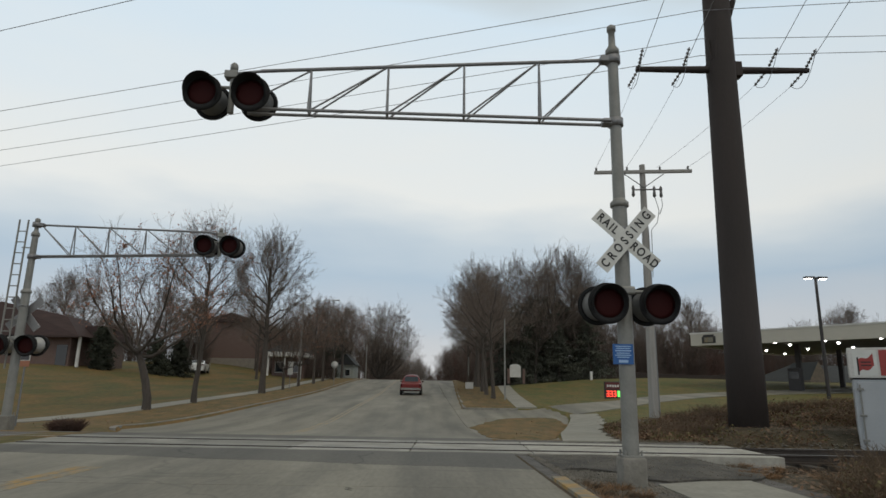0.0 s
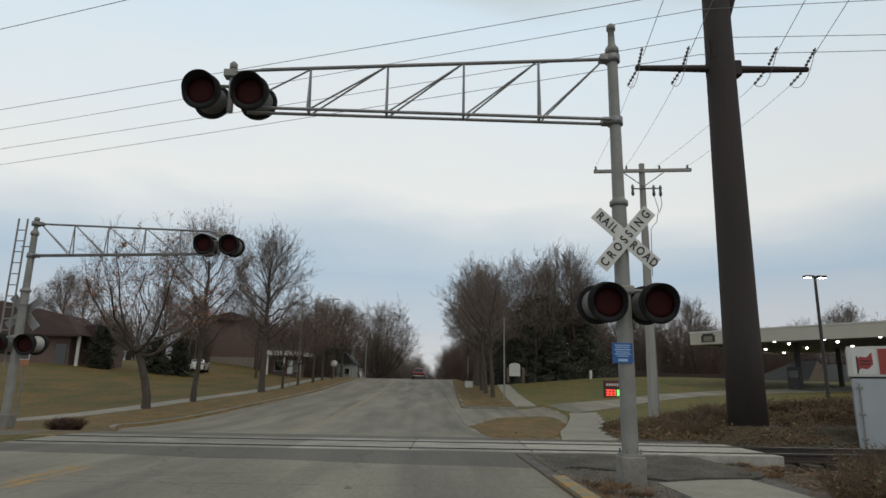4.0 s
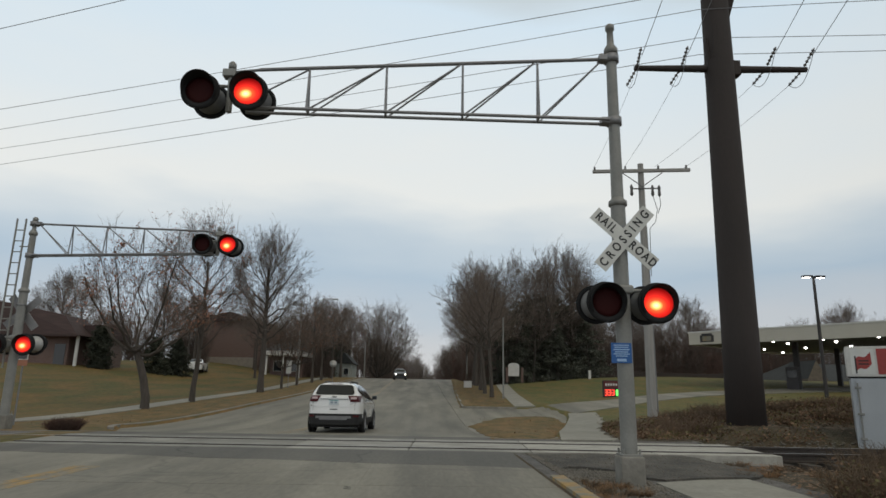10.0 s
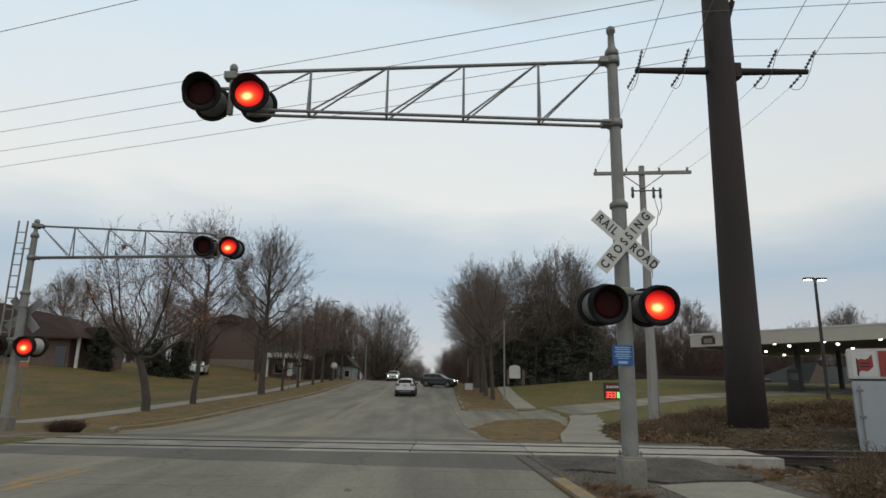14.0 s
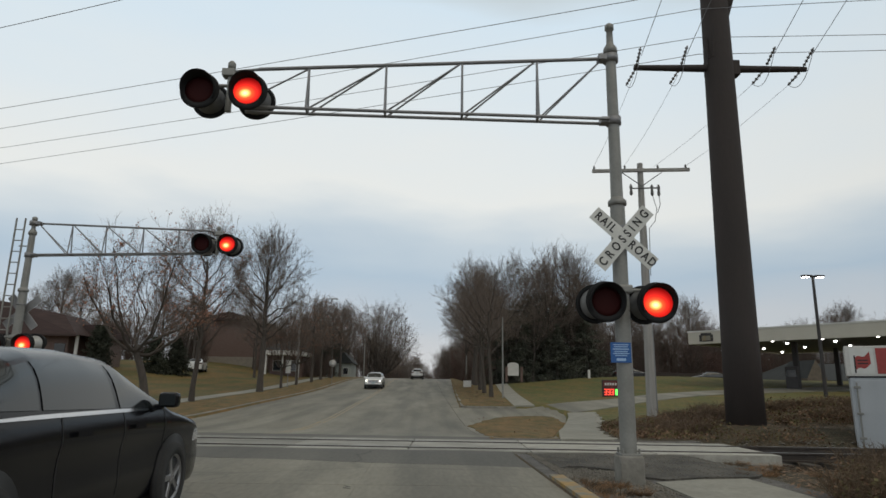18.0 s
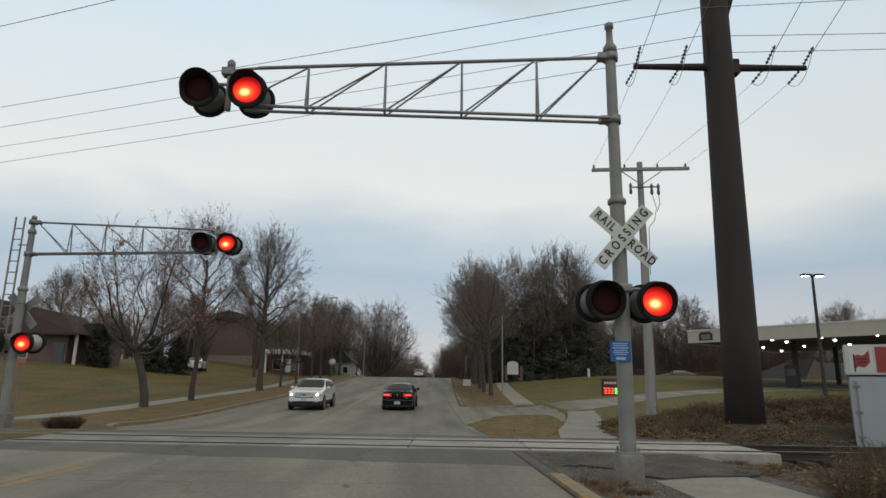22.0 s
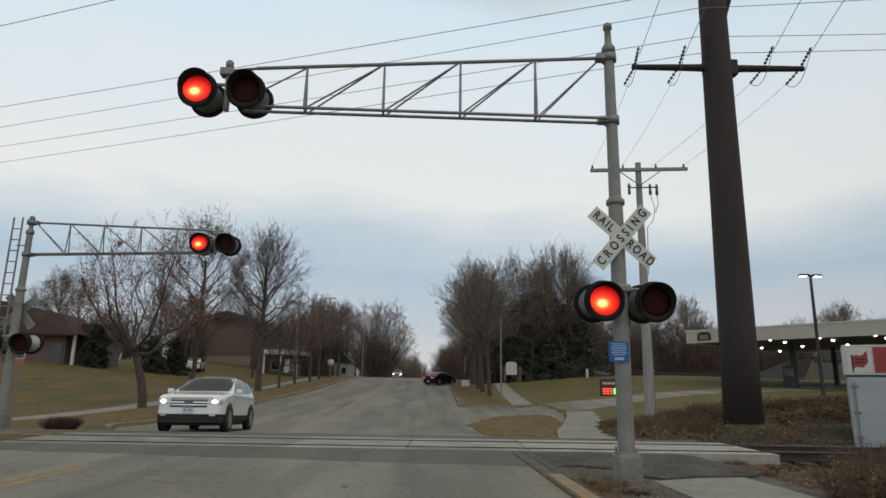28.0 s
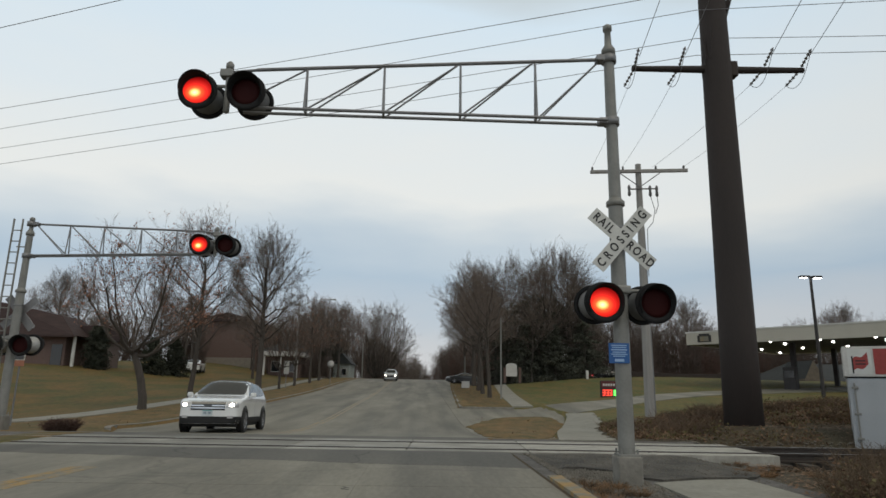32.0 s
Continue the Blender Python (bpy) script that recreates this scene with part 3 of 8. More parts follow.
for k, x in enumerate(list(np.arange(7.2, 30, 0.52)) + list(np.arange(-12, -36, -0.52))):
    t = tie0 if k == 0 else new("railway_tie", tie0.data)
    t.parent = track
    t.matrix_world = pose(x, rail_y(x), 0, 0, 0, -2.3 + random.uniform(-1, 1))
x = -10.6
while x < 6.5:
    w = min(2.45, 6.58 - x)
    for a, b in ((-1.30, -0.90), (-0.58, 0.58), (0.92, 1.42)):
        bm = B()
        box(bm, x, x + w - 0.02, 14.25 + a, 14.25 + b, -0.28, 0.006, 0.012)
        p = part("crossing_panel", bm, M_PANEL if x > 1.2 else M_PANELMID if x > -3.4 else M_PANELROAD, track)
        p.matrix_world = SKEW
    x += 2.45


# ---- crossing signals ----
FLASH = []


def lens_mesh():
    """A slightly domed lens insert: dark glass on one side, lit on the other."""
    bm = B()
    seg, R0 = 24, 0.235
    rings = {}
    for side in (-1, 1):
        prev = None
        for r, h in ((R0, 0.004), (0.16, 0.014), (0.06, 0.022)):
            ring = []
            for i in range(seg):
                a = 2 * math.pi * i / seg
                o = (0, 0)
                ring.append(bm.verts.new((r * math.cos(a) + o[0], side * h, r * math.sin(a) + o[1])))
            if prev:
                for i in range(seg):
                    f = bm.faces.new((prev[i], prev[(i + 1) % seg], ring[(i + 1) % seg], ring[i]))
                    f.smooth, f.material_index = True, 0 if side < 0 else 1
            prev = ring
            rings[side, r] = ring
        f = bm.faces.new(prev)
        f.material_index = 0 if side < 0 else 1
    for i in range(seg):
        bm.faces.new((rings[-1, R0][i], rings[-1, R0][(i + 1) % seg], rings[1, R0][(i + 1) % seg], rings[1, R0][i]))
    bmesh.ops.recalc_face_normals(bm, faces=bm.faces)
    return bm


def flasher(parent, x, y, z, yaw, phase, shell=None):
    """A signal head facing local -y: rear housing, target disc, visor and lens insert."""
    bm = B()
    lathe(bm, [(0.10, 0.21), (0.18, 0.17), (0.245, 0.03), (0.245, 0.0), (0.239, 0.0), (0.239, 0.02), (0.17, 0.15), (0.09, 0.19)], "y", 24)
    bm.faces.ensure_lookup_table()
    for f in bm.faces:
        c = f.calc_center_median()
        f.material_index = 1 if math.hypot(c.x, c.z) < 0.243 and c.y < 0.185 and (c.y < 0.02 or math.hypot(c.x, c.z) < 0.238 - 0.5 * (c.y - 0.02) - 0.012) else 0
    head = part("flasher_head", bm, [shell or M_HEAD, M_BLACK], parent)
    head.matrix_basis = pose(x, y, z, 0, 0, yaw)
    bm = B()
    lathe(bm, [(0.222, -0.03), (0.285, -0.03), (0.308, -0.012), (0.312, 0.0), (0.304, 0.012), (0.24, 0.012), (0.24, -0.02)], "y", 40, closed=True)
    part("target_disc", bm, M_BLACK, head, "round matt black background plate")
    bm = B()
    seg = 28
    a0, a1 = radians(-35), radians(215)
    inner, outer = [], []
    for i in range(seg + 1):
        a = a0 + (a1 - a0) * i / seg
        long = 0.05 + 0.14 * max(0.0, math.sin((i / seg) * math.pi)) ** 0.8
        for r, lst in ((0.252, inner), (0.261, outer)):
            lst.append((bm.verts.new((r * math.cos(a), -0.01, r * math.sin(a))), bm.verts.new((r * 1.04 * math.cos(a), -0.01 - long, r * 1.04 * math.sin(a)))))
    for i in range(seg):
        bm.faces.new((inner[i][0], inner[i + 1][0], inner[i + 1][1], inner[i][1])).smooth = True
        bm.faces.new((outer[i][0], outer[i][1], outer[i + 1][1], outer[i + 1][0])).smooth = True
        bm.faces.new((inner[i][1], inner[i + 1][1], outer[i + 1][1], outer[i][1]))
    part("visor", bm, M_BLACK, head, "matt black hood over the lens")
    lens = part("lens", lens_mesh(), [M_LENSOFF, M_LENSON], head, "round red lamp lens")
    lens.location = (0, -0.002, 0)
    FLASH.append((lens, phase))
    return head


def blade(parent, name, length, width, m, text, size, mletter):
    bm = B()
    box(bm, -length / 2, length / 2, -0.004, 0.004, -width / 2, width / 2)
    ob = part(name, bm, M_WHITE, parent)
    ob.matrix_basis = m
    bm = B()
    box(bm, -length / 2 + 0.002, length / 2 - 0.002, 0.0045, 0.0075, -width / 2 + 0.002, width / 2 - 0.002)
    part("blade_back", bm, M_TUBE, ob, "bare grey metal back")
    for t, x in text:
        letters(t, size, pose(x, -0.007, 0, 90, 0, 0), mletter, ob, "lettering", 0.001, 0.8, 1.75 if len(t) > 4 else 1.3)
    return ob


def cantilever(m, top, arm_hi, arm_hi_end, arm_lo, arm_lo_end, reach, posts, head_x, cross_z, low_z, flip, label, ladder=False, sign=False):
    """Mast at the origin, truss arm along -x, heads on both faces. flip: the mast stands turned round."""
    c = thing("cantilever_signal", m, label, "railway signal", "crossing signals")
    bm = B()
    box(bm, -0.175, 0.175, -0.175, 0.175, -0.25, 0.3, 0.02)
    part("concrete_base", bm, M_KERB, c, "square concrete footing")
    bm = B()
    box(bm, -0.15, 0.15, -0.15, 0.15, 0.3, 0.33, 0.005)
    for sx in (-1, 1):
        for sy in (-1, 1):
            tube(bm, (0.12 * sx, 0.12 * sy, 0.3), (0.12 * sx, 0.12 * sy, 0.40), 0.016, None, 6)
    part("base_flange", bm, M_ALU, c)
    bm = B()
    tube(bm, (0, 0, 0.33), (0, 0, cross_z + 0.62), 0.122, 0.115, 20)
    part("mast", bm, M_ALU, c, smooth=False)
    bm = B()
    tube(bm, (0, 0, cross_z + 0.62), (0, 0, top - 0.55), 0.098, 0.085, 20)
    part("upper_mast", bm, M_ALU, c)
    bm = B()
    lathe(bm, [(0.122, cross_z + 0.56), (0.145, cross_z + 0.57), (0.145, cross_z + 0.64), (0.11, cross_z + 0.67), (0.098, cross_z + 0.7)], seg=20)
    part("mast_collar", bm, M_ALU, c)
    bm = B()
    lathe(bm, [(0.085, top - 0.56), (0.115, top - 0.55), (0.115, top - 0.47), (0.06, top - 0.38), (0.052, top - 0.12), (0.075, top - 0.11), (0.075, top - 0.03), (0.04, top)], seg=16)
    part("mast_cap", bm, M_ALU, c)
    for zc in (arm_hi, arm_lo):
        bm = B()
        lathe(bm, [(0.09, zc - 0.07), (0.125, zc - 0.065), (0.125, zc + 0.065), (0.09, zc + 0.07)], seg=16)
        box(bm, -0.22, -0.08, -0.09, 0.09, zc - 0.05, zc + 0.05, 0.01)
        part("clamp", bm, M_TUBE, c)
    hi = lambda x: arm_hi + (arm_hi_end - arm_hi) * (-x / reach)
    lo = lambda x: arm_lo + (arm_lo_end - arm_lo) * (-x / reach)
    bm = B()
    tube(bm, (-0.1, 0, arm_hi), (-reach + 0.2, 0, hi(-reach + 0.2)), 0.03, None, 10)
    part("top_chord", bm, M_TUBE, c)
    for sy in (-1, 1):
        bm = B()
        tube(bm, (-0.1, 0.1 * sy, arm_lo), (-reach, 0.1 * sy, arm_lo_end), 0.026, None, 10)
        part("bottom_chord", bm, M_TUBE, c)
    for k, x in enumerate(posts):
        bm = B()
        tube(bm, (x, 0, hi(x)), (x, 0.1, lo(x)), 0.018, None, 8)
        tube(bm, (x, 0, hi(x)), (x, -0.1, lo(x)), 0.018, None, 8)
        tube(bm, (x, -0.1, lo(x)), (x, 0.1, lo(x)), 0.018, None, 8)
        part("truss_post", bm, M_TUBE, c)
        nxt = posts[k - 1] if k else -0.12
        for sy in (-1, 1):
            bm = B()
            tube(bm, (x + 0.03, 0.1 * sy, lo(x)), (nxt - 0.04, 0, hi(nxt) - 0.02), 0.015, None, 6)
            part("truss_diagonal", bm, M_TUBE, c)
    if len(posts) and not flip:
        bm = B()
        tube(bm, (posts[-1], 0, hi(posts[-1]) - 0.02), (posts[-1] - 0.75, 0.05, (hi(posts[-1]) + lo(posts[-1])) / 2 - 0.05), 0.015, None, 6)
        part("truss_diagonal", bm, M_TUBE, c)
    # heads at the arm's end
    zc = (arm_hi_end + arm_lo_end) / 2
    xm = (head_x[0] + head_x[1]) / 2
    bm = B()
    tube(bm, (xm, 0, arm_lo_end - 0.05), (xm, 0, arm_hi_end + 0.02), 0.05, None, 12)
    box(bm, xm - 0.13, xm + 0.08, -0.09, 0.09, zc + 0.2, zc + 0.33, 0.015)
    lathe(bm, [(0.05, zc + 0.36), (0.065, zc + 0.37), (0.065, zc + 0.45), (0.03, zc + 0.49)], seg=12, m=Matrix.Translation((xm, 0, 0)))
    part("junction_box", bm, M_ALU, c)
    for x in (-reach + 0.25,):
        bm = B()
        tube(bm, (x, 0, hi(x)), (xm, 0, zc + 0.3), 0.025, None, 8)
        part("end_brace", bm, M_TUBE, c)
    bm = B()
    tube(bm, (head_x[0], 0, zc + 0.05), (head_x[1], 0, zc + 0.05), 0.03, None, 8)
    part("head_arm", bm, M_ALU, c)
    order = (0, 1) if not flip else (1, 0)
    for k, x in enumerate(sorted(head_x)):
        flasher(c, x, -0.27, zc - (0.07 if flip else 0.17), 0, order[k])
        flasher(c, x, 0.27, zc - (0.11 if flip else 0.10), 180, order[k])
    # low heads on a cross pipe
    bm = B()
    tube(bm, (-0.46, 0, low_z + 0.17), (0.46, 0, low_z + 0.17), 0.03, None, 10)
    box(bm, -0.15, 0.15, -0.14, 0.14, low_z + 0.11, low_z + 0.24, 0.03)
    part("low_crossarm", bm, M_ALU, c)
    for k, x in enumerate((-0.315, 0.46) if not flip else (-0.4, 0.4)):
        # paler shell copy on the far mast's turned-away heads paints in the dome highlight
        flasher(c, x, -0.26, low_z - (0.0 if flip else 0.05), 0, order[k], M_HOUS if flip else M_HEAD)
        flasher(c, x - (0.0 if flip else 0.03), 0.26, low_z - (0.03 if flip else 0.02), 180, order[k])
    # crossbuck of two boards
    blade(c, "crossbuck_blade", 1.22, 0.23, pose(0.03, -0.15, cross_z, 0, 42, 0), [("RAIL", -0.37), ("ROAD", 0.37)], 0.19, M_LETTER)
    blade(c, "crossbuck_blade", 1.22, 0.23, pose(0.03, -0.166, cross_z, 0, -49, 0), [("CROSSING", 0.0)], 0.19, M_LETTER)
    bm = B()
    for zz in (cross_z + 0.2,):
        lathe(bm, [(0.118, zz - 0.02), (0.135, zz - 0.018), (0.135, zz + 0.018), (0.118, zz + 0.02)], seg=16)
        box(bm, 0.0, 0.2, -0.15, -0.11, zz - 0.015, zz + 0.015)
    part("crossbuck_bracket", bm, M_TUBE, c)
    if sign:
        bm = B()
        box(bm, -0.155, 0.155, -0.004, 0.004, -0.15, 0.15, 0.002)
        s = part("emergency_sign", bm, M_BLUE, c, "small blue emergency notification sign")
        s.matrix_basis = pose(-0.09, -0.135, 1.78)
        for zz, w, hh in ((0.115, 0.115, 0.007), (0.085, 0.105, 0.007), (0.05, 0.12, 0.009), (0.015, 0.10, 0.007), (-0.015, 0.12, 0.007), (-0.045, 0.09, 0.007), (-0.105, 0.07, 0.02)):
            bm = B()
            box(bm, -w, w, -0.0075, -0.0045, zz - hh, zz + hh)
            part("print_bar", bm, M_PALE, s)
    if ladder:
        for sx in (0.27, 0.53):
            bm = B()
            tube(bm, (sx, 0.0, 1.6), (sx, 0, top - 0.05), 0.026, None, 8)
            part("ladder_rail", bm, M_ALU, c)
        for zz in np.arange(2.0, top - 0.15, 0.33):
            bm = B()
            tube(bm, (0.27, 0, zz), (0.53, 0, zz), 0.018, None, 6)
            part("ladder_rung", bm, M_ALU, c)
        for zz in (3.0, top - 0.9):
            bm = B()
            tube(bm, (0, 0, zz), (0.34, 0, zz), 0.02, None, 6)
            part("ladder_bracket", bm, M_ALU, c)
    return c


cantilever(pose(3.03, 9.56, -0.02), 7.33, 6.68, 6.29, 5.55, 5.59, 6.05, [-1.25, -2.5, -3.76, -5.03], (-6.68, -5.92), 3.54, 2.575, False,
                         "grey aluminium cantilever mast with crossbuck and flashing lights", sign=True)
cantilever(pose(-11.72, 18.5, -0.02, 0, 0, 180), 6.03, 5.83, 5.71, 4.86, 5.03, 5.35, [-1.15, -2.15, -3.25, -4.3], (-5.85, -5.1), 3.2, 2.28, True,
                        "grey cantilever mast with caged ladder across the tracks", ladder=True)


# ---- poles and wires ----
def sag(p, q, drop, n=14):
    p, q = Vector(p), Vector(q)
    return [p.lerp(q, i / n) - Vector((0, 0, drop * 4 * (i / n) * (1 - i / n))) for i in range(n + 1)]


def insulator(parent, p, q, r=0.045, discs=5):
    bm = B()
    p, q = Vector(p), Vector(q)
    tube(bm, p, q, r * 0.45, None, 6)
    for i in range(discs):
        a = p.lerp(q, (i + 0.5) / discs)
        d = (q - p).normalized() * 0.02
        tube(bm, a - d, a + d, r * 1.2, r * 0.8, 8)
    return part("insulator", bm, M_PORC, parent)


bigpole = thing("steel_utility_pole", pose(9.065, 18.0, 0), "tall dark brown weathered steel utility pole with crossarm", "utility pole")
bm = B()
path = [0.0, 3, 6, 9, 12, 15, 19]
lathe(bm, [(0.53 - 0.0085 * a, a) for a in path], seg=20)
for v in bm.verts:
    v.co.x += 0.0092 * v.co.z
part("pole_shaft", bm, M_CORTEN, bigpole)
for sx, tip in ((-1, (-2.62, 0, 11.2)), (1, (2.92, 0, 11.32))):
    bm = B()
    tube(bm, (0.14 + 0.40 * sx, 0, 11.25), tip, 0.12, 0.085, 10)
    part("steel_crossarm", bm, M_CORTEN, bigpole)
    bm = B()
    box(bm, 0.14 + 0.38 * sx - 0.08, 0.14 + 0.38 * sx + 0.12 * sx + 0.08, -0.16, 0.16, 11.0, 11.5, 0.02)
    part("arm_flange", bm, M_CORTEN, bigpole)
bm = B()
tube(bm, (-0.28, -0.2, 11.5), (-0.34, -0.2, 12.2), 0.03, None, 6)
tube(bm, (-0.2, -0.3, 11.5), (-0.1, -0.35, 12.6), 0.03, None, 6)
tube(bm, (0.35, -0.1, 13.0), (0.75, -0.3, 14.2), 0.07, 0.05, 8)
tube(bm, (0.35, -0.1, 12.6), (0.62, -0.25, 13.6), 0.04, None, 8)
part("switch_gear", bm, M_CORTEN, bigpole)

wires = []


def wire(name, p, q, drop, r=0.011, label="thin dark overhead power cable"):
    bm = B()
    path_tube(bm, sag(p, q, drop), r, 5)
    w = part(name, bm, M_WIRE)
    tagged(w, label, "cable", "overhead wires")
    wires.append(w)
    return w


# long wires crossing over the road, past the pole
for k, p, q in ((1.0, (-13.58, 18.08), (-8.5, 16.3)), (1.0, (-17.43, 24.0), (5.76, 15.58)), (1.096, (-18.81, 26.12), (7.77, 16.15)), (1.02, (-20.34, 28.46), (8.42, 17.65)), (0.965, (-21.79, 30.69), (8.85, 18.66))):
    z = 1.32 + 10.8 * k
    a, b = Vector((p[0] * k, p[1] * k, z)), Vector((q[0] * k, q[1] * k, z))
    end = b if k != 1.0 else b + (b - a) * 0.6
    wire("overhead_wire", a + (a - b) * (1.2 if (b - a).length > 8 else 5), end, 0.25)
    if k != 1.0:
        r = {1.096: (12.63, 15.28), 1.02: (13.88, 17.0), 0.965: (14.52, 17.89)}[k]
        c = Vector((r[0] * k, r[1] * k, z))
        wire("overhead_wire", b, b + (c - b) * 6, 0.2)
# feeder wires from the crossarm, back over the near road and on to the wooden pole
ARM = [(6.55, 11.25), (8.0, 11.35), (10.75, 11.42), (11.95, 11.42)]
TO = [(6.05, 14.68), (7.55, 15.5), (9.85, 14.6), (11.0, 14.55)]
for k, ((x, z), (x2, y2)) in enumerate(zip(ARM, TO)):
    s = (18 - -40) / (18 - y2)
    wire("feeder_wire", (x, 17.6, z + 0.15), (x + (x2 - x) * s, -40, z + 3.2), 0.9, 0.010)
    wire("feeder_wire", (x, 18.4, z - 0.15), (6.75 + 1.22 * k, 24, 10.15), 0.12, 0.006)
    insulator(bigpole, (x - 9.1, -0.02, z), (x - 9.1 - 0.1, -0.75, z + 0.22))
    insulator(bigpole, (x - 9.1, 0.02, z - 0.05), (x - 9.1 - 0.1, 0.75, z - 0.28))
    bm = B()
    path_tube(bm, sag((x - 9.1 - 0.1, -0.75, z + 0.22), (x - 9.1 - 0.1, 0.75, z - 0.25), 0.55, 8), 0.010, 5)
    part("jumper_loop", bm, M_WIRE, bigpole)

woodpole = thing("wooden_utility_pole", pose(8.55, 24.0, 0.6), "weathered grey wooden utility pole with crossarm", "utility pole")
bm = B()
tube(bm, (0, 0, -0.3), (0.06, 0, 9.65), 0.19, 0.115, 14)
part("pole_shaft", bm, M_WOODPOLE, woodpole)
bm = B()
box(bm, -1.98, 2.0, -0.16, -0.04, -0.065, 0.065, 0.01, pose(0.05, 0, 9.33, 0, -2.5, 0))
part("crossarm", bm, M_WOODPOLE, woodpole)
for sx in (-1, 1):
    bm = B()
    tube(bm, (0.05 + 0.85 * sx, -0.1, 9.27), (0.05, -0.14, 8.65), 0.02, None, 6)
    part("arm_brace", bm, M_TUBE, woodpole)
for x in (-1.85, -0.6, 0.75, 1.9):
    bm = B()
    lathe(bm, [(0.02, 0), (0.05, 0.04), (0.035, 0.08), (0.05, 0.12), (0.02, 0.17)], seg=8, m=pose(x, -0.1, 9.38 + 0.044 * x))
    part("insulator", bm, M_PORC, woodpole)
bm = B()
tube(bm, (-0.4, -0.12, 8.55), (0.75, -0.12, 8.6), 0.03, None, 8)
for x in (-0.4, 0.45, 0.72):
    lathe(bm, [(0.03, -0.25), (0.07, -0.18), (0.05, 0), (0.07, 0.1), (0.03, 0.22)], seg=8, m=pose(x, -0.14, 8.5))
part("fuse_cutouts", bm, M_PORC, woodpole, "grey fuse cutouts on a short bracket")
bm = B()
path_tube(bm, [(0.45, -0.14, 8.3), (0.6, -0.14, 7.7), (0.5, -0.14, 7.2), (0.25, -0.15, 6.9), (0.2, -0.15, 5.0)], 0.015, 5)
path_tube(bm, [(0.72, -0.14, 8.3), (0.75, -0.14, 7.9), (0.62, -0.14, 7.55)], 0.015, 5)
part("drop_cable", bm, M_WIRE, woodpole)
bm = B()
tube(bm, (0.19, -0.06, -0.2), (0.14, -0.06, 7.0), 0.035, None, 8)
part("conduit", bm, M_TUBE, woodpole)


# ---- trees ----
M_BARK = mat("grey_brown_bark", (0.084, 0.070, 0.060), (0.054, 0.046, 0.039), 3, 30, 0.95, bump=0.6, stretch=(4, 4, 0.8))
# veiling haze is lifted into the twig colours; far trees use a paler copy
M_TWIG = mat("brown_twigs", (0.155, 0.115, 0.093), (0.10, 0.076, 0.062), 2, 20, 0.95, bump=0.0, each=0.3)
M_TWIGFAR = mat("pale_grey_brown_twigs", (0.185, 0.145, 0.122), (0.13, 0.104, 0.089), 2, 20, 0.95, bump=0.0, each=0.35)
M_RUST = mat("rust_brown_leaves", (0.42, 0.19, 0.12), (0.30, 0.135, 0.085), 2, 20, 0.9, bump=0.0, each=0.3)
M_FIR = mat("dark_needles", (0.056, 0.062, 0.045), (0.082, 0.084, 0.063), 1.5, 15, 0.9, bump=0.0, each=0.3)
M_DRY = mat("dry_weed_stems", (0.15, 0.105, 0.065), (0.085, 0.062, 0.042), 2, 20, 0.95, bump=0.0, each=0.2)
M_REDWOOD = mat("reddish_leafless_saplings", (0.15, 0.088, 0.072), (0.10, 0.066, 0.055), 2, 20, 0.95, bump=0.0, each=0.3)
M_BRUSH = mat("tan_brown_brush", (0.20, 0.135, 0.09), (0.12, 0.085, 0.06), 2, 20, 0.95, bump=0.0, each=0.4)
M_TUFT = mat("russet_dead_grass", (0.30, 0.17, 0.085), (0.20, 0.12, 0.065), 2, 20, 0.95, bump=0.0, each=0.3)
M_CEDAR = mat("dark_cedar_foliage", (0.026, 0.032, 0.020), (0.042, 0.046, 0.030), 1.5, 15, 0.9, bump=0.0, each=0.3)
M_DRYRED = mat("reddish_dry_brush", (0.11, 0.06, 0.045), (0.07, 0.045, 0.035), 2, 20, 0.95, bump=0.0, each=0.2)


def seg_mesh(name, segs, sides, material, parent, label=""):
    n = len(segs)
    if not n:
        return None
    P = np.array([s[0] for s in segs], float)
    Q = np.array([s[1] for s in segs], float)
    R0 = np.array([s[2] for s in segs])[:, None]
    R1 = np.array([s[3] for s in segs])[:, None]
    D = Q - P
    D /= np.linalg.norm(D, axis=1, keepdims=True) + 1e-9
    ref = np.where(np.abs(D[:, 2:3]) < 0.9, [[0.0, 0.0, 1.0]], [[1.0, 0.0, 0.0]])
    A = np.cross(D, ref)
    A /= np.linalg.norm(A, axis=1, keepdims=True) + 1e-9
    C = np.cross(D, A)
    V = np.zeros((n, 2 * sides, 3))
    for i in range(sides):
        a = 2 * math.pi * i / sides
        o = A * math.cos(a) + C * math.sin(a)
        V[:, i] = P + o * R0
        V[:, sides + i] = Q + D * R1 * 0.3 + o * R1
    base = (np.arange(n) * 2 * sides)[:, None]
    F = np.concatenate([base + np.array([[i, (i + 1) % sides, sides + (i + 1) % sides, sides + i]]) for i in range(sides)], 0)
    me = bpy.data.meshes.new(name)
    me.vertices.add(n * 2 * sides)
    me.vertices.foreach_set("co", V.reshape(-1))
    me.loops.add(F.size)
    me.loops.foreach_set("vertex_index", F.reshape(-1).astype(np.int32))
    me.polygons.add(len(F))
    me.polygons.foreach_set("loop_start", (np.arange(len(F)) * 4).astype(np.int32))
    me.polygons.foreach_set("loop_total", np.full(len(F), 4, np.int32))
    me.update(calc_edges=True)
    me.shade_smooth()
    me.materials.append(material)
    ob = new(name, me)
    if parent is not None:
        ob.parent = parent
    if label:
        ob["label"] = label
    return ob


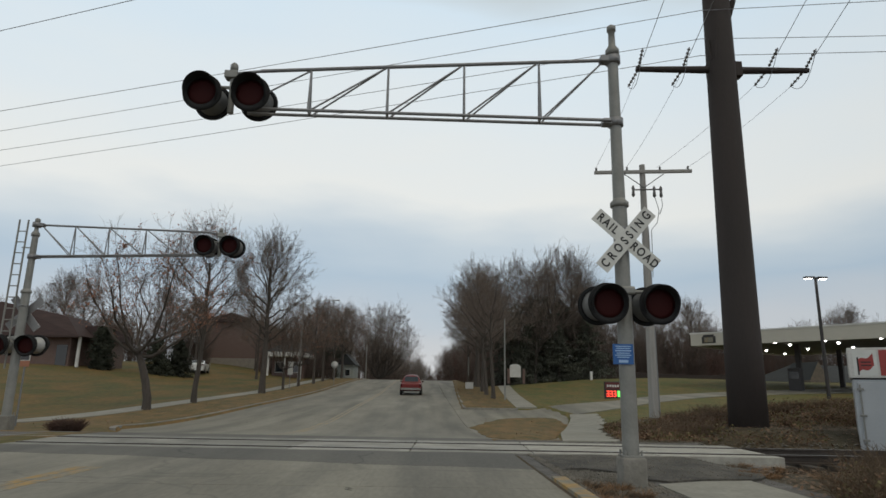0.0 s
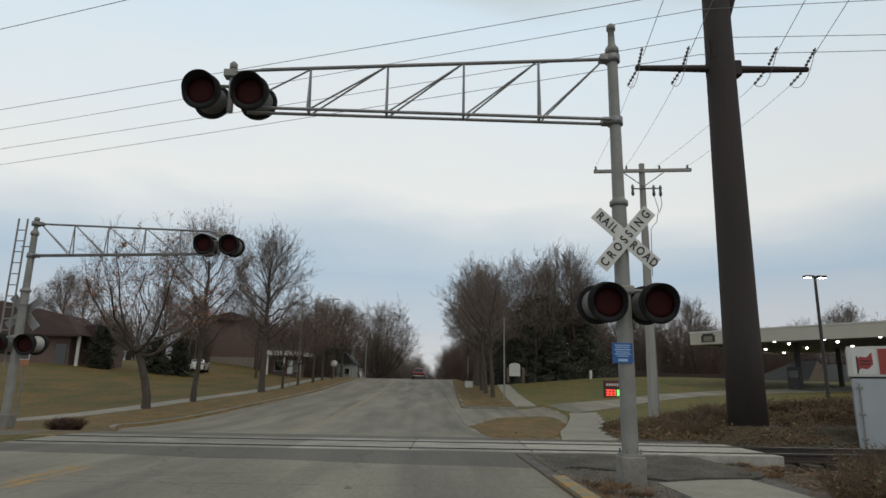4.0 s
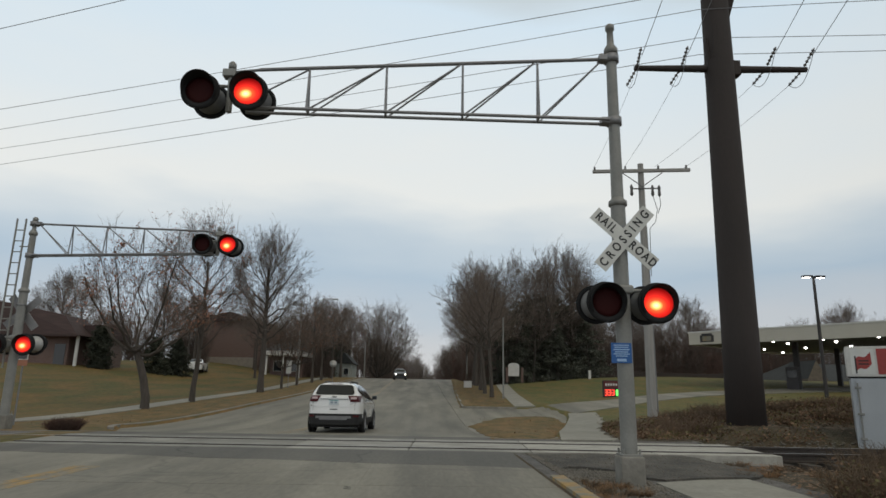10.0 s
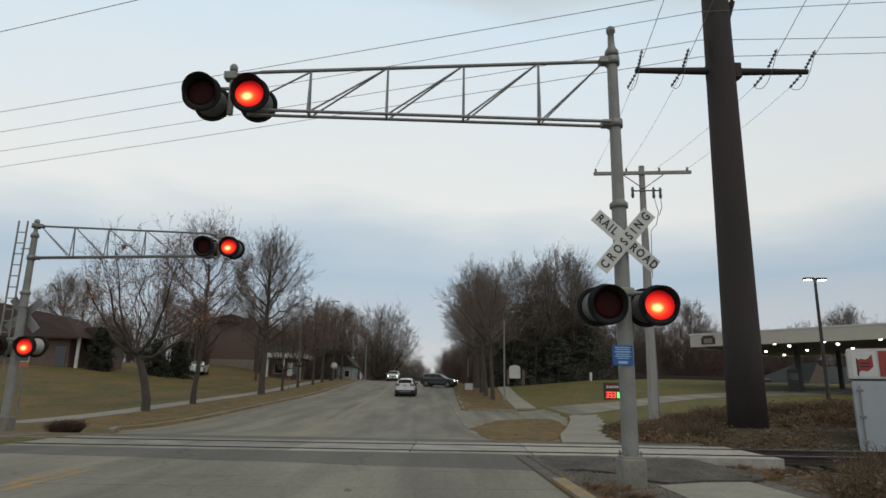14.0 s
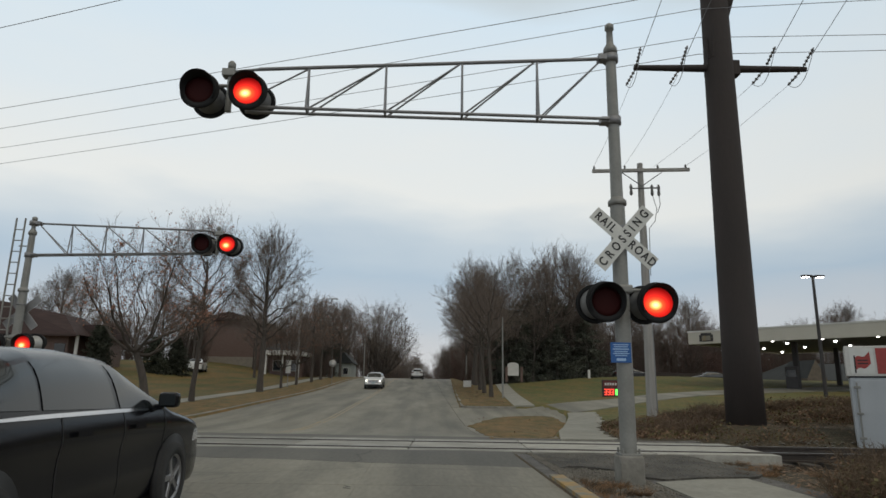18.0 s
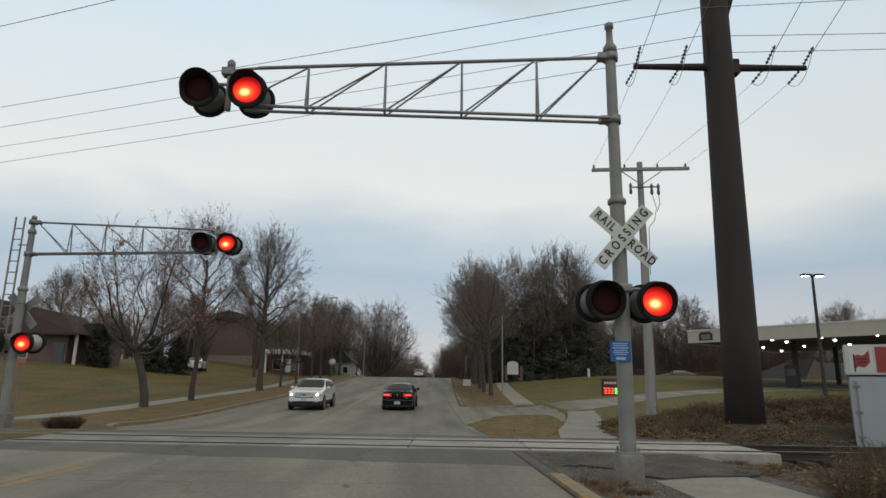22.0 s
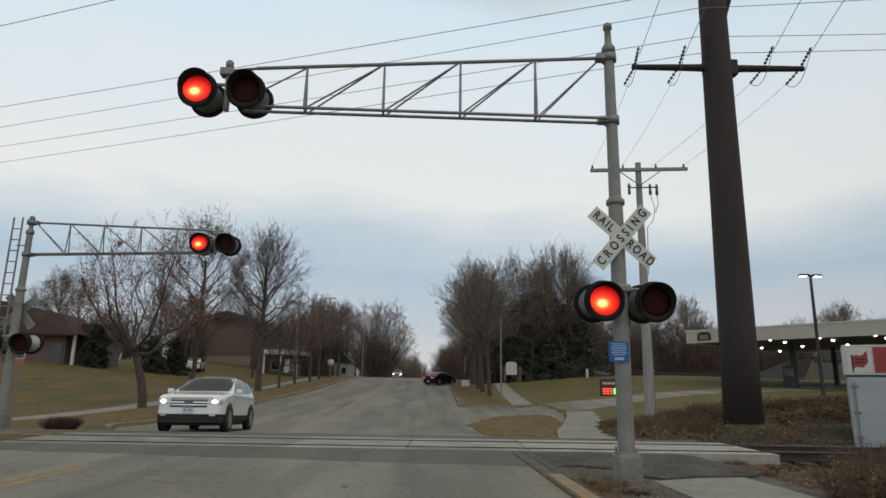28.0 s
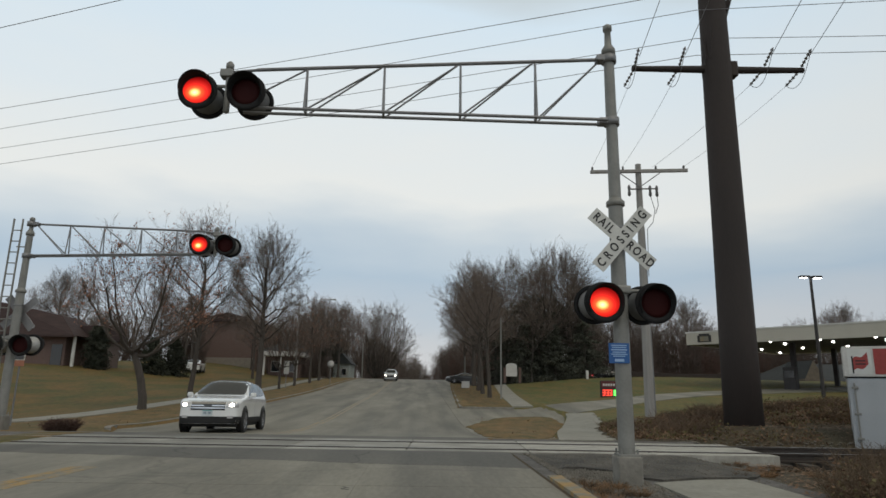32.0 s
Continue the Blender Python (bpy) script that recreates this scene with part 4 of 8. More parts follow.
def flakes(name, pts, size, rng, material, parent, label="", flat=0.0):
    """Small leaf-shaped flakes at the points."""
    n = len(pts)
    P = np.array(pts, float)
    A = rng.normal(size=(n, 3))
    A[:, 2] *= 1 - flat
    A /= np.linalg.norm(A, axis=1, keepdims=True)
    C = np.cross(A, rng.normal(size=(n, 3)) * (1 - flat) + np.array([0, 0, 1.0]) * flat)
    C /= np.linalg.norm(C, axis=1, keepdims=True) + 1e-9
    s = size * rng.uniform(0.6, 1.4, (n, 1))
    V = np.stack([P - A * s, P + C * s * 0.6, P + A * s, P - C * s * 0.6], 1)
    F = np.arange(n * 4).reshape(n, 4)
    me = bpy.data.meshes.new(name)
    me.from_pydata(V.reshape(-1, 3).tolist(), [], F.tolist())
    me.materials.append(material)
    ob = new(name, me)
    if parent is not None:
        ob.parent = parent
    if label:
        ob["label"] = label
    return ob


def at(x, y, turn=0, dz=0.0):
    return pose(x, y, float(land(x, y)) + dz, 0, 0, turn)


def crown_tree(m, label, seed, h, rx, r0, fork=0.3, leader=0.0, base=0.3, limbs=12, sides=12, twigs=9, fine=4, lean=(0.0, 0.0), tip=0.005, leaves=0, twig=None, low=-0.35, group="roadside trees", shift=(0.0, 0.0)):
    """A leafless tree: limbs leave the bole from the fork up to the leader and bend out to a rounded crown of fine twigs."""
    t = thing("tree", m, label, "tree", group)
    rng = random.Random(seed)
    mid, rz = (1 + base) / 2 * h, (1 - base) / 2 * h
    lobes = [rng.uniform(0, 6.283) for _ in range(4)]

    def jit(k):
        return Vector((rng.gauss(0, k), rng.gauss(0, k), rng.gauss(0, k)))

    def shell(a, e, f):
        k = f * (1 + 0.08 * math.sin(2 * a + lobes[0]) + 0.07 * math.sin(3 * a + 3 * e + lobes[1]) + 0.06 * math.sin(7 * a - 5 * e + lobes[2]) + rng.gauss(0, 0.035))
        return Vector((shift[0] + rx * k * math.cos(a) * math.cos(e), shift[1] + rx * k * math.sin(a) * math.cos(e), mid + rz * k * math.sin(e)))

    trunk, boughs, crown = [], [], []

    def bend(p, c, q, n, ra, rb, out, lev, wob):
        pts = []
        for k in range(n + 1):
            u = k / n
            pts.append(p * (1 - u) ** 2 + c * (2 * u * (1 - u)) + q * u * u + (jit(wob * (q - p).length) if 0 < k < n else Vector()))
        for k in range(n):
            out.append((pts[k], pts[k + 1], ra + (rb - ra) * k / n, ra + (rb - ra) * (k + 1) / n, lev))
        return pts

    top = max(fork, leader) * h
    bole = [Vector((0, 0, -0.25))]
    n = 8
    for k in range(1, n + 1):
        z = -0.25 + (top + 0.25) * k / n
        f = min(1.0, z / max(0.1, fork * h))
        bole.append(Vector((lean[0] * h * f ** 1.6 + rng.gauss(0, 0.012) * h * 0.15, lean[1] * h * f + rng.gauss(0, 0.002) * h, z)))
    for k in range(n):
        ra, rb = (r0 * (1 - (0.62 if leader > fork else 0.3) * j / n) for j in (k, k + 1))
        trunk.append((bole[k], bole[k + 1], ra * (1.22 if k == 0 else 1), rb, 0))

    def on_bole(z):
        i = min(n - 1, max(0, int((z + 0.25) / (top + 0.25) * n)))
        return bole[i].lerp(bole[i + 1], (z + 0.25) / (top + 0.25) * n - i)

    up = Vector((0, 0, 1))
    for k in range(limbs):
        share = (k + rng.random() * 0.5) / limbs
        z = fork * h + (top - fork * h) * share if leader > fork else top * rng.uniform(0.86, 1.0)
        a = k * 2.4 + rng.uniform(-0.35, 0.35)
        e = (low + (1.25 - low) * share) if leader > fork else low + (1.3 - low) * ((k + rng.random()) / limbs) ** 1.25
        p = on_bole(z)
        q = shell(a, e, rng.uniform(0.70, 0.92))
        reach = (q - p).length
        flat = Vector((q.x - p.x, q.y - p.y, 0))
        c = p + flat * (0.45 if leader > fork else 0.58) + up * reach * (0.22 if leader > fork else 0.10)
        rl = r0 * (0.36 if leader > fork else 0.52) * (1 - 0.4 * share) * rng.uniform(0.75, 1.1)
        main = bend(p, c, q, 6, rl, rl * 0.28, boughs, 1, 0.018)
        for _ in range(sides):
            u = rng.uniform(1.2, 5.99)
            b = main[int(u)].lerp(main[min(6, int(u) + 1)], u % 1)
            d = shell(a + rng.gauss(0, 0.5), max(low, min(1.5, e + rng.gauss(0.02, 0.45))), rng.uniform(0.80, 1.03))
            if (d - b).length > 0.75 * reach + 0.8:
                d = b + (d - b).normalized() * (0.75 * reach + 0.8)
            ln = (d - b).length
            rs = max(tip * 1.5, rl * 0.30 * (1 - 0.09 * u))
            side = bend(b, b.lerp(d, 0.45) + up * ln * 0.07, d, 4, rs, max(tip, rs * 0.35), boughs if rs > 0.03 else crown, 2, 0.03)
            way = (d - b).normalized()
            for _ in range(twigs):
                u2 = rng.uniform(0.7, 3.99)
                b2 = side[int(u2)].lerp(side[int(u2) + 1], u2 % 1)
                d2 = (way * 0.75 + jit(0.5) + up * 0.35).normalized()
                c2 = b2 + d2 * ln * rng.uniform(0.14, 0.34)
                k2 = b2.lerp(c2, 0.5) + jit(0.03 * ln)
                crown.append((b2, k2, tip * 1.5, tip * 1.15, 3))
                crown.append((k2, c2, tip * 1.15, tip * 0.7, 3))
                for _ in range(fine):
                    b3 = b2.lerp(c2, rng.uniform(0.15, 1))
                    d3 = (d2 + jit(0.5) + up * 0.25).normalized()
                    crown.append((b3, b3 + d3 * ln * rng.uniform(0.06, 0.15), tip * 0.8, tip * 0.4, 4))
    seg_mesh("trunk", trunk, 10, M_BARK, t)
    seg_mesh("limb_frame", boughs, 6, M_BARK, t)["kind"] = "stuff"
    seg_mesh("crown", crown, 3, twig or M_TWIG, t, "bare branching twigs")
    if leaves:
        nr = np.random.default_rng(seed)
        ends = [g[1] for g in crown if g[4] == 4]
        pts = [ends[i] for i in nr.integers(0, len(ends), leaves)]
        pts = [p + Vector(nr.normal(size=3) * 0.06) for p in pts if nr.random() < 0.25 + 0.75 * (noise.noise(p * 0.45) > 0.0)]
        flakes("withered_foliage", pts, 0.05, nr, M_RUST, t, "a few withered brown leaves")
    return t


T1 = crown_tree(at(-14.2, 33.4), "low-forked bare tree with a dark trunk and wide crown", 3, 9.3, 3.9, 0.225, fork=0.33, base=0.27, limbs=9, sides=13, twigs=9, fine=4, lean=(-0.085, 0.0), leaves=3800, low=-0.4, shift=(-0.6, 0.0))
T2 = crown_tree(at(-14.2, 40.0), "slender bare tree with a few rust-brown leaves", 11, 11.8, 3.3, 0.17, fork=0.26, leader=0.74, base=0.26, limbs=18, sides=11, twigs=10, fine=4, lean=(0.015, 0.0), leaves=2400, low=-0.6)
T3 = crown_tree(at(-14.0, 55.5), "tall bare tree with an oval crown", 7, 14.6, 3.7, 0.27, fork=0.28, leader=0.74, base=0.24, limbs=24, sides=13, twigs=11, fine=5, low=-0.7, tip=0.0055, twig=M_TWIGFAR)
T4 = crown_tree(at(-13.9, 63.0), "small bare street tree", 21, 7.2, 2.7, 0.14, fork=0.28, base=0.25, limbs=9, sides=10, twigs=8, fine=4, leaves=500, low=-0.3, tip=0.007)
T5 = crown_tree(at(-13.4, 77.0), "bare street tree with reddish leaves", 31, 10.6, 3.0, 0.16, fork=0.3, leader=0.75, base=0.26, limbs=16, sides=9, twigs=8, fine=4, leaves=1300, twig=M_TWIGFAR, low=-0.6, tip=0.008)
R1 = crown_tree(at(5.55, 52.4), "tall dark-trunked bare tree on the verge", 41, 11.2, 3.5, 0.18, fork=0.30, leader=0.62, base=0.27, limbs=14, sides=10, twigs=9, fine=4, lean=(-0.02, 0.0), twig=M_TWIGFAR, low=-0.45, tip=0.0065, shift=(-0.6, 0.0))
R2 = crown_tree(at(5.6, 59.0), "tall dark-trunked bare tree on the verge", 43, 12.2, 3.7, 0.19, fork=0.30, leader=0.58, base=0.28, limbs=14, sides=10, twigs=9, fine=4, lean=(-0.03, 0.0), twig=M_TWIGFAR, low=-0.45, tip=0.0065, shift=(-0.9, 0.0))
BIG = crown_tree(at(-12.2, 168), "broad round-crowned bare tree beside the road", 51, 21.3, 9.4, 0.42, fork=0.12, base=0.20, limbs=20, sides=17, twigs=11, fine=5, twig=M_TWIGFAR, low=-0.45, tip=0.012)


def again(src, x, y, turn, scale, dz=0.0, label=""):
    c = copy_thing(src, at(x, y, turn, dz))
    c.scale = (scale, scale, scale)
    if label:
        c["label"] = label
    return c


# the avenue, going on over the crest
for src, x, y, turn, s in ((T4, -13.8, 70, 40, 1.15), (T5, -13.6, 85, 100, 1.05), (T5, -13.4, 93, 220, 1.0), (T3, -13.6, 104, 50, 0.85), (T2, -13.2, 112, 120, 1.05), (BIG, -22.0, 150, 80, 0.62), (BIG, -16.5, 210, 140, 0.8), (BIG, -16.0, 245, 30, 0.85),
                           (R1, 5.7, 64.5, 90, 1.0), (R2, 5.8, 66.5, 170, 0.95), (T3, 6.0, 74, 30, 1.0), (R1, 6.6, 86, 200, 1.1), (R2, 6.4, 96, 280, 1.05), (BIG, 13.5, 122, 10, 0.58), (BIG, 12.5, 150, 70, 0.62), (BIG, 11.5, 185, 190, 0.68), (BIG, 11.5, 225, 250, 0.72), (BIG, -14.4, 285, 250, 0.85), (BIG, 11.0, 280, 20, 0.8),
                           (BIG, -9, 332, 0, 1.05), (BIG, -4, 348, 90, 0.95), (BIG, -17, 328, 200, 0.95), (BIG, 5.5, 350, 40, 0.62)):
    again(src, x, y, turn, s)
# behind the buildings across the lawn and between them
for src, x, y, turn, s in ((R1, -44, 82, 0, 0.95), (T3, -49, 86, 60, 0.85), (R2, -55, 90, 90, 0.8), (T3, -39, 95, 200, 0.8), (T3, -33, 92, 20, 0.65), (R1, -26, 98, 300, 0.8), (T5, -21, 80, 40, 1.0), (R2, -24, 116, 80, 0.9), (T3, -18, 106, 100, 0.85), (R1, -20, 126, 10, 1.0), (BIG, -30, 152, 10, 0.6), (BIG, -45, 152, 60, 0.6), (BIG, -70, 142, 160, 0.6), (R1, -66, 97, 10, 0.9), (T5, -28, 76, 100, 0.85)):
    again(src, x, y, turn, s)
# woods beyond the side street
for src, x, y, turn, s in ((R1, 10, 86, 45, 1.25), (R2, 13.2, 77.5, 130, 0.95), (R1, 18.8, 80, 250, 0.95), (R2, 22.5, 84, 20, 0.9), (T3, 17.5, 93, 80, 1.3), (T3, 24, 97, 150, 1.2), (R1, 27, 102, 220, 1.0), (R2, 31, 106, 300, 0.95), (T3, 35, 108, 10, 0.9), (R1, 40, 112, 60, 1.2), (R2, 45, 114, 120, 1.15), (T3, 50, 118, 180, 1.15), (R1, 56, 122, 200, 1.0), (R1, 47, 106, 20, 1.05), (R2, 36, 100, 260, 1.05), (R2, 62, 120, 20, 0.85), (T3, 70, 120, 80, 0.8), (R1, 67.5, 103, 140, 1.12), (T3, 71.5, 105, 10, 0.95), (R2, 64.2, 106, 60, 0.9), (R1, 81, 112, 100, 1.05), (R2, 88, 116, 100, 1.05), (T3, 97, 120, 100, 1.0), (BIG, 22, 132, 0, 0.7), (BIG, 36, 137, 100, 0.62), (BIG, 50, 142, 200, 0.62), (BIG, 64, 142, 290, 0.6)):
    again(src, x, y, turn, s)


def thicket(m, label, seed, w, h, n, mtl):
    """A dense hedge-like wood edge: crowded saplings with fine twigs."""
    t = thing("thicket", m, label, "thicket", "wood edge")
    rng = random.Random(seed)
    segs = []
    for _ in range(n):
        p = Vector((rng.uniform(-w, w), rng.uniform(-2.5, 2.5), -0.3))
        hh = h * rng.uniform(0.45, 1.0) * (1 - 0.25 * (p.x / w) ** 2)
        d = Vector((rng.gauss(0, 0.12), rng.gauss(0, 0.12), 1)).normalized()
        for k in range(4):
            q = p + d * hh / 4
            segs.append((p, q, 0.05 - 0.01 * k, 0.04 - 0.01 * k, 1))
            for _ in range(7):
                b = p.lerp(q, rng.random())
                e = (d * 0.7 + Vector((rng.gauss(0, 0.6), rng.gauss(0, 0.6), rng.gauss(0.2, 0.3)))).normalized()
                f = b + e * hh * rng.uniform(0.08, 0.2)
                segs.append((b, f, 0.022, 0.012, 2))
                for _ in range(3):
                    g = b.lerp(f, rng.random())
                    e2 = (e + Vector((rng.gauss(0, 0.6), rng.gauss(0, 0.6), rng.gauss(0.1, 0.4)))).normalized()
                    segs.append((g, g + e2 * hh * rng.uniform(0.04, 0.1), 0.013, 0.007, 3))
            p = q
            d = (d + Vector((rng.gauss(0, 0.12), rng.gauss(0, 0.12), 0.1))).normalized()
    seg_mesh("sapling_mass", segs, 3, mtl, t)["kind"] = "stuff"
    return t


M_THICK = mat("dull_brown_undergrowth", (0.125, 0.092, 0.076), (0.085, 0.064, 0.054), 0.6, 10, 0.95, bump=0.0, each=0.5)
H1 = thicket(at(30, 97), "dense brown leafless undergrowth at the wood edge", 5, 5.5, 9.0, 95, M_THICK)
H2 = thicket(at(44, 104), "dense reddish brown leafless undergrowth", 6, 5.5, 8.0, 95, M_REDWOOD)
for k, (x, y, s) in enumerate(((38, 101, 1.1), (50, 97, 0.9), (57, 98, 0.9), (64, 99, 0.9), (71, 100, 0.9), (52, 108, 1.1), (60, 110, 1.0), (68, 110, 1.0), (77, 110, 1.0), (86, 112, 1.0), (96, 112, 1.0), (24, 95, 1.0), (33, 110, 1.35), (47, 116, 1.4), (58, 120, 1.35), (70, 124, 1.3), (17, 97, 1.0), (11, 99, 0.9), (12, 112, 1.2), (13, 128, 1.3), (-19, 135, 1.2), (-22, 100, 0.8), (-28, 128, 1.1), (-40, 128, 1.1), (-40, 100, 0.85), (-52, 104, 0.9), (-47, 98, 0.9), (-35, 97, 0.7), (-58, 100, 0.9), (-16.5, 96, 0.55), (10.5, 160, 1.4), (10.5, 200, 1.4), (-14, 200, 1.3), (-14.5, 245, 1.4), (10.5, 250, 1.4))):
    again((H1, H2)[(k % 3 == 1) * 1], x, y, 37 * k if k > 15 else (k % 2) * 180, s)


def fir(m, label, seed, h, rad, blunt=False, leaf=0.16, bare=0.0):
    """An evergreen: drooping whorled boughs hung with needle sprays; blunt ones bulge in the middle."""
    t = thing("conifer", m, label, "conifer", "evergreens")
    bm = B()
    tube(bm, (0, 0, -0.2), (0, 0, h * 0.97), h * 0.018, 0.02, 8)
    part("trunk", bm, M_BARK, t)
    nr = np.random.default_rng(seed)
    pts, segs = [], []
    whorls = int(h * (2.2 if h > 8 else 6))
    for k in range(whorls):
        f0 = k / whorls
        z = h * ((0.10 if h > 8 else 0.02) + 0.9 * f0)
        wide = math.sqrt(max(0.0, 1 - ((f0 - 0.3) / 0.72) ** 2)) if blunt else (1 - f0 ** 1.3)
        for a in nr.uniform(0, 2 * math.pi, 7 if h > 8 else 9):
            reach = rad * wide * nr.uniform(0.55, 1.12) + 0.12
            d = np.array([math.cos(a), math.sin(a), -0.22 + 0.35 * f0])
            q = np.array([0, 0, z]) + d * reach
            segs.append((np.array([0, 0, z]), q, 0.03, 0.008, 1))
            if nr.random() < bare:
                continue
            for f in np.linspace(0.2, 1, max(3, int(reach * 4))):
                for _ in range(9 if h > 8 else 12):
                    pts.append(np.array([0, 0, z]) + d * reach * f + nr.normal(size=3) * np.array([0.16, 0.16, 0.12]) * (0.5 + 0.25 * reach))
    seg_mesh("branchwork", segs, 3, M_BARK, t)["kind"] = "stuff"
    flakes("needles", pts, leaf, nr, M_FIR if h > 8 else M_CEDAR, t, "dense dark green needles", 0.3)
    return t


F1 = fir(at(13.6, 80), "tall dark evergreen with a rounded ragged crown", 5, 11.6, 3.6, True, 0.12, 0.25)
F3 = fir(at(20.3, 79), "broad dark spruce with drooping boughs", 15, 9.2, 3.3, False, 0.12, 0.1)
F2 = fir(at(-30.9, 61.4), "dark columnar cedar beside the building", 8, 4.3, 1.0, True, 0.09)
F4 = fir(at(-27.6, 66), "dark cone-shaped cedar at the lawn's edge", 9, 3.9, 1.6, False, 0.09)
for src, x, y, turn, s in ((F1, 17.0, 83, 70, 1.0), (F1, 11.0, 83, 160, 0.92), (F1, 19.6, 86, 200, 0.92), (F3, 16.2, 77.5, 140, 0.8), (F3, 12.4, 78, 40, 0.75), (F4, -26.1, 68, 90, 1.05), (F1, -16.5, 108, 30, 0.6), (F1, -15.5, 118, 30, 0.62), (F1, -18.5, 113, 30, 0.55)):
    again(src, x, y, turn, s)
for src, x, y, turn, s in ((R2, 15.2, 78.0, 200, 1.42), (T3, 19.0, 81.5, 310, 1.22), (R1, 12.0, 80.5, 300, 1.5)):
    again(src, x, y, turn, s)


# ---- buildings ----
def brickwork(name, c1, c2, mortar, scale=4.0):
    m = bpy.data.materials.new(name)
    m.use_nodes = True
    nt = m.node_tree
    b = nt.nodes["Principled BSDF"]
    tc = nt.nodes.new("ShaderNodeTexCoord")
    mp = nt.nodes.new("ShaderNodeMapping")
    mp.inputs["Rotation"].default_value = (radians(90), 0, 0)
    nt.links.new(tc.outputs["Object"], mp.inputs[0])
    br = nt.nodes.new("ShaderNodeTexBrick")
    br.inputs["Color1"].default_value, br.inputs["Color2"].default_value, br.inputs["Mortar"].default_value = (*c1, 1), (*c2, 1), (*mortar, 1)
    br.inputs["Scale"].default_value = scale
    nt.links.new(mp.outputs[0], br.inputs[0])
    nt.links.new(br.outputs[0], b.inputs["Base Color"])
    b.inputs["Roughness"].default_value = 0.9
    return m


M_BRICK = brickwork("brown_red_brick", (0.150, 0.092, 0.077), (0.115, 0.073, 0.062), (0.16, 0.13, 0.115))
M_SHINGLE = mat("dark_brown_shingles", (0.060, 0.036, 0.034), (0.040, 0.026, 0.025), 1.0, 8, 0.9, bump=0.5, stretch=(1, 1, 5))
M_TRIM = mat("white_trim_paint", (0.62, 0.61, 0.58), (0.5, 0.49, 0.46), 2, 20, 0.6, bump=0.05)
M_SIDING = mat("pale_green_grey_siding", (0.30, 0.32, 0.29), (0.25, 0.27, 0.25), 1, 20, 0.7, bump=0.2, stretch=(1, 1, 6))
M_ROOFGREY = mat("grey_roof_shingles", (0.036, 0.039, 0.040), (0.026, 0.028, 0.029), 1, 15, 0.9, bump=0.4)
M_GLASSDK = plain("dark_window_glass", (0.015, 0.018, 0.02), 0.08, 0.0, 0.5)
M_FASCIA = mat("cream_canopy_panel", (0.50, 0.47, 0.40), (0.44, 0.41, 0.35), 0.5, 20, 0.5, bump=0.05, grain=0.1)
M_SOFFIT = mat("canopy_soffit", (0.20, 0.195, 0.185), (0.16, 0.155, 0.15), 1, 20, 0.7, bump=0.05)
M_DARKPOST = mat("dark_bronze_paint", (0.025, 0.022, 0.022), (0.035, 0.03, 0.03), 3, 30, 0.6, bump=0.05)
M_LAMP = glow("lit_white_lamp", (1.0, 0.96, 0.9), 7.0, (0.8, 0.8, 0.8))
M_LEDRED = glow("red_led_digits", (1.0, 0.05, 0.02), 2.2)
M_LEDGREEN = glow("green_led_digits", (0.15, 1.0, 0.12), 1.6)
M_SIGNRED = plain("dark_red_sign_panel", (0.10, 0.015, 0.015), 0.5)
M_CAB = mat("white_enamel_steel", (0.42, 0.44, 0.46), (0.35, 0.37, 0.39), 1.2, 30, 0.4, 0.1, bump=0.05, grain=0.15)
M_CABDARK = plain("dark_gap", (0.03, 0.03, 0.03), 0.8)
M_REDLOGO = mat("red_print", (0.36, 0.05, 0.045), (0.28, 0.04, 0.035), 8, 40, 0.5, bump=0.0)
M_PALESTONE = mat("pale_tan_masonry", (0.27, 0.24, 0.20), (0.21, 0.185, 0.155), 2, 12, 0.9, bump=0.3)
M_STONE = mat("tan_stone_facing", (0.16, 0.13, 0.10), (0.10, 0.083, 0.066), 3, 20, 0.9, bump=0.4)


def window(parent, x, y, z, w, h, frame_m=None, name="window"):
    bm = B()
    for a, b, c, d in ((-w / 2 - 0.06, w / 2 + 0.06, h / 2, h / 2 + 0.07), (-w / 2 - 0.06, w / 2 + 0.06, -h / 2 - 0.07, -h / 2), (-w / 2 - 0.06, -w / 2, -h / 2, h / 2), (w / 2, w / 2 + 0.06, -h / 2, h / 2)):
        box(bm, a, b, -0.06, 0.04, c, d)
    wob = part(name, bm, frame_m or M_TRIM, parent)
    wob.location = (x, y, z)
    bm = B()
    box(bm, -w / 2, w / 2, -0.01, 0.02, -h / 2, h / 2)
    part("pane", bm, M_GLASSDK, wob)
    return wob


# low brick building with a mansard roof on the rise
g = float(land(-38, 60)) - 0.3
hall = thing("brick_building", pose(0, 0, g), "low brown brick building with dark shingled mansard roof", "building")
bm = B()
box(bm, -66, -33.4, 60.4, 65, -0.6, 3.1)
part("wall", bm, M_BRICK, hall)
bm = B()
vs = [bm.verts.new(p) for p in ((-67, 59.6, 2.9), (-32.3, 59.6, 2.9), (-32.3, 65.6, 2.9), (-67, 65.6, 2.9), (-66, 61.0, 6.1), (-34.4, 61.0, 4.85), (-34.4, 64.6, 4.85), (-66, 64.6, 6.1), (-40.6, 61.0, 6.1), (-40.6, 64.6, 6.1))]
for q in ((0, 1, 8, 4), (1, 5, 8), (1, 2, 6, 5), (2, 3, 7, 9), (2, 9, 6), (3, 0, 4, 7), (4, 8, 9, 7), (8, 5, 6, 9), (3, 2, 1, 0)):
    bm.faces.new([vs[i] for i in q])
part("roof", bm, M_SHINGLE, hall)
bm = B()
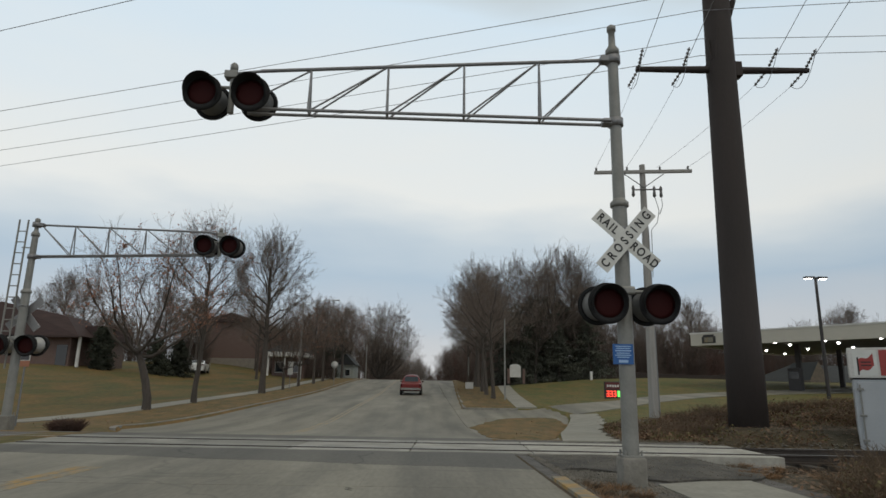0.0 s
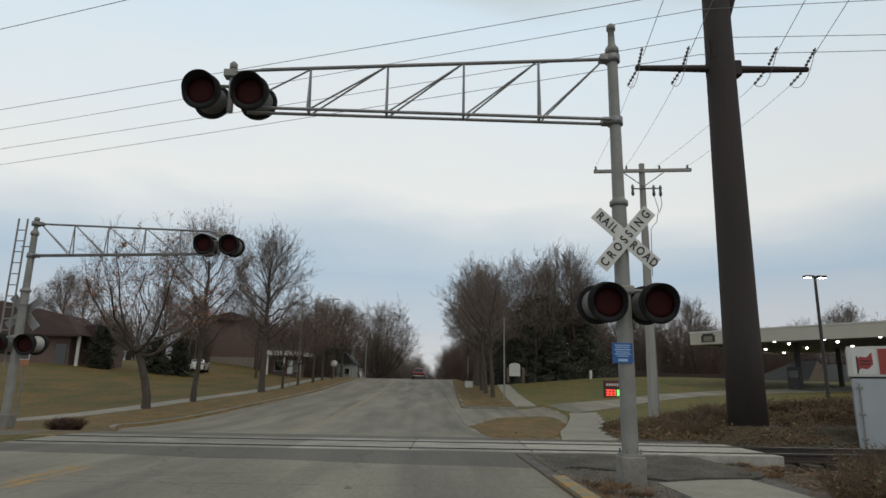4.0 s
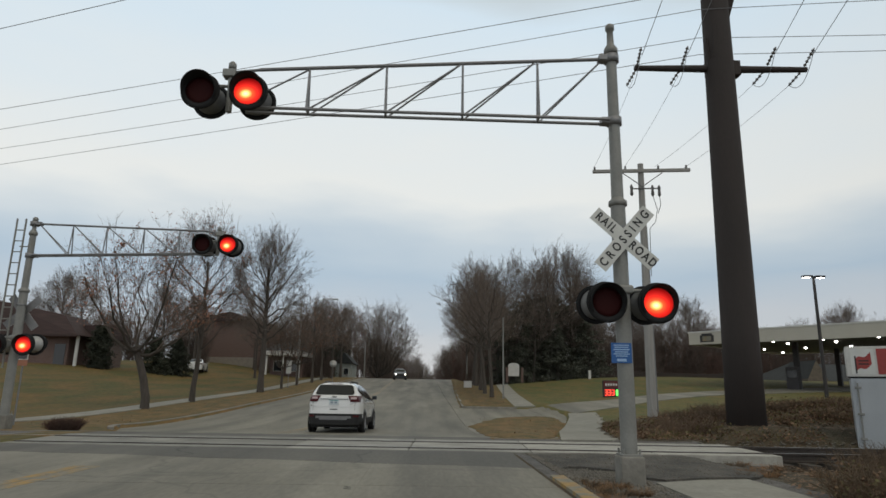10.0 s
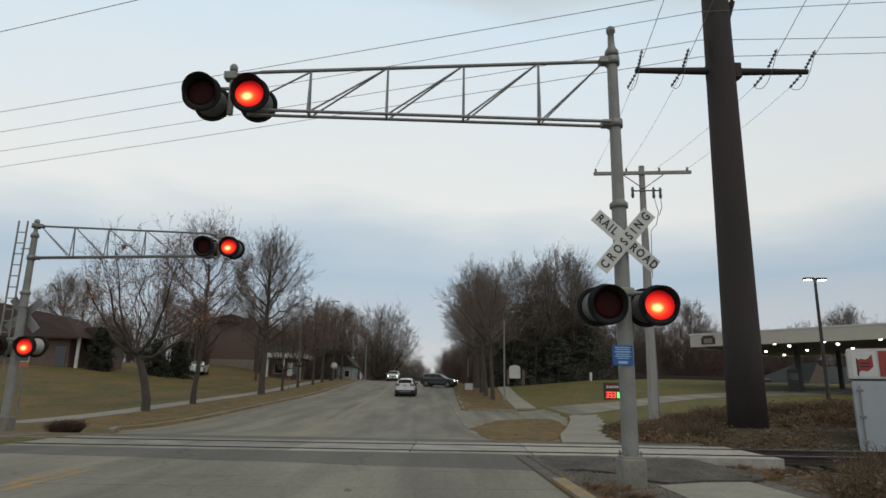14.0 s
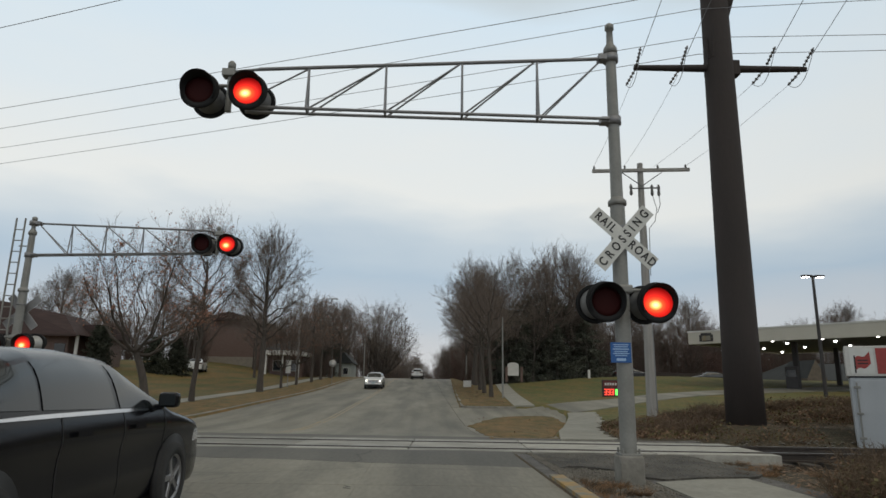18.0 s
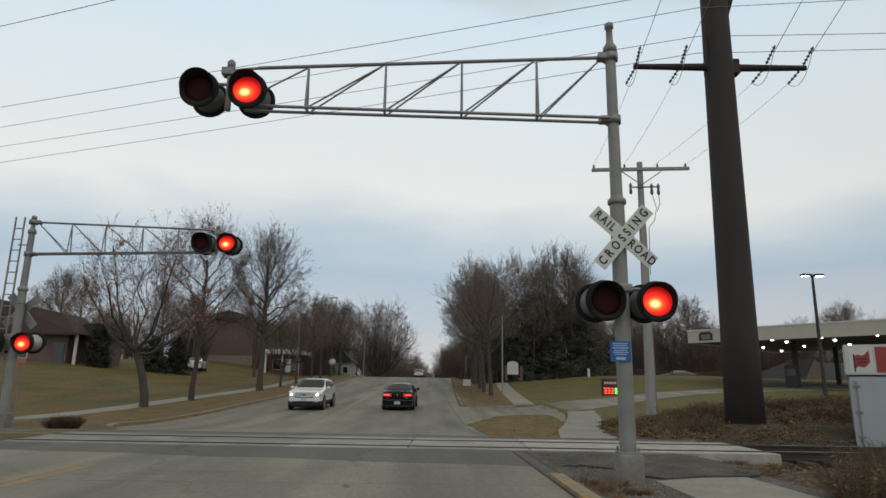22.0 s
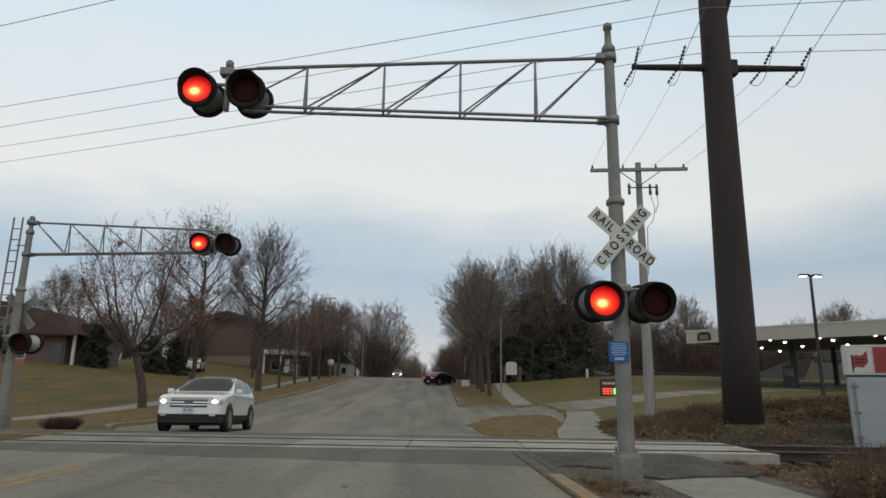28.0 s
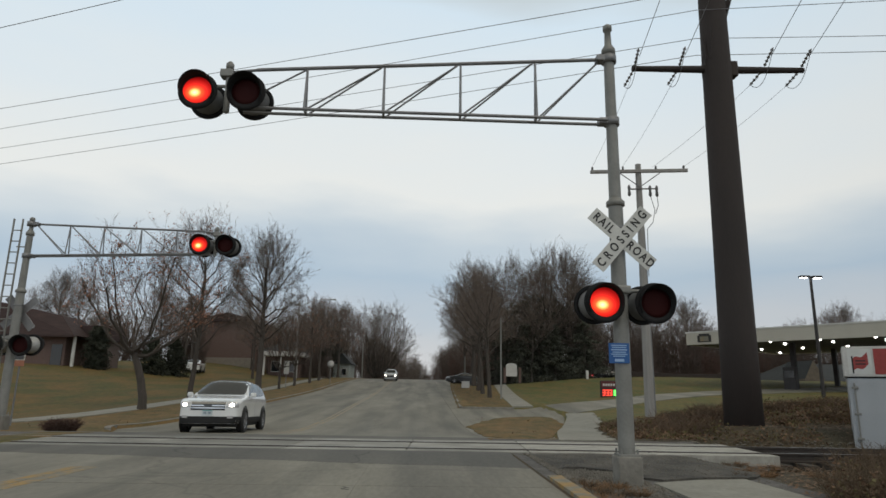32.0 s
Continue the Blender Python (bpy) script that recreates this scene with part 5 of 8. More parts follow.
box(bm, -33.4, -30.4, 62.5, 66, 2.7, 4.1, 0.05)
part("annex_roof", bm, M_SHINGLE, hall)
bm = B()
box(bm, -33.38, -31.0, 63.5, 66, -0.6, 2.72)
part("annex_wall", bm, M_BRICK, hall)
bm = B()
tube(bm, (-32.7, 60.6, -0.4), (-32.7, 60.6, 2.9), 0.17, 0.15, 12)
part("porch_column", bm, M_TRIM, hall, "white porch column")
bm = B()
box(bm, -67, -32.3, 59.5, 59.6, 2.75, 2.92)
part("eave_trim", bm, M_SHINGLE, hall)
bm = B()
box(bm, -34.6, -33.6, 60.33, 60.4, -0.2, 2.1, 0.01)
part("door", bm, M_GLASSDK, hall, "dark glazed entrance door")
for x in (-37.5, -41.5, -45.5):
    window(hall, x, 60.36, 1.3, 1.1, 1.3)

# taller brick building behind the trees
g = float(land(-31, 105))
church = thing("brick_building", pose(0, 0, g), "reddish brick block behind bare trees", "building")
bm = B()
box(bm, -37.5, -27.2, 105, 120, -0.5, 7.3)
part("wall", bm, M_BRICK, church)
bm = B()
vs = [bm.verts.new(p) for p in ((-38.2, 104.4, 7.1), (-26.6, 104.4, 7.1), (-26.6, 120.5, 7.1), (-38.2, 120.5, 7.1), (-32.3, 104.4, 8.6), (-32.3, 120.5, 8.6))]
for q in ((0, 1, 4), (1, 2, 5, 4), (2, 3, 5), (3, 0, 4, 5), (0, 3, 2, 1)):
    bm.faces.new([vs[i] for i in q])
part("roof", bm, M_SHINGLE, church)
bm = B()
box(bm, -36.9, -27.4, 104.5, 105.0, -0.5, 1.2)
part("ground_floor_band", bm, M_PALESTONE, church, "pale tan masonry band")

# white porch house
g = float(land(-20, 92))
house = thing("house", pose(0, 0, g), "white house with an open porch on the rise", "house")
bm = B()
box(bm, -22.4, -17.8, 93.5, 101, -0.4, 3.0)
part("wall", bm, M_BRICK, house)
bm = B()
box(bm, -22.8, -17.4, 90.6, 101.4, 2.9, 3.55, 0.05)
part("porch_roof", bm, M_TRIM, house)
bm = B()
vs = [bm.verts.new(p) for p in ((-22.8, 90.6, 3.55), (-17.4, 90.6, 3.55), (-17.4, 101.4, 3.55), (-22.8, 101.4, 3.55), (-21.5, 96, 5.2), (-18.6, 96, 5.2))]
for q in ((0, 1, 5, 4), (1, 2, 5), (2, 3, 4, 5), (3, 0, 4)):
    bm.faces.new([vs[i] for i in q])
part("roof", bm, M_ROOFGREY, house)
for x in (-22.4, -20.1, -17.8):
    bm = B()
    box(bm, x - 0.12, x + 0.12, 90.9, 91.15, -0.4, 2.9, 0.01)
    part("porch_post", bm, M_TRIM, house)
for x in (-21.3, -19.0):
    window(house, x, 93.46, 1.5, 1.2, 1.4)

g = float(land(-13.5, 112))
cottage = thing("house", pose(0, 0, g), "small pale gabled house beyond the trees", "house")
bm = B()
box(bm, -15.0, -12.3, 108, 116, -1.4, 2.3)
part("wall", bm, M_SIDING, cottage)
bm = B()
vs = [bm.verts.new(p) for p in ((-15.4, 107.6, 2.2), (-11.9, 107.6, 2.2), (-13.65, 107.6, 4.1), (-15.4, 116.4, 2.2), (-11.9, 116.4, 2.2), (-13.65, 116.4, 4.1))]
for q in ((0, 1, 2), (1, 4, 5, 2), (4, 3, 5), (3, 0, 2, 5), (0, 3, 4, 1)):
    bm.faces.new([vs[i] for i in q])
part("roof", bm, M_ROOFGREY, cottage)
window(cottage, -13.2, 107.97, 0.9, 0.8, 1.0)

# ---- filling station ----
CA, CB = Vector((24.6, 58.0)), Vector((50.0, 26.25))
CD = (CB - CA).normalized()
CN = Vector((-CD.y, CD.x))
canopy = thing("fuel_canopy", Matrix.Translation((CA.x, CA.y, 0)) @ Matrix.Rotation(math.atan2(CD.y, CD.x), 4, "Z"), "cream flat-roofed fuel station canopy with lit lamps", "canopy")
bm = B()
box(bm, 0, 40.6, 0, 19.0, 5.62, 6.55)
part("canopy_deck", bm, M_SOFFIT, canopy)
for n, q in (("fascia", (-0.1, 40.7, -0.12, 0.0)), ("fascia", (-0.1, 40.7, 19.0, 19.12))):
    bm = B()
    box(bm, q[0], q[1], q[2], q[3], 5.48, 6.62, 0.02)
    part(n, bm, M_FASCIA, canopy)
for q in ((-0.12, 0.0), (40.6, 40.7)):
    bm = B()
    box(bm, q[0], q[1], 0.002, 18.998, 5.48, 6.62, 0.02)
    part("fascia", bm, M_FASCIA, canopy)
bm = B()
box(bm, -0.16, 40.74, -0.16, -0.1, 6.56, 6.68, 0.01)
part("fascia_cap", bm, M_TRIM, canopy)
bm = B()
box(bm, 1.0, 2.3, -0.15, -0.121, 5.68, 6.3, 0.01)
box(bm, 1.15, 2.15, -0.15, -0.121, 6.3, 6.45, 0.01)
lg = part("logo_panel", bm, M_DARKPOST, canopy, "dark emblem on the fascia")
bm = B()
box(bm, 1.25, 2.05, -0.16, -0.151, 5.78, 6.2)
part("emblem_core", bm, M_YELLOW, lg)
for x in (7.5, 15.0, 22.5, 30.0, 37.0):
    for yy in (4.0, 14.0):
        bm = B()
        box(bm, x - 0.2, x + 0.2, yy - 0.2, yy + 0.2, 0.5, 5.62, 0.02)
        part("canopy_column", bm, M_DARKPOST, canopy)
for k in range(10):
    for yy, x0 in ((0.7, 3.2), (4.2, 3.0), (10.6, 2.1), (17.0, 1.3)):
        bm = B()
        lathe(bm, [(0.02, 5.46), (0.09, 5.48), (0.125, 5.55), (0.125, 5.62)], seg=12, m=Matrix.Translation((x0 + 3.85 * k, yy, 0)))
        part("canopy_lamp", bm, M_LAMP, canopy, "round lit soffit lamp")
for x in (7.5, 15.0, 22.5):
    gp = CA + CD * x + CN * 3.0
    p = thing("fuel_pump", Matrix.Translation((gp.x, gp.y, float(land(gp.x, gp.y)))) @ Matrix.Rotation(math.atan2(CD.y, CD.x), 4, "Z"), "dark fuel pump under the canopy", "fuel pump", "fuel pumps")
    bm = B()
    box(bm, -0.5, 0.5, -0.3, 0.3, -0.1, 1.9, 0.04)
    part("pump_body", bm, M_DARKPOST, p)
    bm = B()
    box(bm, -0.4, 0.4, -0.32, -0.3, 1.0, 1.6, 0.005)
    part("display", bm, M_GLASSDK, p)

store = thing("store", pose(49.6, 77, float(land(49.6, 77)) - 2.4), "stone-gabled store with grey roof behind the pumps", "store")
bm = B()
box(bm, -4.3, 16, 0, 12, -0.3, 2.9)
part("wall", bm, M_BRICK, store)
bm = B()
vs = [bm.verts.new(p) for p in ((-4.6, -0.6, 2.8), (16.5, -0.6, 2.8), (16.5, 12.5, 2.8), (-4.6, 12.5, 2.8), (-1.5, 6, 5.1), (14, 6, 5.1))]
for q in ((0, 1, 5, 4), (1, 2, 5), (2, 3, 4, 5), (3, 0, 4)):
    bm.faces.new([vs[i] for i in q])
part("roof", bm, M_ROOFGREY, store)
bm = B()
vs = [bm.verts.new(p) for p in ((-3.7, -1.6, -0.3), (-1.3, -1.6, -0.3), (-1.3, -1.6, 3.0), (-2.5, -1.6, 5.2), (-3.7, -1.6, 3.0), (-3.7, 0.5, -0.3), (-1.3, 0.5, -0.3), (-1.3, 4, 3.0), (-2.5, 4, 5.2), (-3.7, 4, 3.0))]
for q in ((0, 1, 2, 3, 4), (1, 6, 7, 2), (2, 7, 8, 3), (3, 8, 9, 4), (4, 9, 5, 0)):
    bm.faces.new([vs[i] for i in q]).material_index = 1 if 8 in q else 0
part("entrance_gable", bm, [M_STONE, M_ROOFGREY], store, "tan stone entrance gable")
bm = B()
box(bm, -3.1, -1.9, -1.68, -1.6, -0.2, 2.3, 0.02)
part("entrance_door", bm, M_GLASSDK, store)
for x in (3, 6.5, 10, 13.5):
    window(store, x, -0.04, 1.3, 2.4, 1.6, M_DARKPOST)

lot_lamp = thing("lot_lamp", pose(26.7, 42, float(land(26.7, 42)) - 0.1), "dark parking lot lamp with two lit heads", "lamp")
zt = 9.15 - float(land(26.7, 42)) + 0.1
bm = B()
tube(bm, (0, 0, 0), (0, 0, zt), 0.13, 0.09, 12)
part("lamp_pole", bm, M_DARKPOST, lot_lamp)
for sx in (-1, 1):
    bm = B()
    box(bm, min(0.1 * sx, 0.76 * sx), max(0.1 * sx, 0.76 * sx), -0.18, 0.18, zt - 0.08, zt + 0.06, 0.02)
    hd = part("lamp_head", bm, M_DARKPOST, lot_lamp)
    bm = B()
    box(bm, min(0.3 * sx, 0.72 * sx), max(0.3 * sx, 0.72 * sx), -0.15, 0.15, zt - 0.11, zt - 0.08)
    part("lamp_lens", bm, M_LAMP, hd)

# ---- steel cabinet beside the track ----
cab = thing("ice_freezer", pose(10.93, 16.15, -0.40, 0, 0, -33), "white steel merchandiser cabinet with a red printed header", "cabinet")
bm = B()
box(bm, 0.0, 2.6, 0.0, 1.4, 0.0, 2.02, 0.02)
part("cabinet_body", bm, M_CAB, cab)
# solid dark filler paints the shade in the gap below the header
bm = B()
box(bm, 0.02, 2.58, 0.02, 1.38, 2.02, 2.06)
part("header_gap", bm, M_CABDARK, cab)
bm = B()
box(bm, -0.05, 2.63, -0.04, 1.4, 2.06, 2.82, 0.015)
hdr = part("header_box", bm, M_TRIM, cab)
bm = B()
box(bm, 0.06, 0.57, -0.05, -0.041, 2.12, 2.76)
part("print_field", bm, M_WHITE, hdr)
bm = B()
top = [(0.15 + 0.034 * k, 2.50 + 0.035 * math.sin(k * 0.75) + 0.014 * k) for k in range(11)]
low = [(x + 0.01, z - 0.30) for x, z in top]
tv = [[bm.verts.new((x, -0.056, z)) for x, z in row] for row in (top, low)]
for k in range(10):
    bm.faces.new((tv[1][k], tv[1][k + 1], tv[0][k + 1], tv[0][k]))
part("red_flag_print", bm, M_REDLOGO, hdr, "red printed waving flag shape")
bm = B()
box(bm, 0.14, 0.175, -0.058, -0.0505, 2.14, 2.58)
part("flag_pole_print", bm, M_CABDARK, hdr)
for z0 in (2.36, 2.44):
    bm = B()
    box(bm, 0.22, 0.44, -0.060, -0.0565, z0, z0 + 0.03)
    part("print_bar", bm, M_CABDARK, hdr)
bm = B()
box(bm, 0.62, 2.6, -0.05, -0.041, 2.12, 2.76)
part("red_print_field", bm, M_REDLOGO, hdr, "dark red printed panel")
for x in (0.10, 1.34):
    bm = B()
    box(bm, x, x + 1.16, -0.03, 0.0, 0.12, 1.96, 0.012)
    d = part("door", bm, M_CAB, cab)
    bm = B()
    box(bm, x + 0.02, x + 0.06, -0.05, -0.031, 0.2, 1.9, 0.006)
    part("door_bar", bm, M_ALU, d)
    for zz in (0.5, 1.1, 1.75):
        bm = B()
        box(bm, x - 0.03, x + 0.12, -0.07, -0.051, zz, zz + 0.06, 0.005)
        part("hinge", bm, M_ALU, d)

# ---- signs, lamps and small things along the road ----
led = thing("price_sign", pose(13.9, 47.5, float(land(13.9, 47.5)) - 0.02), "low dark sign with glowing red and green digits", "sign")
bm = B()
box(bm, -0.62, 0.62, -0.12, 0.12, 0.0, 1.22, 0.02)
sb = part("sign_cabinet", bm, M_DARKPOST, led)
bm = B()
box(bm, -0.57, 0.57, -0.135, -0.121, 0.68, 1.16)
part("name_panel", bm, M_SIGNRED, sb)
for k in range(5):
    bm = B()
    box(bm, -0.45 + 0.19 * k, -0.33 + 0.19 * k, -0.142, -0.136, 0.83, 1.0)
    part("print_bar", bm, M_WHITE, sb)
for k in range(3):
    x0 = -0.5 + 0.26 * k
    bm = B()
    box(bm, x0, x0 + 0.2, -0.14, -0.122, 0.5, 0.56)
    box(bm, x0 + 0.14, x0 + 0.2, -0.14, -0.122, 0.14, 0.5)
    box(bm, x0, x0 + 0.14, -0.14, -0.122, 0.30, 0.36)
    box(bm, x0, x0 + 0.14, -0.14, -0.122, 0.12, 0.18)
    part("led_digit", bm, M_LEDRED, sb, "glowing red digit")
bm = B()
box(bm, 0.33, 0.52, -0.14, -0.122, 0.12, 0.56)
part("led_digit", bm, M_LEDGREEN, sb, "glowing green digit")

church_sign = thing("lawn_sign", pose(10.0, 71.5, float(land(10.0, 71.5)) + 0.35), "white round-topped lawn sign on brick piers", "sign")
bm = B()
outline = [(-0.62, 0.6), (0.62, 0.6), (0.62, 1.75)] + [(0.62 * math.cos(a), 1.75 + 0.3 * math.sin(a)) for a in np.linspace(0.2, math.pi - 0.2, 9)] + [(-0.62, 1.75)]
f0 = [bm.verts.new((x, -0.08, z)) for x, z in outline]
f1 = [bm.verts.new((x, 0.08, z)) for x, z in outline]
bm.faces.new(f0)
bm.faces.new(f1[::-1])
for i in range(len(outline)):
    bm.faces.new((f0[i], f1[i], f1[(i + 1) % len(outline)], f0[(i + 1) % len(outline)]))
bmesh.ops.recalc_face_normals(bm, faces=bm.faces)
part("sign_panel", bm, M_TRIM, church_sign)
for x in (-0.75, 0.95):
    bm = B()
    box(bm, x - 0.13, x + 0.13, -0.13, 0.13, -0.1, 1.55, 0.01)
    part("brick_pier", bm, M_BRICK, church_sign)

M_BANK = mat("dark_timber_wall", (0.05, 0.036, 0.03), (0.035, 0.028, 0.025), 1, 10, 0.95, bump=0.5, stretch=(1, 1, 5))
fence = thing("retaining_wall", pose(0, 0, 0), "long low dark timber retaining wall behind the lawn", "wall")
for k in range(24):
    x0 = 9.5 + 1.6 * k
    zt = 3.55 + 0.15 * math.sin(x0 * 0.3)
    bm = B()
    box(bm, x0, x0 + 1.58, 89, 89.25, zt - 2.2, zt + 0.35, 0.02)
    part("timber_panel", bm, M_BANK, fence)

tagged(sheet("side_street", lambda u, v: (3.3 + u * 80, 76 + v * 8, float(land(3.3 + u * 80, 76 + v * 8)) + 0.03), 40, 3, M_ASPH, None, 0.1), "grey asphalt side street", "street", kind="structure")


def street_light(m, label, h, arm, r=0.09, mtl=None):
    s = thing("street_lamp", m, label, "street lamp", "street lamps")
    bm = B()
    tube(bm, (0, 0, -0.1), (0, 0, h), r, r * 0.65, 10)
    part("lamp_pole", bm, mtl or M_ALU, s)
    if arm:
        bm = B()
        path_tube(bm, [(0, 0, h - 0.7), (arm * 0.3, 0, h - 0.1), (arm * 0.7, 0, h + 0.25), (arm, 0, h + 0.3)], 0.035, 6)
        part("mast_arm", bm, mtl or M_ALU, s)
        bm = B()
        box(bm, min(arm, arm * 1.2), max(arm, arm * 1.2), -0.12, 0.12, h + 0.22, h + 0.36, 0.04)
        part("luminaire", bm, M_HOUS, s)
    return s


street_light(at(6.3, 51.0), "slim pale street light pole on the verge", 6.4, 0, 0.075)
street_light(at(-13.9, 70.5), "weathered street lamp pole with a long arm", 9.2, 3.4, 0.16, M_WOODPOLE)
street_light(at(-10.6, 113), "pale slim pole beside the road", 6.1, 0, 0.12)
street_light(at(6.4, 96), "pale slim pole beside the road", 4.0, 0, 0.1)

stop = thing("road_sign", at(-10.55, 74), "round pale grey back of a road sign on a post", "road sign")
bm = B()
lathe(bm, [(0.0, -0.01), (0.42, -0.01), (0.42, 0.01), (0.0, 0.01)], "y", 8, m=pose(0, 0, 2.3, 0, 22.5, 0))
part("sign_plate", bm, M_HOUS, stop)
bm = B()
tube(bm, (0, 0.03, -0.1), (0, 0.03, 2.6), 0.03, None, 6)
part("sign_post", bm, M_TUBE, stop)
banner = thing("white_notice_board", at(-13.6, 64.5), "tall narrow white notice panel on a post", "sign")
bm = B()
box(bm, -0.25, 0.25, -0.03, 0.03, 1.4, 2.7, 0.01)
part("notice_panel", bm, M_TRIM, banner)
bm = B()
tube(bm, (0, 0.05, -0.1), (0, 0.05, 2.7), 0.035, None, 6)
part("notice_post", bm, M_TUBE, banner)
marker = thing("marker_post", at(-12.6, 20.4), "thin marker post with a small orange tag", "marker post")
bm = B()
tube(bm, (0, 0, -0.1), (0, 0, 2.0), 0.025, None, 6)
part("post", bm, M_TUBE, marker)
bm = B()
box(bm, -0.15, 0.15, -0.04, -0.026, 1.8, 1.98, 0.003)
part("tag", bm, M_RUST, marker)
ubox = thing("utility_box", at(4.75, 70.0), "small pale utility box on the verge", "utility box")
bm = B()
box(bm, -0.42, 0.42, -0.25, 0.25, -0.1, 0.62, 0.03)
part("box_body", bm, M_TRIM, ubox)
bm = B()
box(bm, -0.45, 0.45, -0.28, 0.28, 0.62, 0.68, 0.02)
part("box_lid", bm, M_TRIM, ubox)
bollard = thing("white_post", at(18.7, 72), "short white post beside the side street", "post")
bm = B()
box(bm, -0.13, 0.13, -0.13, 0.13, -0.1, 0.95, 0.03)
part("post_body", bm, M_TRIM, bollard)


# ---- brush, weeds and leaf litter ----
def shrub(m, label, seed, h, rad, stems, mtl, kids=6, group="dry brush"):
    t = thing("shrub", m, label, "shrub", group)
    rng = random.Random(seed)
    segs = []
    for _ in range(stems):
        a, r = rng.uniform(0, 6.283), rad * math.sqrt(rng.random()) * 0.7
        p = Vector((r * math.cos(a), r * math.sin(a), -0.08))
        d = Vector((math.cos(a) * rng.uniform(0.1, 0.7), math.sin(a) * rng.uniform(0.1, 0.7), 1)).normalized()
        ln = h * rng.uniform(0.5, 1.1) / 3
        rr = rng.uniform(0.006, 0.011)
        for k in range(3):
            d = (d + Vector((rng.gauss(0, 0.25), rng.gauss(0, 0.25), rng.gauss(0, 0.12) - 0.06 * k))).normalized()
            q = p + d * ln
            segs.append((p, q, rr * (1 - 0.25 * k), rr * (0.75 - 0.25 * k) + 0.002, 1))
            for _ in range(kids if k else kids // 2):
                b = p.lerp(q, rng.random())
                e = (d * 0.6 + Vector((rng.gauss(0, 0.7), rng.gauss(0, 0.7), rng.gauss(0.25, 0.4)))).normalized()
                segs.append((b, b + e * ln * rng.uniform(0.35, 0.9), 0.005, 0.0025, 2))
            p = q
    seg_mesh("brushwood", segs, 3, mtl, t)["kind"] = "stuff"
    return t


S1 = shrub(at(-9.85, 18.2), "low dark clump of dead brush by the track", 1, 0.40, 0.42, 420, M_DRYRED)
S2 = shrub(at(7.6, 18.4), "tangled dry brown brush beside the track", 2, 0.7, 1.1, 130, M_BRUSH)
S3 = shrub(at(9.6, 11.2), "tall tan dry weeds", 4, 0.75, 1.0, 170, M_DRY)
nr = np.random.default_rng(17)
for k in range(70):
    x, y = nr.uniform(6.6, 17), nr.uniform(17.0, 24.5)
    if (abs(x - 9.0) < 1.0 and 16.8 < y < 19) or (10.2 < x < 14.2 and y < 18.2):
        continue
    again((S2, S3)[k % 2 if x > 8 else 0], x, y, nr.uniform(0, 360), nr.uniform(0.3, 0.62) if y > 18 else nr.uniform(0.2, 0.35))
for k in range(30):
    x, y = nr.uniform(5.6, 10.5), nr.uniform(7.6, 12.2)
    if x < 5.7 + 0.75 * (y - 8.5):
        continue
    again((S3, S2)[k % 3 == 0], x, y, nr.uniform(0, 360), nr.uniform(0.45, 0.9))
for x, y, s in ((-10.1, 18.5, 0.6),):
    again(S1, x, y, nr.uniform(0, 360), s)


def scatter(name, n, box_, size, mtl, label, keep=None, seed=5, flat=0.93):
    r = np.random.default_rng(seed)
    pts = []
    while len(pts) < n:
        x, y = r.uniform(box_[0], box_[1]), r.uniform(box_[2], box_[3])
        if keep and not keep(x, y):
            continue
        pts.append((x, y, float(land(x, y)) + 0.02 + abs(r.normal()) * 0.02))
    ob = flakes(name, pts, size, r, mtl, None, "", flat)
    return tagged(ob, label, "leaves", kind="stuff")


M_LEAF1 = mat("fallen_tan_leaves", (0.27, 0.165, 0.10), (0.16, 0.098, 0.06), 6, 20, 0.9, bump=0.0)
M_LEAF2 = mat("fallen_brown_leaves", (0.14, 0.078, 0.045), (0.09, 0.054, 0.034), 6, 20, 0.9, bump=0.0)
off_walk = lambda x, y: x > float(walk_east(y)) + 0.1 and abs(y - rail_y(x)) > 1.3
scatter("fallen_leaves", 5000, (6.0, 18, 16.2, 26), 0.05, M_LEAF1, "tan fallen leaves strewn in the brush", off_walk, 1)
scatter("fallen_leaves", 5000, (6.0, 18, 16.2, 27), 0.05, M_LEAF2, "dark brown fallen leaves strewn in the brush", off_walk, 2)
scatter("fallen_leaves", 3200, (4.9, 11, 6.5, 12.8), 0.04, M_LEAF1, "tan fallen leaves among the weeds", lambda x, y: x > 5.05 + 0.3 * (y - 8.5), 3)
scatter("fallen_leaves", 2200, (-14.1, -10.6, 20, 60), 0.045, M_LEAF1, "tan leaves on the verge", None, 4)
scatter("fallen_leaves", 3000, (3.2, 5.6, 41, 75), 0.05, M_LEAF2, "brown leaves on the verge", None, 6)


M_LEAF3 = mat("olive_dry_leaves", (0.14, 0.125, 0.05), (0.10, 0.08, 0.035), 6, 20, 0.9, bump=0.0)


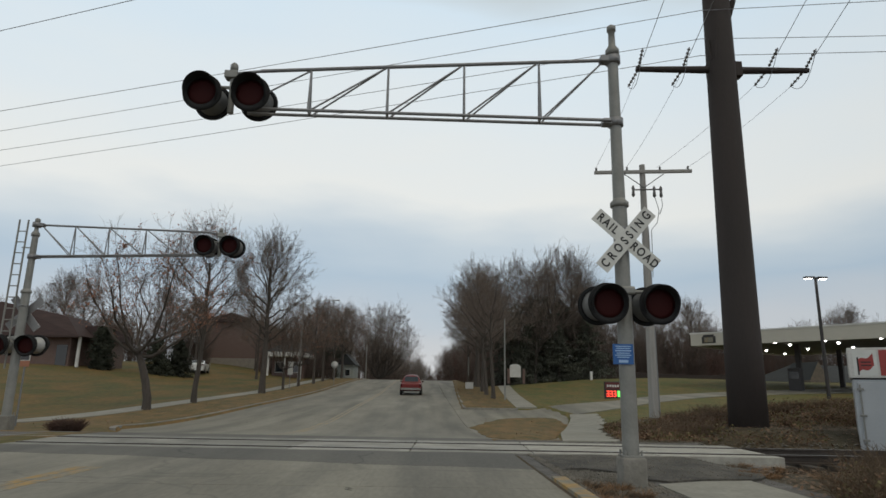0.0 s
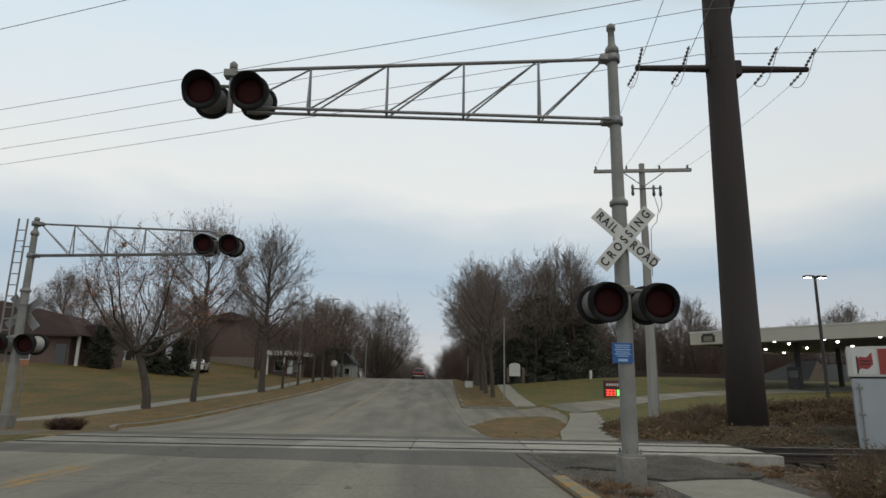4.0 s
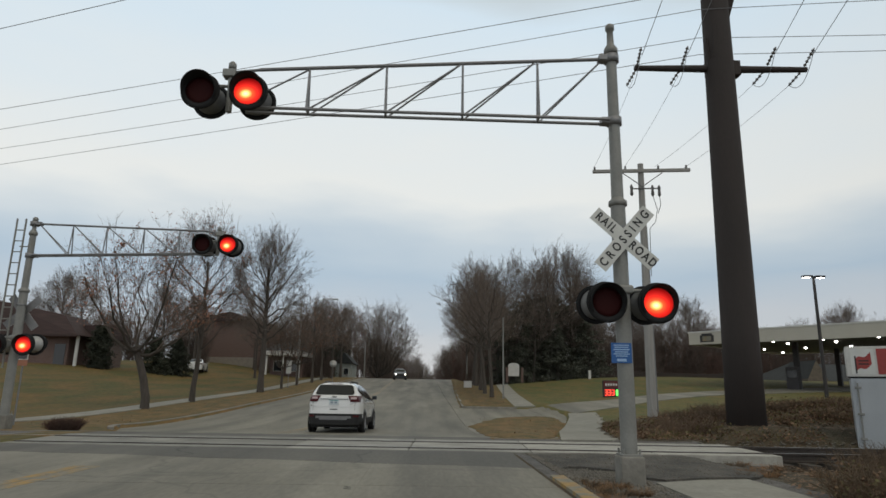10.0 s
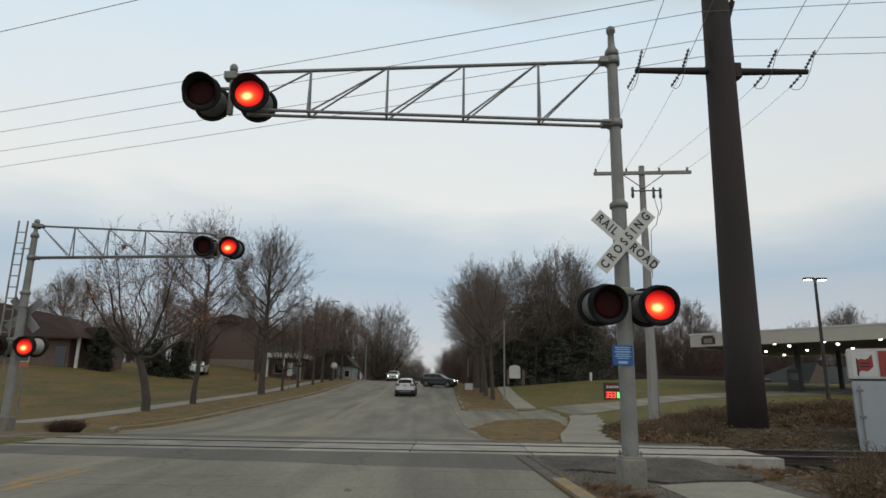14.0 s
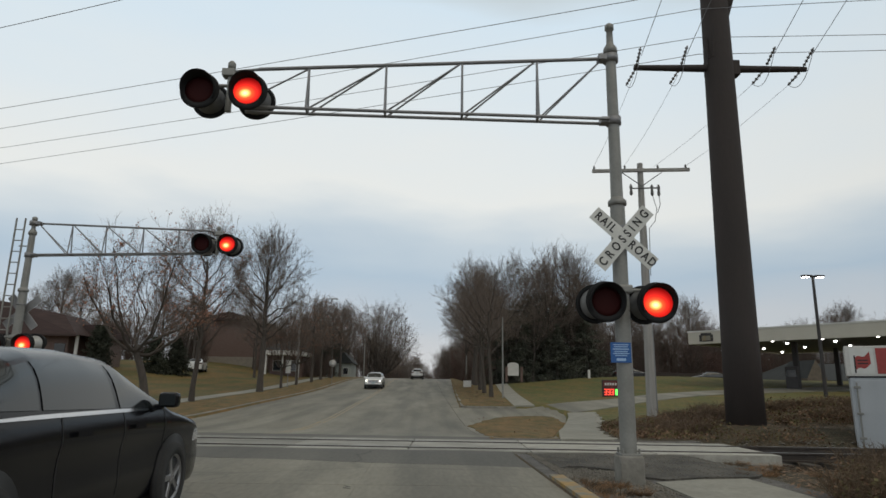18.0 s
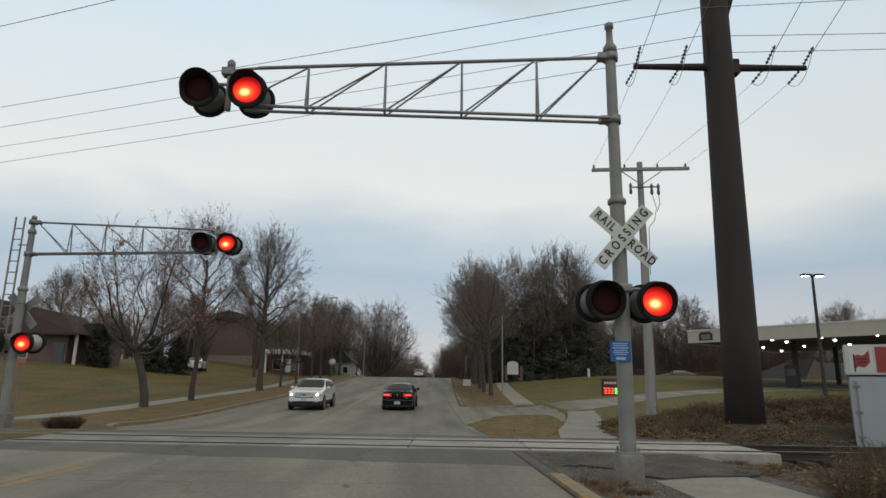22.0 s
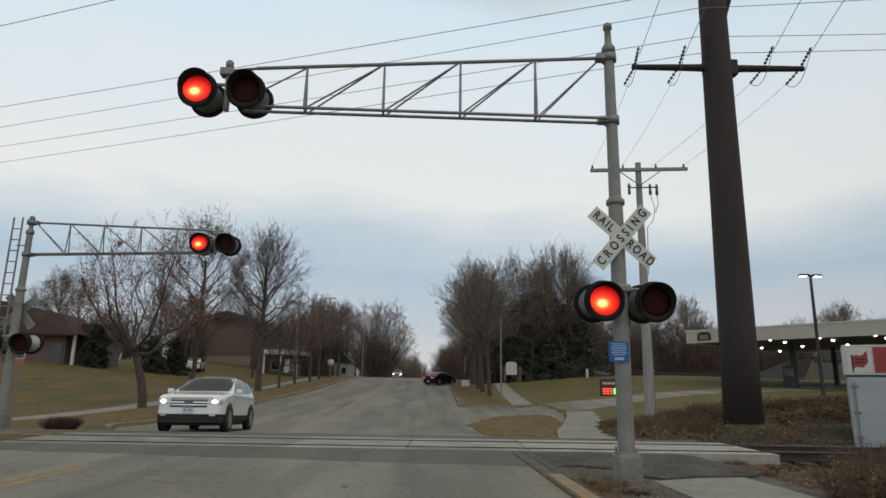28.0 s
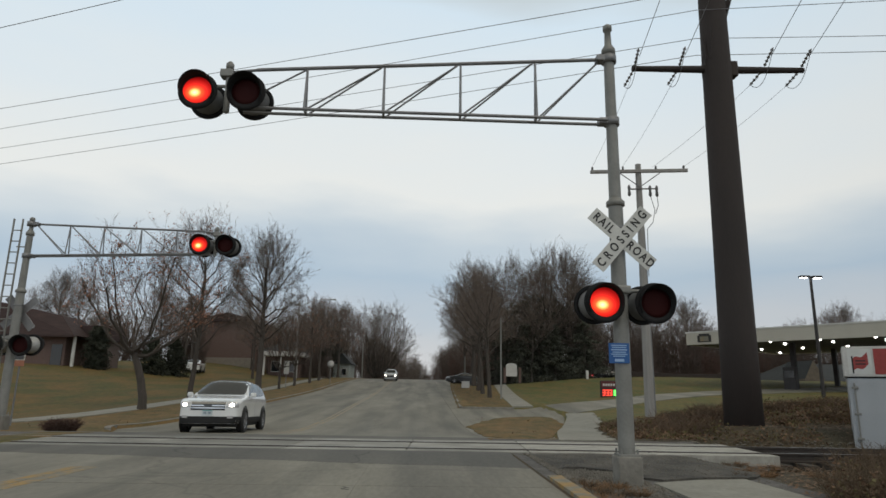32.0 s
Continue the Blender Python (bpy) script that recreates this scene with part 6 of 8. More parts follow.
def brush_leaves(name, n, area, size, mtl, label, high, seed):
    """Dry leaves still standing on low weeds, in drifts."""
    r = np.random.default_rng(seed)
    pts = []
    while len(pts) < n:
        x, y = r.uniform(area[0], area[1]), r.uniform(area[2], area[3])
        k = noise.noise((x * 0.8 + seed, y * 0.8, 0.3))
        if not off_walk(x, y) or (abs(x - 9.05) < 0.75 and 16.7 < y < 18.7) or k < -0.25 or (x > 10.4 and y > 15.6 and y < 18) or (y < 13 and x < 5.3 + 0.75 * (y - 8.5)):
            continue
        pts.append((x, y, float(land(x, y)) + 0.03 + high * max(0.1, k + 0.4) * r.random()))
    ob = flakes(name, pts, size, r, mtl, None, "", 0.3)
    return tagged(ob, label, "leaves", kind="stuff")


for k, mtl in enumerate((M_LEAF1, M_LEAF2, M_LEAF3)):
    brush_leaves("brush_leaves", 7000, (5.2, 16, 16.3, 25), 0.033, mtl, ("tan", "dark brown", "olive")[k] + " dry leaves standing on low weeds", 0.30, 31 + k)
    brush_leaves("brush_leaves", 2600, (5.2, 10.5, 7.6, 12.3), 0.026, mtl, ("tan", "dark brown", "olive")[k] + " dry leaves on the near weeds", 0.5, 41 + k)


for mtl, n, nm, sd in ((M_LEAF1, 380, "tan", 51), (M_LEAF2, 160, "dark brown", 52), (M_LEAF3, 420, "olive", 53)):
    r = np.random.default_rng(sd)
    pts = []
    while len(pts) < n:
        x, y = r.uniform(1.9, 6.5), r.uniform(17.5, 33)
        a, b = 1.95 + 0.2 * max(0, y - 27), float(walk_west(y)) - 0.2
        if a < x < b and ((y - 25.2) / 8.2) ** 2 < 1 - ((x - (a + b) / 2) / ((b - a) / 2)) ** 2 * 0.6:
            pts.append((x, y, float(rise(y)) + 0.13 + abs(r.normal()) * 0.02))
    tagged(flakes("verge_leaves", pts, 0.035, r, mtl, None, "", 0.93), nm + " leaves and grass blades on the small verge", "leaves", kind="stuff")


def tuft(m, seed, mtl):
    t = thing("grass_tuft", m, "small tuft of dead grass in the gravel", "grass tuft", "dead grass")
    rng = random.Random(seed)
    segs = []
    for _ in range(90):
        a, r = rng.uniform(0, 6.283), 0.12 * math.sqrt(rng.random())
        p = Vector((r * math.cos(a), r * math.sin(a), -0.02))
        d = Vector((math.cos(a) * rng.uniform(0.2, 1.3), math.sin(a) * rng.uniform(0.2, 1.3), 1)).normalized()
        q = p + d * rng.uniform(0.05, 0.13)
        segs.append((p, q, 0.004, 0.003, 1))
        segs.append((q, q + (d + Vector((0, 0, -0.5))).normalized() * 0.06, 0.003, 0.001, 1))
    seg_mesh("dead_grass", segs, 3, mtl, t)["kind"] = "stuff"
    return t


G1 = tuft(at(2.3, 8.75), 3, M_TUFT)
G2 = tuft(at(2.55, 8.5), 4, M_DRY)
for k in range(15):
    x, y = nr.uniform(2.05, 3.3), nr.uniform(7.6, 9.3)
    again((G1, G2)[k % 2], x, y, nr.uniform(0, 360), nr.uniform(0.45, 0.95))
for k in range(16):
    again((G2, G1)[k % 2], nr.uniform(5.0, 6.6), nr.uniform(10.5, 12.4), nr.uniform(0, 360), nr.uniform(0.5, 1.0))


def stones(name, n, area, size, mtl, label, seed, floor=land):
    r = np.random.default_rng(seed)
    V, F = [], []
    for _ in range(n):
        x, y = r.uniform(area[0], area[1]), r.uniform(area[2], area[3])
        s = size * r.uniform(0.5, 1.6)
        z = float(floor(x, y)) + s * 0.25
        o = len(V)
        for d in ((1, 0, 0), (-1, 0, 0), (0, 1, 0), (0, -1, 0), (0, 0, 1), (0, 0, -1)):
            j = r.uniform(0.6, 1.2)
            V.append((x + d[0] * s * j, y + d[1] * s * j, z + d[2] * s * j * 0.7))
        F += [(o + a, o + b, o + c) for a, b, c in ((0, 2, 4), (2, 1, 4), (1, 3, 4), (3, 0, 4), (2, 0, 5), (1, 2, 5), (3, 1, 5), (0, 3, 5))]
    return tagged(mesh_part(name, V, F, mtl), label, "gravel", kind="stuff")


stones("gravel", 3000, (1.98, 3.4, 9.0, 12.6), 0.024, M_STONES, "loose grey gravel beside the mast", 1)
stones("gravel", 2600, (6.7, 13, 12.2, 16.4), 0.035, M_STONES, "grey track ballast stones", 2)
def patch_z(x, y):
    """Top of the gritty asphalt beside the mast."""
    y0 = float(np.interp(x, [1.78, 2.6, 3.2, 3.5, 5.2, 6.0], [10.35, 11.3, 10.9, 9.85, 10.15, 11.2]))
    v = (y - y0) / (12.94 - 0.04 * x - y0)
    return ramp_fn((x - 1.78) / 4.25, v)[2] if 0 < v < 1 else float(land(x, y))


stones("gravel", 800, (1.9, 6.3, 9.7, 12.7), 0.014, M_STONES, "small grey stones strewn over dark asphalt", 4, patch_z)
stones("gravel", 1800, (1.98, 3.4, 7, 9.2), 0.018, M_STONES, "loose grey gravel beside the kerb", 3)


# ---- vehicles ----
def paint(name, col, rough=0.3, metal=0.0, coat=0.6):
    m = mat(name, col, tuple(c * 0.93 for c in col), 1.5, 60, rough, metal, bump=0.0, grain=0.06, coat=coat)
    return m


M_PWHITE = paint("white_car_paint", (0.76, 0.765, 0.76), 0.25, 0.0, 1.0)
M_PBLACK = paint("black_car_paint", (0.006, 0.006, 0.008), 0.2, 0.0, 0.08)
M_PBLACK.node_tree.nodes["Principled BSDF"].inputs["Specular IOR Level"].default_value = 0.22
M_PRED = paint("red_car_paint", (0.16, 0.010, 0.010), 0.35, 0.0, 0.2)
M_PSILVER = paint("silver_car_paint", (0.42, 0.43, 0.44), 0.3, 0.5)
M_PDARK = paint("dark_grey_car_paint", (0.03, 0.032, 0.036))
M_CARGLASS = plain("tinted_car_glass", (0.016, 0.019, 0.020), 0.06, 0.0, 0.0)
M_CARGLASS.node_tree.nodes["Principled BSDF"].inputs["Specular IOR Level"].default_value = 0.5
M_CLADDING = mat("black_plastic", (0.022, 0.022, 0.023), (0.03, 0.03, 0.03), 6, 50, 0.6, bump=0.1)
M_CLADDING.node_tree.nodes["Principled BSDF"].inputs["Specular IOR Level"].default_value = 0.2
M_TYRE = mat("tyre_rubber", (0.02, 0.02, 0.02), (0.03, 0.029, 0.028), 10, 60, 0.85, bump=0.3)
M_RIM = mat("alloy_wheel", (0.35, 0.35, 0.36), (0.27, 0.27, 0.28), 8, 40, 0.35, 0.8, bump=0.0)
M_TAILOFF = plain("red_tail_lamp", (0.06, 0.004, 0.006), 0.3, 0.0, 0.0)
M_TAILOFF.node_tree.nodes["Principled BSDF"].inputs["Specular IOR Level"].default_value = 0.25
M_TAILON = glow("lit_tail_lamp", (1.0, 0.008, 0.02), 0.85, (0.2, 0.005, 0.005))
M_TAILPALE = glow("lit_tail_lamp_centre", (1.0, 0.30, 0.28), 1.0, (0.3, 0.1, 0.1))
M_CLEARRED = plain("pale_lamp_insert", (0.45, 0.34, 0.34), 0.2, 0.0, 0.3)
M_CLEAR = plain("clear_lamp_lens", (0.55, 0.55, 0.56), 0.12, 0.3, 0.8)
M_HEADON = glow("lit_head_lamp", (1.0, 0.93, 0.78), 6.0, (0.8, 0.8, 0.8))
M_CHROME = plain("chrome_trim", (0.55, 0.55, 0.56), 0.15, 1.0)
M_PLATE = plain("white_number_plate", (0.55, 0.60, 0.62), 0.5)
M_PLATEBAR = plain("plate_print", (0.26, 0.31, 0.36), 0.6)
M_PLATEBAND = plain("teal_plate_band", (0.10, 0.30, 0.32), 0.6)


M_SKID = mat("grey_bumper_insert", (0.20, 0.20, 0.205), (0.14, 0.14, 0.145), 6, 50, 0.5, bump=0.05)


class Shell:
    """A car body as a loft: side profile, shoulder height and plan taper. Forward is +y, the ground is z = 0."""

    def __init__(self, L, W, top, belt, clear, plan=0.16, nose=0.45, lean=0.34, n=3.6, axle=1.36):
        self.axle = axle
        self.L, self.W, self.belt, self.clear, self.plan, self.nose, self.lean, self.n = L, W, belt, clear, plan, nose, lean, n
        self.ty, self.tz = np.array([p[0] for p in top]), np.array([p[1] for p in top])

    def T(self, y):
        return float(np.interp(y, self.ty, self.tz))

    def zb(self, y):
        return min(self.belt, self.T(y) - 0.09)

    def half(self, y, z):
        """Half width of the lower body."""
        e = min(1.0, max(0.0, (abs(y) - (self.L / 2 - self.nose)) / self.nose))
        k = 1 - self.plan * e ** 2.0 if e < 0.7 else (1 - self.plan * e ** 2.0) * max(0.02, 1 - ((e - 0.7) / 0.3) ** 3.2) ** (1 / 3.2)
        v = (z - self.clear) / (self.belt - self.clear)
        s = float(np.interp(v, [0, 0.1, 0.3, 0.52, 0.66, 0.80, 0.92, 1.0], [0.93, 0.965, 0.982, 0.972, 0.98, 1.0, 0.985, 0.965]))
        flare = 0.022 * math.exp(-((abs(y) - self.axle) / 0.42) ** 2) * math.exp(-((v - 0.42) / 0.4) ** 2)
        return self.W / 2 * k * (s + flare)

    def ring(self, y, s):
        """Upper body: x, z at the share s of the height from shoulder to top."""
        zb, T = self.zb(y), self.T(y)
        c = (1 - s ** self.n) ** (1 / self.n) if s < 1 else 0.0
        ln = self.lean * min(1.0, (T - zb) / 0.62)
        return self.half(y, zb) * c * (1 - ln * s), zb + (T - zb) * s

    def width_at(self, y, z):
        if z > self.T(y):
            return -1.0
        zb = self.zb(y)
        if z <= zb:
            return self.half(y, z)
        return self.ring(y, min(1.0, (z - zb) / max(1e-4, self.T(y) - zb)))[0]

    def end(self, x, z, sign):
        """How far the front (+1) or rear (-1) face reaches at x, z."""
        b = self.L / 2
        hi = b
        for y in np.linspace(b, b - 2.3, 70):
            if self.width_at(sign * y, z) >= abs(x):
                lo = float(y)
                for _ in range(9):
                    mid = (lo + hi) / 2
                    if self.width_at(sign * mid, z) >= abs(x):
                        lo = mid
                    else:
                        hi = mid
                return sign * lo
            hi = float(y)
        return sign * (b - 2.3)

    def inside(self, x, z, sign):
        """x held within the width of the body at this height."""
        w = self.width_at(sign * (self.L / 2 - self.nose), z) - 0.004
        return max(-w, min(w, x)) if w > 0.1 else x

    def screen(self, z0, z1, w0, w1, sign, off=0.012, nx=18, nz=8, round_=0.06):
        """A window on the front or rear slope: half widths w0 below and w1 above, corners rounded."""
        V, F = [], []
        for j in range(nz + 1):
            f = j / nz
            z = z0 + (z1 - z0) * f
            w = w0 + (w1 - w0) * f - round_ * (max(0, 1 - f * 5) ** 2 + max(0, 1 - (1 - f) * 5) ** 2)
            for i in range(nx + 1):
                x = w * (2 * i / nx - 1)
                V.append((x, self.end(x, z, sign) + sign * off, z + off * 0.7))
        for j in range(nz):
            for i in range(nx):
                q = (j * (nx + 1) + i, j * (nx + 1) + i + 1, (j + 1) * (nx + 1) + i + 1, (j + 1) * (nx + 1) + i)
                F.append(q if sign < 0 else q[::-1])
        return V, F

    def body(self):
        L = self.L / 2
        cap = 0.5 * (1 - np.cos(np.linspace(0, 1.57, 22)))
        ys = np.unique(np.round(np.concatenate([np.linspace(-L, L, 57), -L + cap, L - cap, self.ty]), 4))
        ss = [0.0, 0.15, 0.35, 0.55, 0.7, 0.8, 0.87, 0.92, 0.955, 0.978, 0.99, 0.997, 1.0]
        V, m = [], 0
        for y in ys:
            zb = self.zb(y)
            row = [(0.0, self.clear)]
            for k in range(14):
                z = self.clear + (zb - self.clear) * k / 14
                row.append((self.half(y, z), z))
            row += [self.ring(y, s) for s in ss]
            full = [(x, z) for x, z in row] + [(-x, z) for x, z in row[-2:0:-1]]
            m = len(full)
            V += [(x, y, z) for x, z in full]
        F = []
        for j in range(len(ys) - 1):
            for i in range(m):
                F.append((j * m + i, j * m + (i + 1) % m, (j + 1) * m + (i + 1) % m, (j + 1) * m + i))
        F.append(tuple(range(m))[::-1])
        F.append(tuple((len(ys) - 1) * m + i for i in range(m)))
        return V, [f[::-1] for f in F]

    def side_patch(self, y0, y1, s0, s1, off=0.006, cut0=0.0, cut1=0.0, ny=10, ns=6, side=1):
        """A pane on the flank; cut0, cut1: how far its ends lean inwards towards the top."""
        V, F = [], []
        for j in range(ns + 1):
            s = s0 + (s1 - s0) * j / ns
            f = j / ns
            for i in range(ny + 1):
                y = (y0 + cut0 * f) + ((y1 - cut1 * f) - (y0 + cut0 * f)) * i / ny
                x, z = self.ring(y, s)
                V.append((side * (x + off), y, z))
        for j in range(ns):
            for i in range(ny):
                q = (j * (ny + 1) + i, j * (ny + 1) + i + 1, (j + 1) * (ny + 1) + i + 1, (j + 1) * (ny + 1) + i)
                F.append(q if side > 0 else q[::-1])
        return V, F

    def glass(self, y0, y1, lean0, lean1, lower, upper, off=0.006, ny=14, nz=6, side=1):
        """A side window between two height lines given as (y, z) pairs; lean0, lean1: how far its ends move forward towards the top."""
        V, F = [], []
        ly, lz, uy, uz = [p[0] for p in lower], [p[1] for p in lower], [p[0] for p in upper], [p[1] for p in upper]
        for j in range(nz + 1):
            f = j / nz
            for i in range(ny + 1):
                y = (y0 + lean0 * f) * (1 - i / ny) + (y1 + lean1 * f) * i / ny
                a, b = float(np.interp(y, ly, lz)), float(np.interp(y, uy, uz))
                z = a + max(0.004, b - a) * f
                V.append((side * (self.width_at(y, min(z, self.T(y) - 0.01)) + off), y, z))
        for j in range(nz):
            for i in range(ny):
                q = (j * (ny + 1) + i, j * (ny + 1) + i + 1, (j + 1) * (ny + 1) + i + 1, (j + 1) * (ny + 1) + i)
                F.append(q if side > 0 else q[::-1])
        return V, F

    def low_patch(self, y0, y1, z0, z1, off=0.006, side=1, ny=8, nz=3):
        V, F = [], []
        for j in range(nz + 1):
            z = z0 + (z1 - z0) * j / nz
            for i in range(ny + 1):
                y = y0 + (y1 - y0) * i / ny
                V.append((side * (self.width_at(y, z) + off), y, z))
        for j in range(nz):
            for i in range(ny):
                q = (j * (ny + 1) + i, j * (ny + 1) + i + 1, (j + 1) * (ny + 1) + i + 1, (j + 1) * (ny + 1) + i)
                F.append(q if side > 0 else q[::-1])
        return V, F

    def top_patch(self, y0, y1, s_edge, off=0.008, nx=12, ny=6):
        """A screen lying on the slope between y0 and y1."""
        V, F = [], []
        for j in range(ny + 1):
            y = y0 + (y1 - y0) * j / ny
            xe, ze = self.ring(y, s_edge)
            for i in range(nx + 1):
                x = -xe + 2 * xe * i / nx
                lo, hi = s_edge, 1.0
                for _ in range(22):
                    mid = (lo + hi) / 2
                    if self.ring(y, mid)[0] > abs(x):
                        lo = mid
                    else:
                        hi = mid
                V.append((x * 1.005, y + math.copysign(off * 0.6, (y0 + y1) / 2), self.ring(y, lo)[1] + off))
        for j in range(ny):
            for i in range(nx):
                F.append((j * (nx + 1) + i, j * (nx + 1) + i + 1, (j + 1) * (nx + 1) + i + 1, (j + 1) * (nx + 1) + i))
        return V, F

    def disc_patch(self, xc, zc, rx, rz, sign, off, n=8):
        """A round or oval lens lying on the front or rear face."""
        V, F = [], []
        for j in range(n + 1):
            for i in range(n + 1):
                u, v = 2 * i / n - 1, 2 * j / n - 1
                x, z = xc + rx * u * math.sqrt(1 - v * v / 2), zc + rz * v * math.sqrt(1 - u * u / 2)
                x = self.inside(x, z, sign)
                V.append((x, self.end(x, z, sign) + sign * off, z))
        for j in range(n):
            for i in range(n):
                F.append((j * (n + 1) + i, j * (n + 1) + i + 1, (j + 1) * (n + 1) + i + 1, (j + 1) * (n + 1) + i))
        return V, F

    def end_patch(self, x0, x1, z0, z1, sign, off=0.012, nx=8, nz=4, cut=0.0):
        """A solid panel on the front (+1) or rear (-1) face."""
        V, F = [], []
        for d in (off, -0.03):
            for j in range(nz + 1):
                for i in range(nx + 1):
                    z = z0 + (z1 - z0) * j / nz
                    f = 0.5 + 0.5 * math.sin((i / nx - 0.5) * math.pi)
                    xa, xb = (x0, x1 - cut * (1 - j / nz)) if x0 + x1 < 0 else (x0 + cut * (1 - j / nz), x1)
                    x = self.inside(xa + (xb - xa) * f, z, sign)
                    V.append((x, self.end(x, z, sign) + sign * d, z))
        a, o = nx + 1, (nx + 1) * (nz + 1)
        for j in range(nz):
            for i in range(nx):
                F.append((j * a + i, j * a + i + 1, (j + 1) * a + i + 1, (j + 1) * a + i))
        for j in range(nz):
            F.append((j * a, (j + 1) * a, o + (j + 1) * a, o + j * a))
            F.append((j * a + nx, o + j * a + nx, o + (j + 1) * a + nx, (j + 1) * a + nx))
        for i in range(nx):
            F.append((i, o + i, o + i + 1, i + 1))
            F.append((nz * a + i, nz * a + i + 1, o + nz * a + i + 1, o + nz * a + i))
        return V, F


def wheel_meshes(r, w=0.22):
    bm = B()
    lathe(bm, [(r * 0.66, -w / 2), (r * 0.93, -w / 2), (r, -w * 0.36), (r, w * 0.36), (r * 0.93, w / 2), (r * 0.66, w / 2)], seg=28, m=Matrix.Rotation(radians(90), 4, "Y"), closed=True)
    tyre = bpy.data.meshes.new("tyre")
    bm.to_mesh(tyre)
    bm.free()
    tyre.materials.append(M_TYRE)
    bm = B()
    rot = Matrix.Rotation(radians(90), 4, "Y")
    lathe(bm, [(r * 0.60, -w * 0.44), (r * 0.675, -w * 0.46), (r * 0.675, w * 0.46), (r * 0.60, w * 0.44), (r * 0.58, 0.0)], seg=28, m=rot, closed=True)
    for k in range(5):
        a = k * 72
        box(bm, w * 0.30, w * 0.40, -r * 0.085, r * 0.085, 0.0, r * 0.63, 0.008, Matrix.Rotation(radians(a), 4, "X"))
        box(bm, -w * 0.40, -w * 0.30, -r * 0.085, r * 0.085, 0.0, r * 0.63, 0.008, Matrix.Rotation(radians(a), 4, "X"))
    lathe(bm, [(r * 0.17, -w * 0.42), (r * 0.17, w * 0.42)], seg=14, m=rot)
    rim = bpy.data.meshes.new("rim")
    bm.to_mesh(rim)
    bm.free()
    rim.materials.append(M_RIM)
    bm = B()
    lathe(bm, [(0.0, -0.02), (r * 0.6, -0.02), (r * 0.6, 0.02), (0.0, 0.02)], seg=20, m=rot)
    disc = bpy.data.meshes.new("brake_disc")
    bm.to_mesh(disc)
    bm.free()
    disc.materials.append(M_CLADDING)
    return tyre, rim, disc


CARS = {}


def car(key, name, label, category, shell, colour, axle, r, glass_side, screens, tails=None, heads=None, cladding=0.0, plate=None, bumper=None, lit=False, headlit=False, mirrors=True, extras=None):
    c = thing(name, pose(0, -200, 0), label, category)
    V, F = shell.body()
    body = mesh_part("body", V, F, colour, c, smooth=True)
    body.data.set_sharp_from_angle(angle=radians(38))
    s = shell
    bm = B()
    box(bm, -s.W / 2 + 0.12, s.W / 2 - 0.12, -s.L / 2 + 0.35, s.L / 2 - 0.35, s.clear - 0.10, s.clear + 0.05, 0.02)
    part("underbody", bm, M_CLADDING, c)
    for side in (1, -1):
        for a in glass_side:
            V, F = s.glass(*a, side=side)
            mesh_part("side_window", V, F, M_CARGLASS, c, smooth=True)
        if cladding:
            V, F = s.low_patch(-s.L / 2 + 0.32, s.L / 2 - 0.32, s.clear, s.clear + cladding, 0.014, side, 16)
            mesh_part("sill_cladding", V, F, M_CLADDING, c)
        for yy in extras.get("seams", ()) if extras else ():
            V, F = s.low_patch(yy, yy + 0.012, s.clear + 0.12, s.belt, 0.004, side, 1, 8)
            mesh_part("door_seam", V, F, M_CLADDING, c)
        for yy in extras.get("handles", ()) if extras else ():
            V, F = s.low_patch(yy, yy + 0.2, s.belt - 0.14, s.belt - 0.10, 0.03, side, 2, 1)
            mesh_part("door_handle", V, F, colour, c)
        if extras and "rail" in extras:
            y0, y1 = extras["rail"]
            bm = B()
            x = s.ring(0, 0.97)[0]
            path_tube(bm, [(side * x, y0, s.T(y0) - 0.02), (side * x, y0 + 0.15, s.T(y0 + 0.2) + 0.03), (side * x, y1 - 0.15, s.T(y1 - 0.2) + 0.03), (side * x, y1, s.T(y1) - 0.02)], 0.022, 6)
            part("roof_rail", bm, M_CLADDING, c, "black roof rail")
        if extras and "chrome" in extras:
            y0, y1 = extras["chrome"]
            V, F = s.side_patch(y0, y1, 0.0, 0.06, 0.012, side=side, ns=1)
            mesh_part("chrome_strip", V, F, M_CHROME, c)
        if mirrors:
            ym = glass_side[-1][1] - 0.12
            bm = B()
            x = s.half(ym, s.belt)
            box(bm, min(side * (x + 0.02), side * (x + 0.20)), max(side * (x + 0.02), side * (x + 0.20)), ym - 0.05, ym + 0.06, s.belt + 0.02, s.belt + 0.155, 0.035)
            box(bm, min(side * (x - 0.06), side * (x + 0.06)), max(side * (x - 0.06), side * (x + 0.06)), ym - 0.02, ym + 0.04, s.belt + 0.0, s.belt + 0.05, 0.012)
            mr = part("door_mirror", bm, (extras or {}).get("mirror", colour), c)
            bm = B()
            box(bm, min(side * (x + 0.045), side * (x + 0.18)), max(side * (x + 0.045), side * (x + 0.18)), ym - 0.056, ym - 0.051, s.belt + 0.04, s.belt + 0.135)
            part("mirror_glass", bm, M_CARGLASS, mr)
    for nm, a0, a1, a2, *more in screens:
        V, F = s.screen(a0, a1, a2, more[0], 1 if nm == "windscreen" else -1) if more else s.top_patch(a0, a1, a2)
        mesh_part(nm, V, F, M_CARGLASS, c, smooth=True)
        if nm == "rear_window" and more and extras and "wiper" in extras:
            bm = B()
            y = s.end(0, a0 + 0.05, -1)
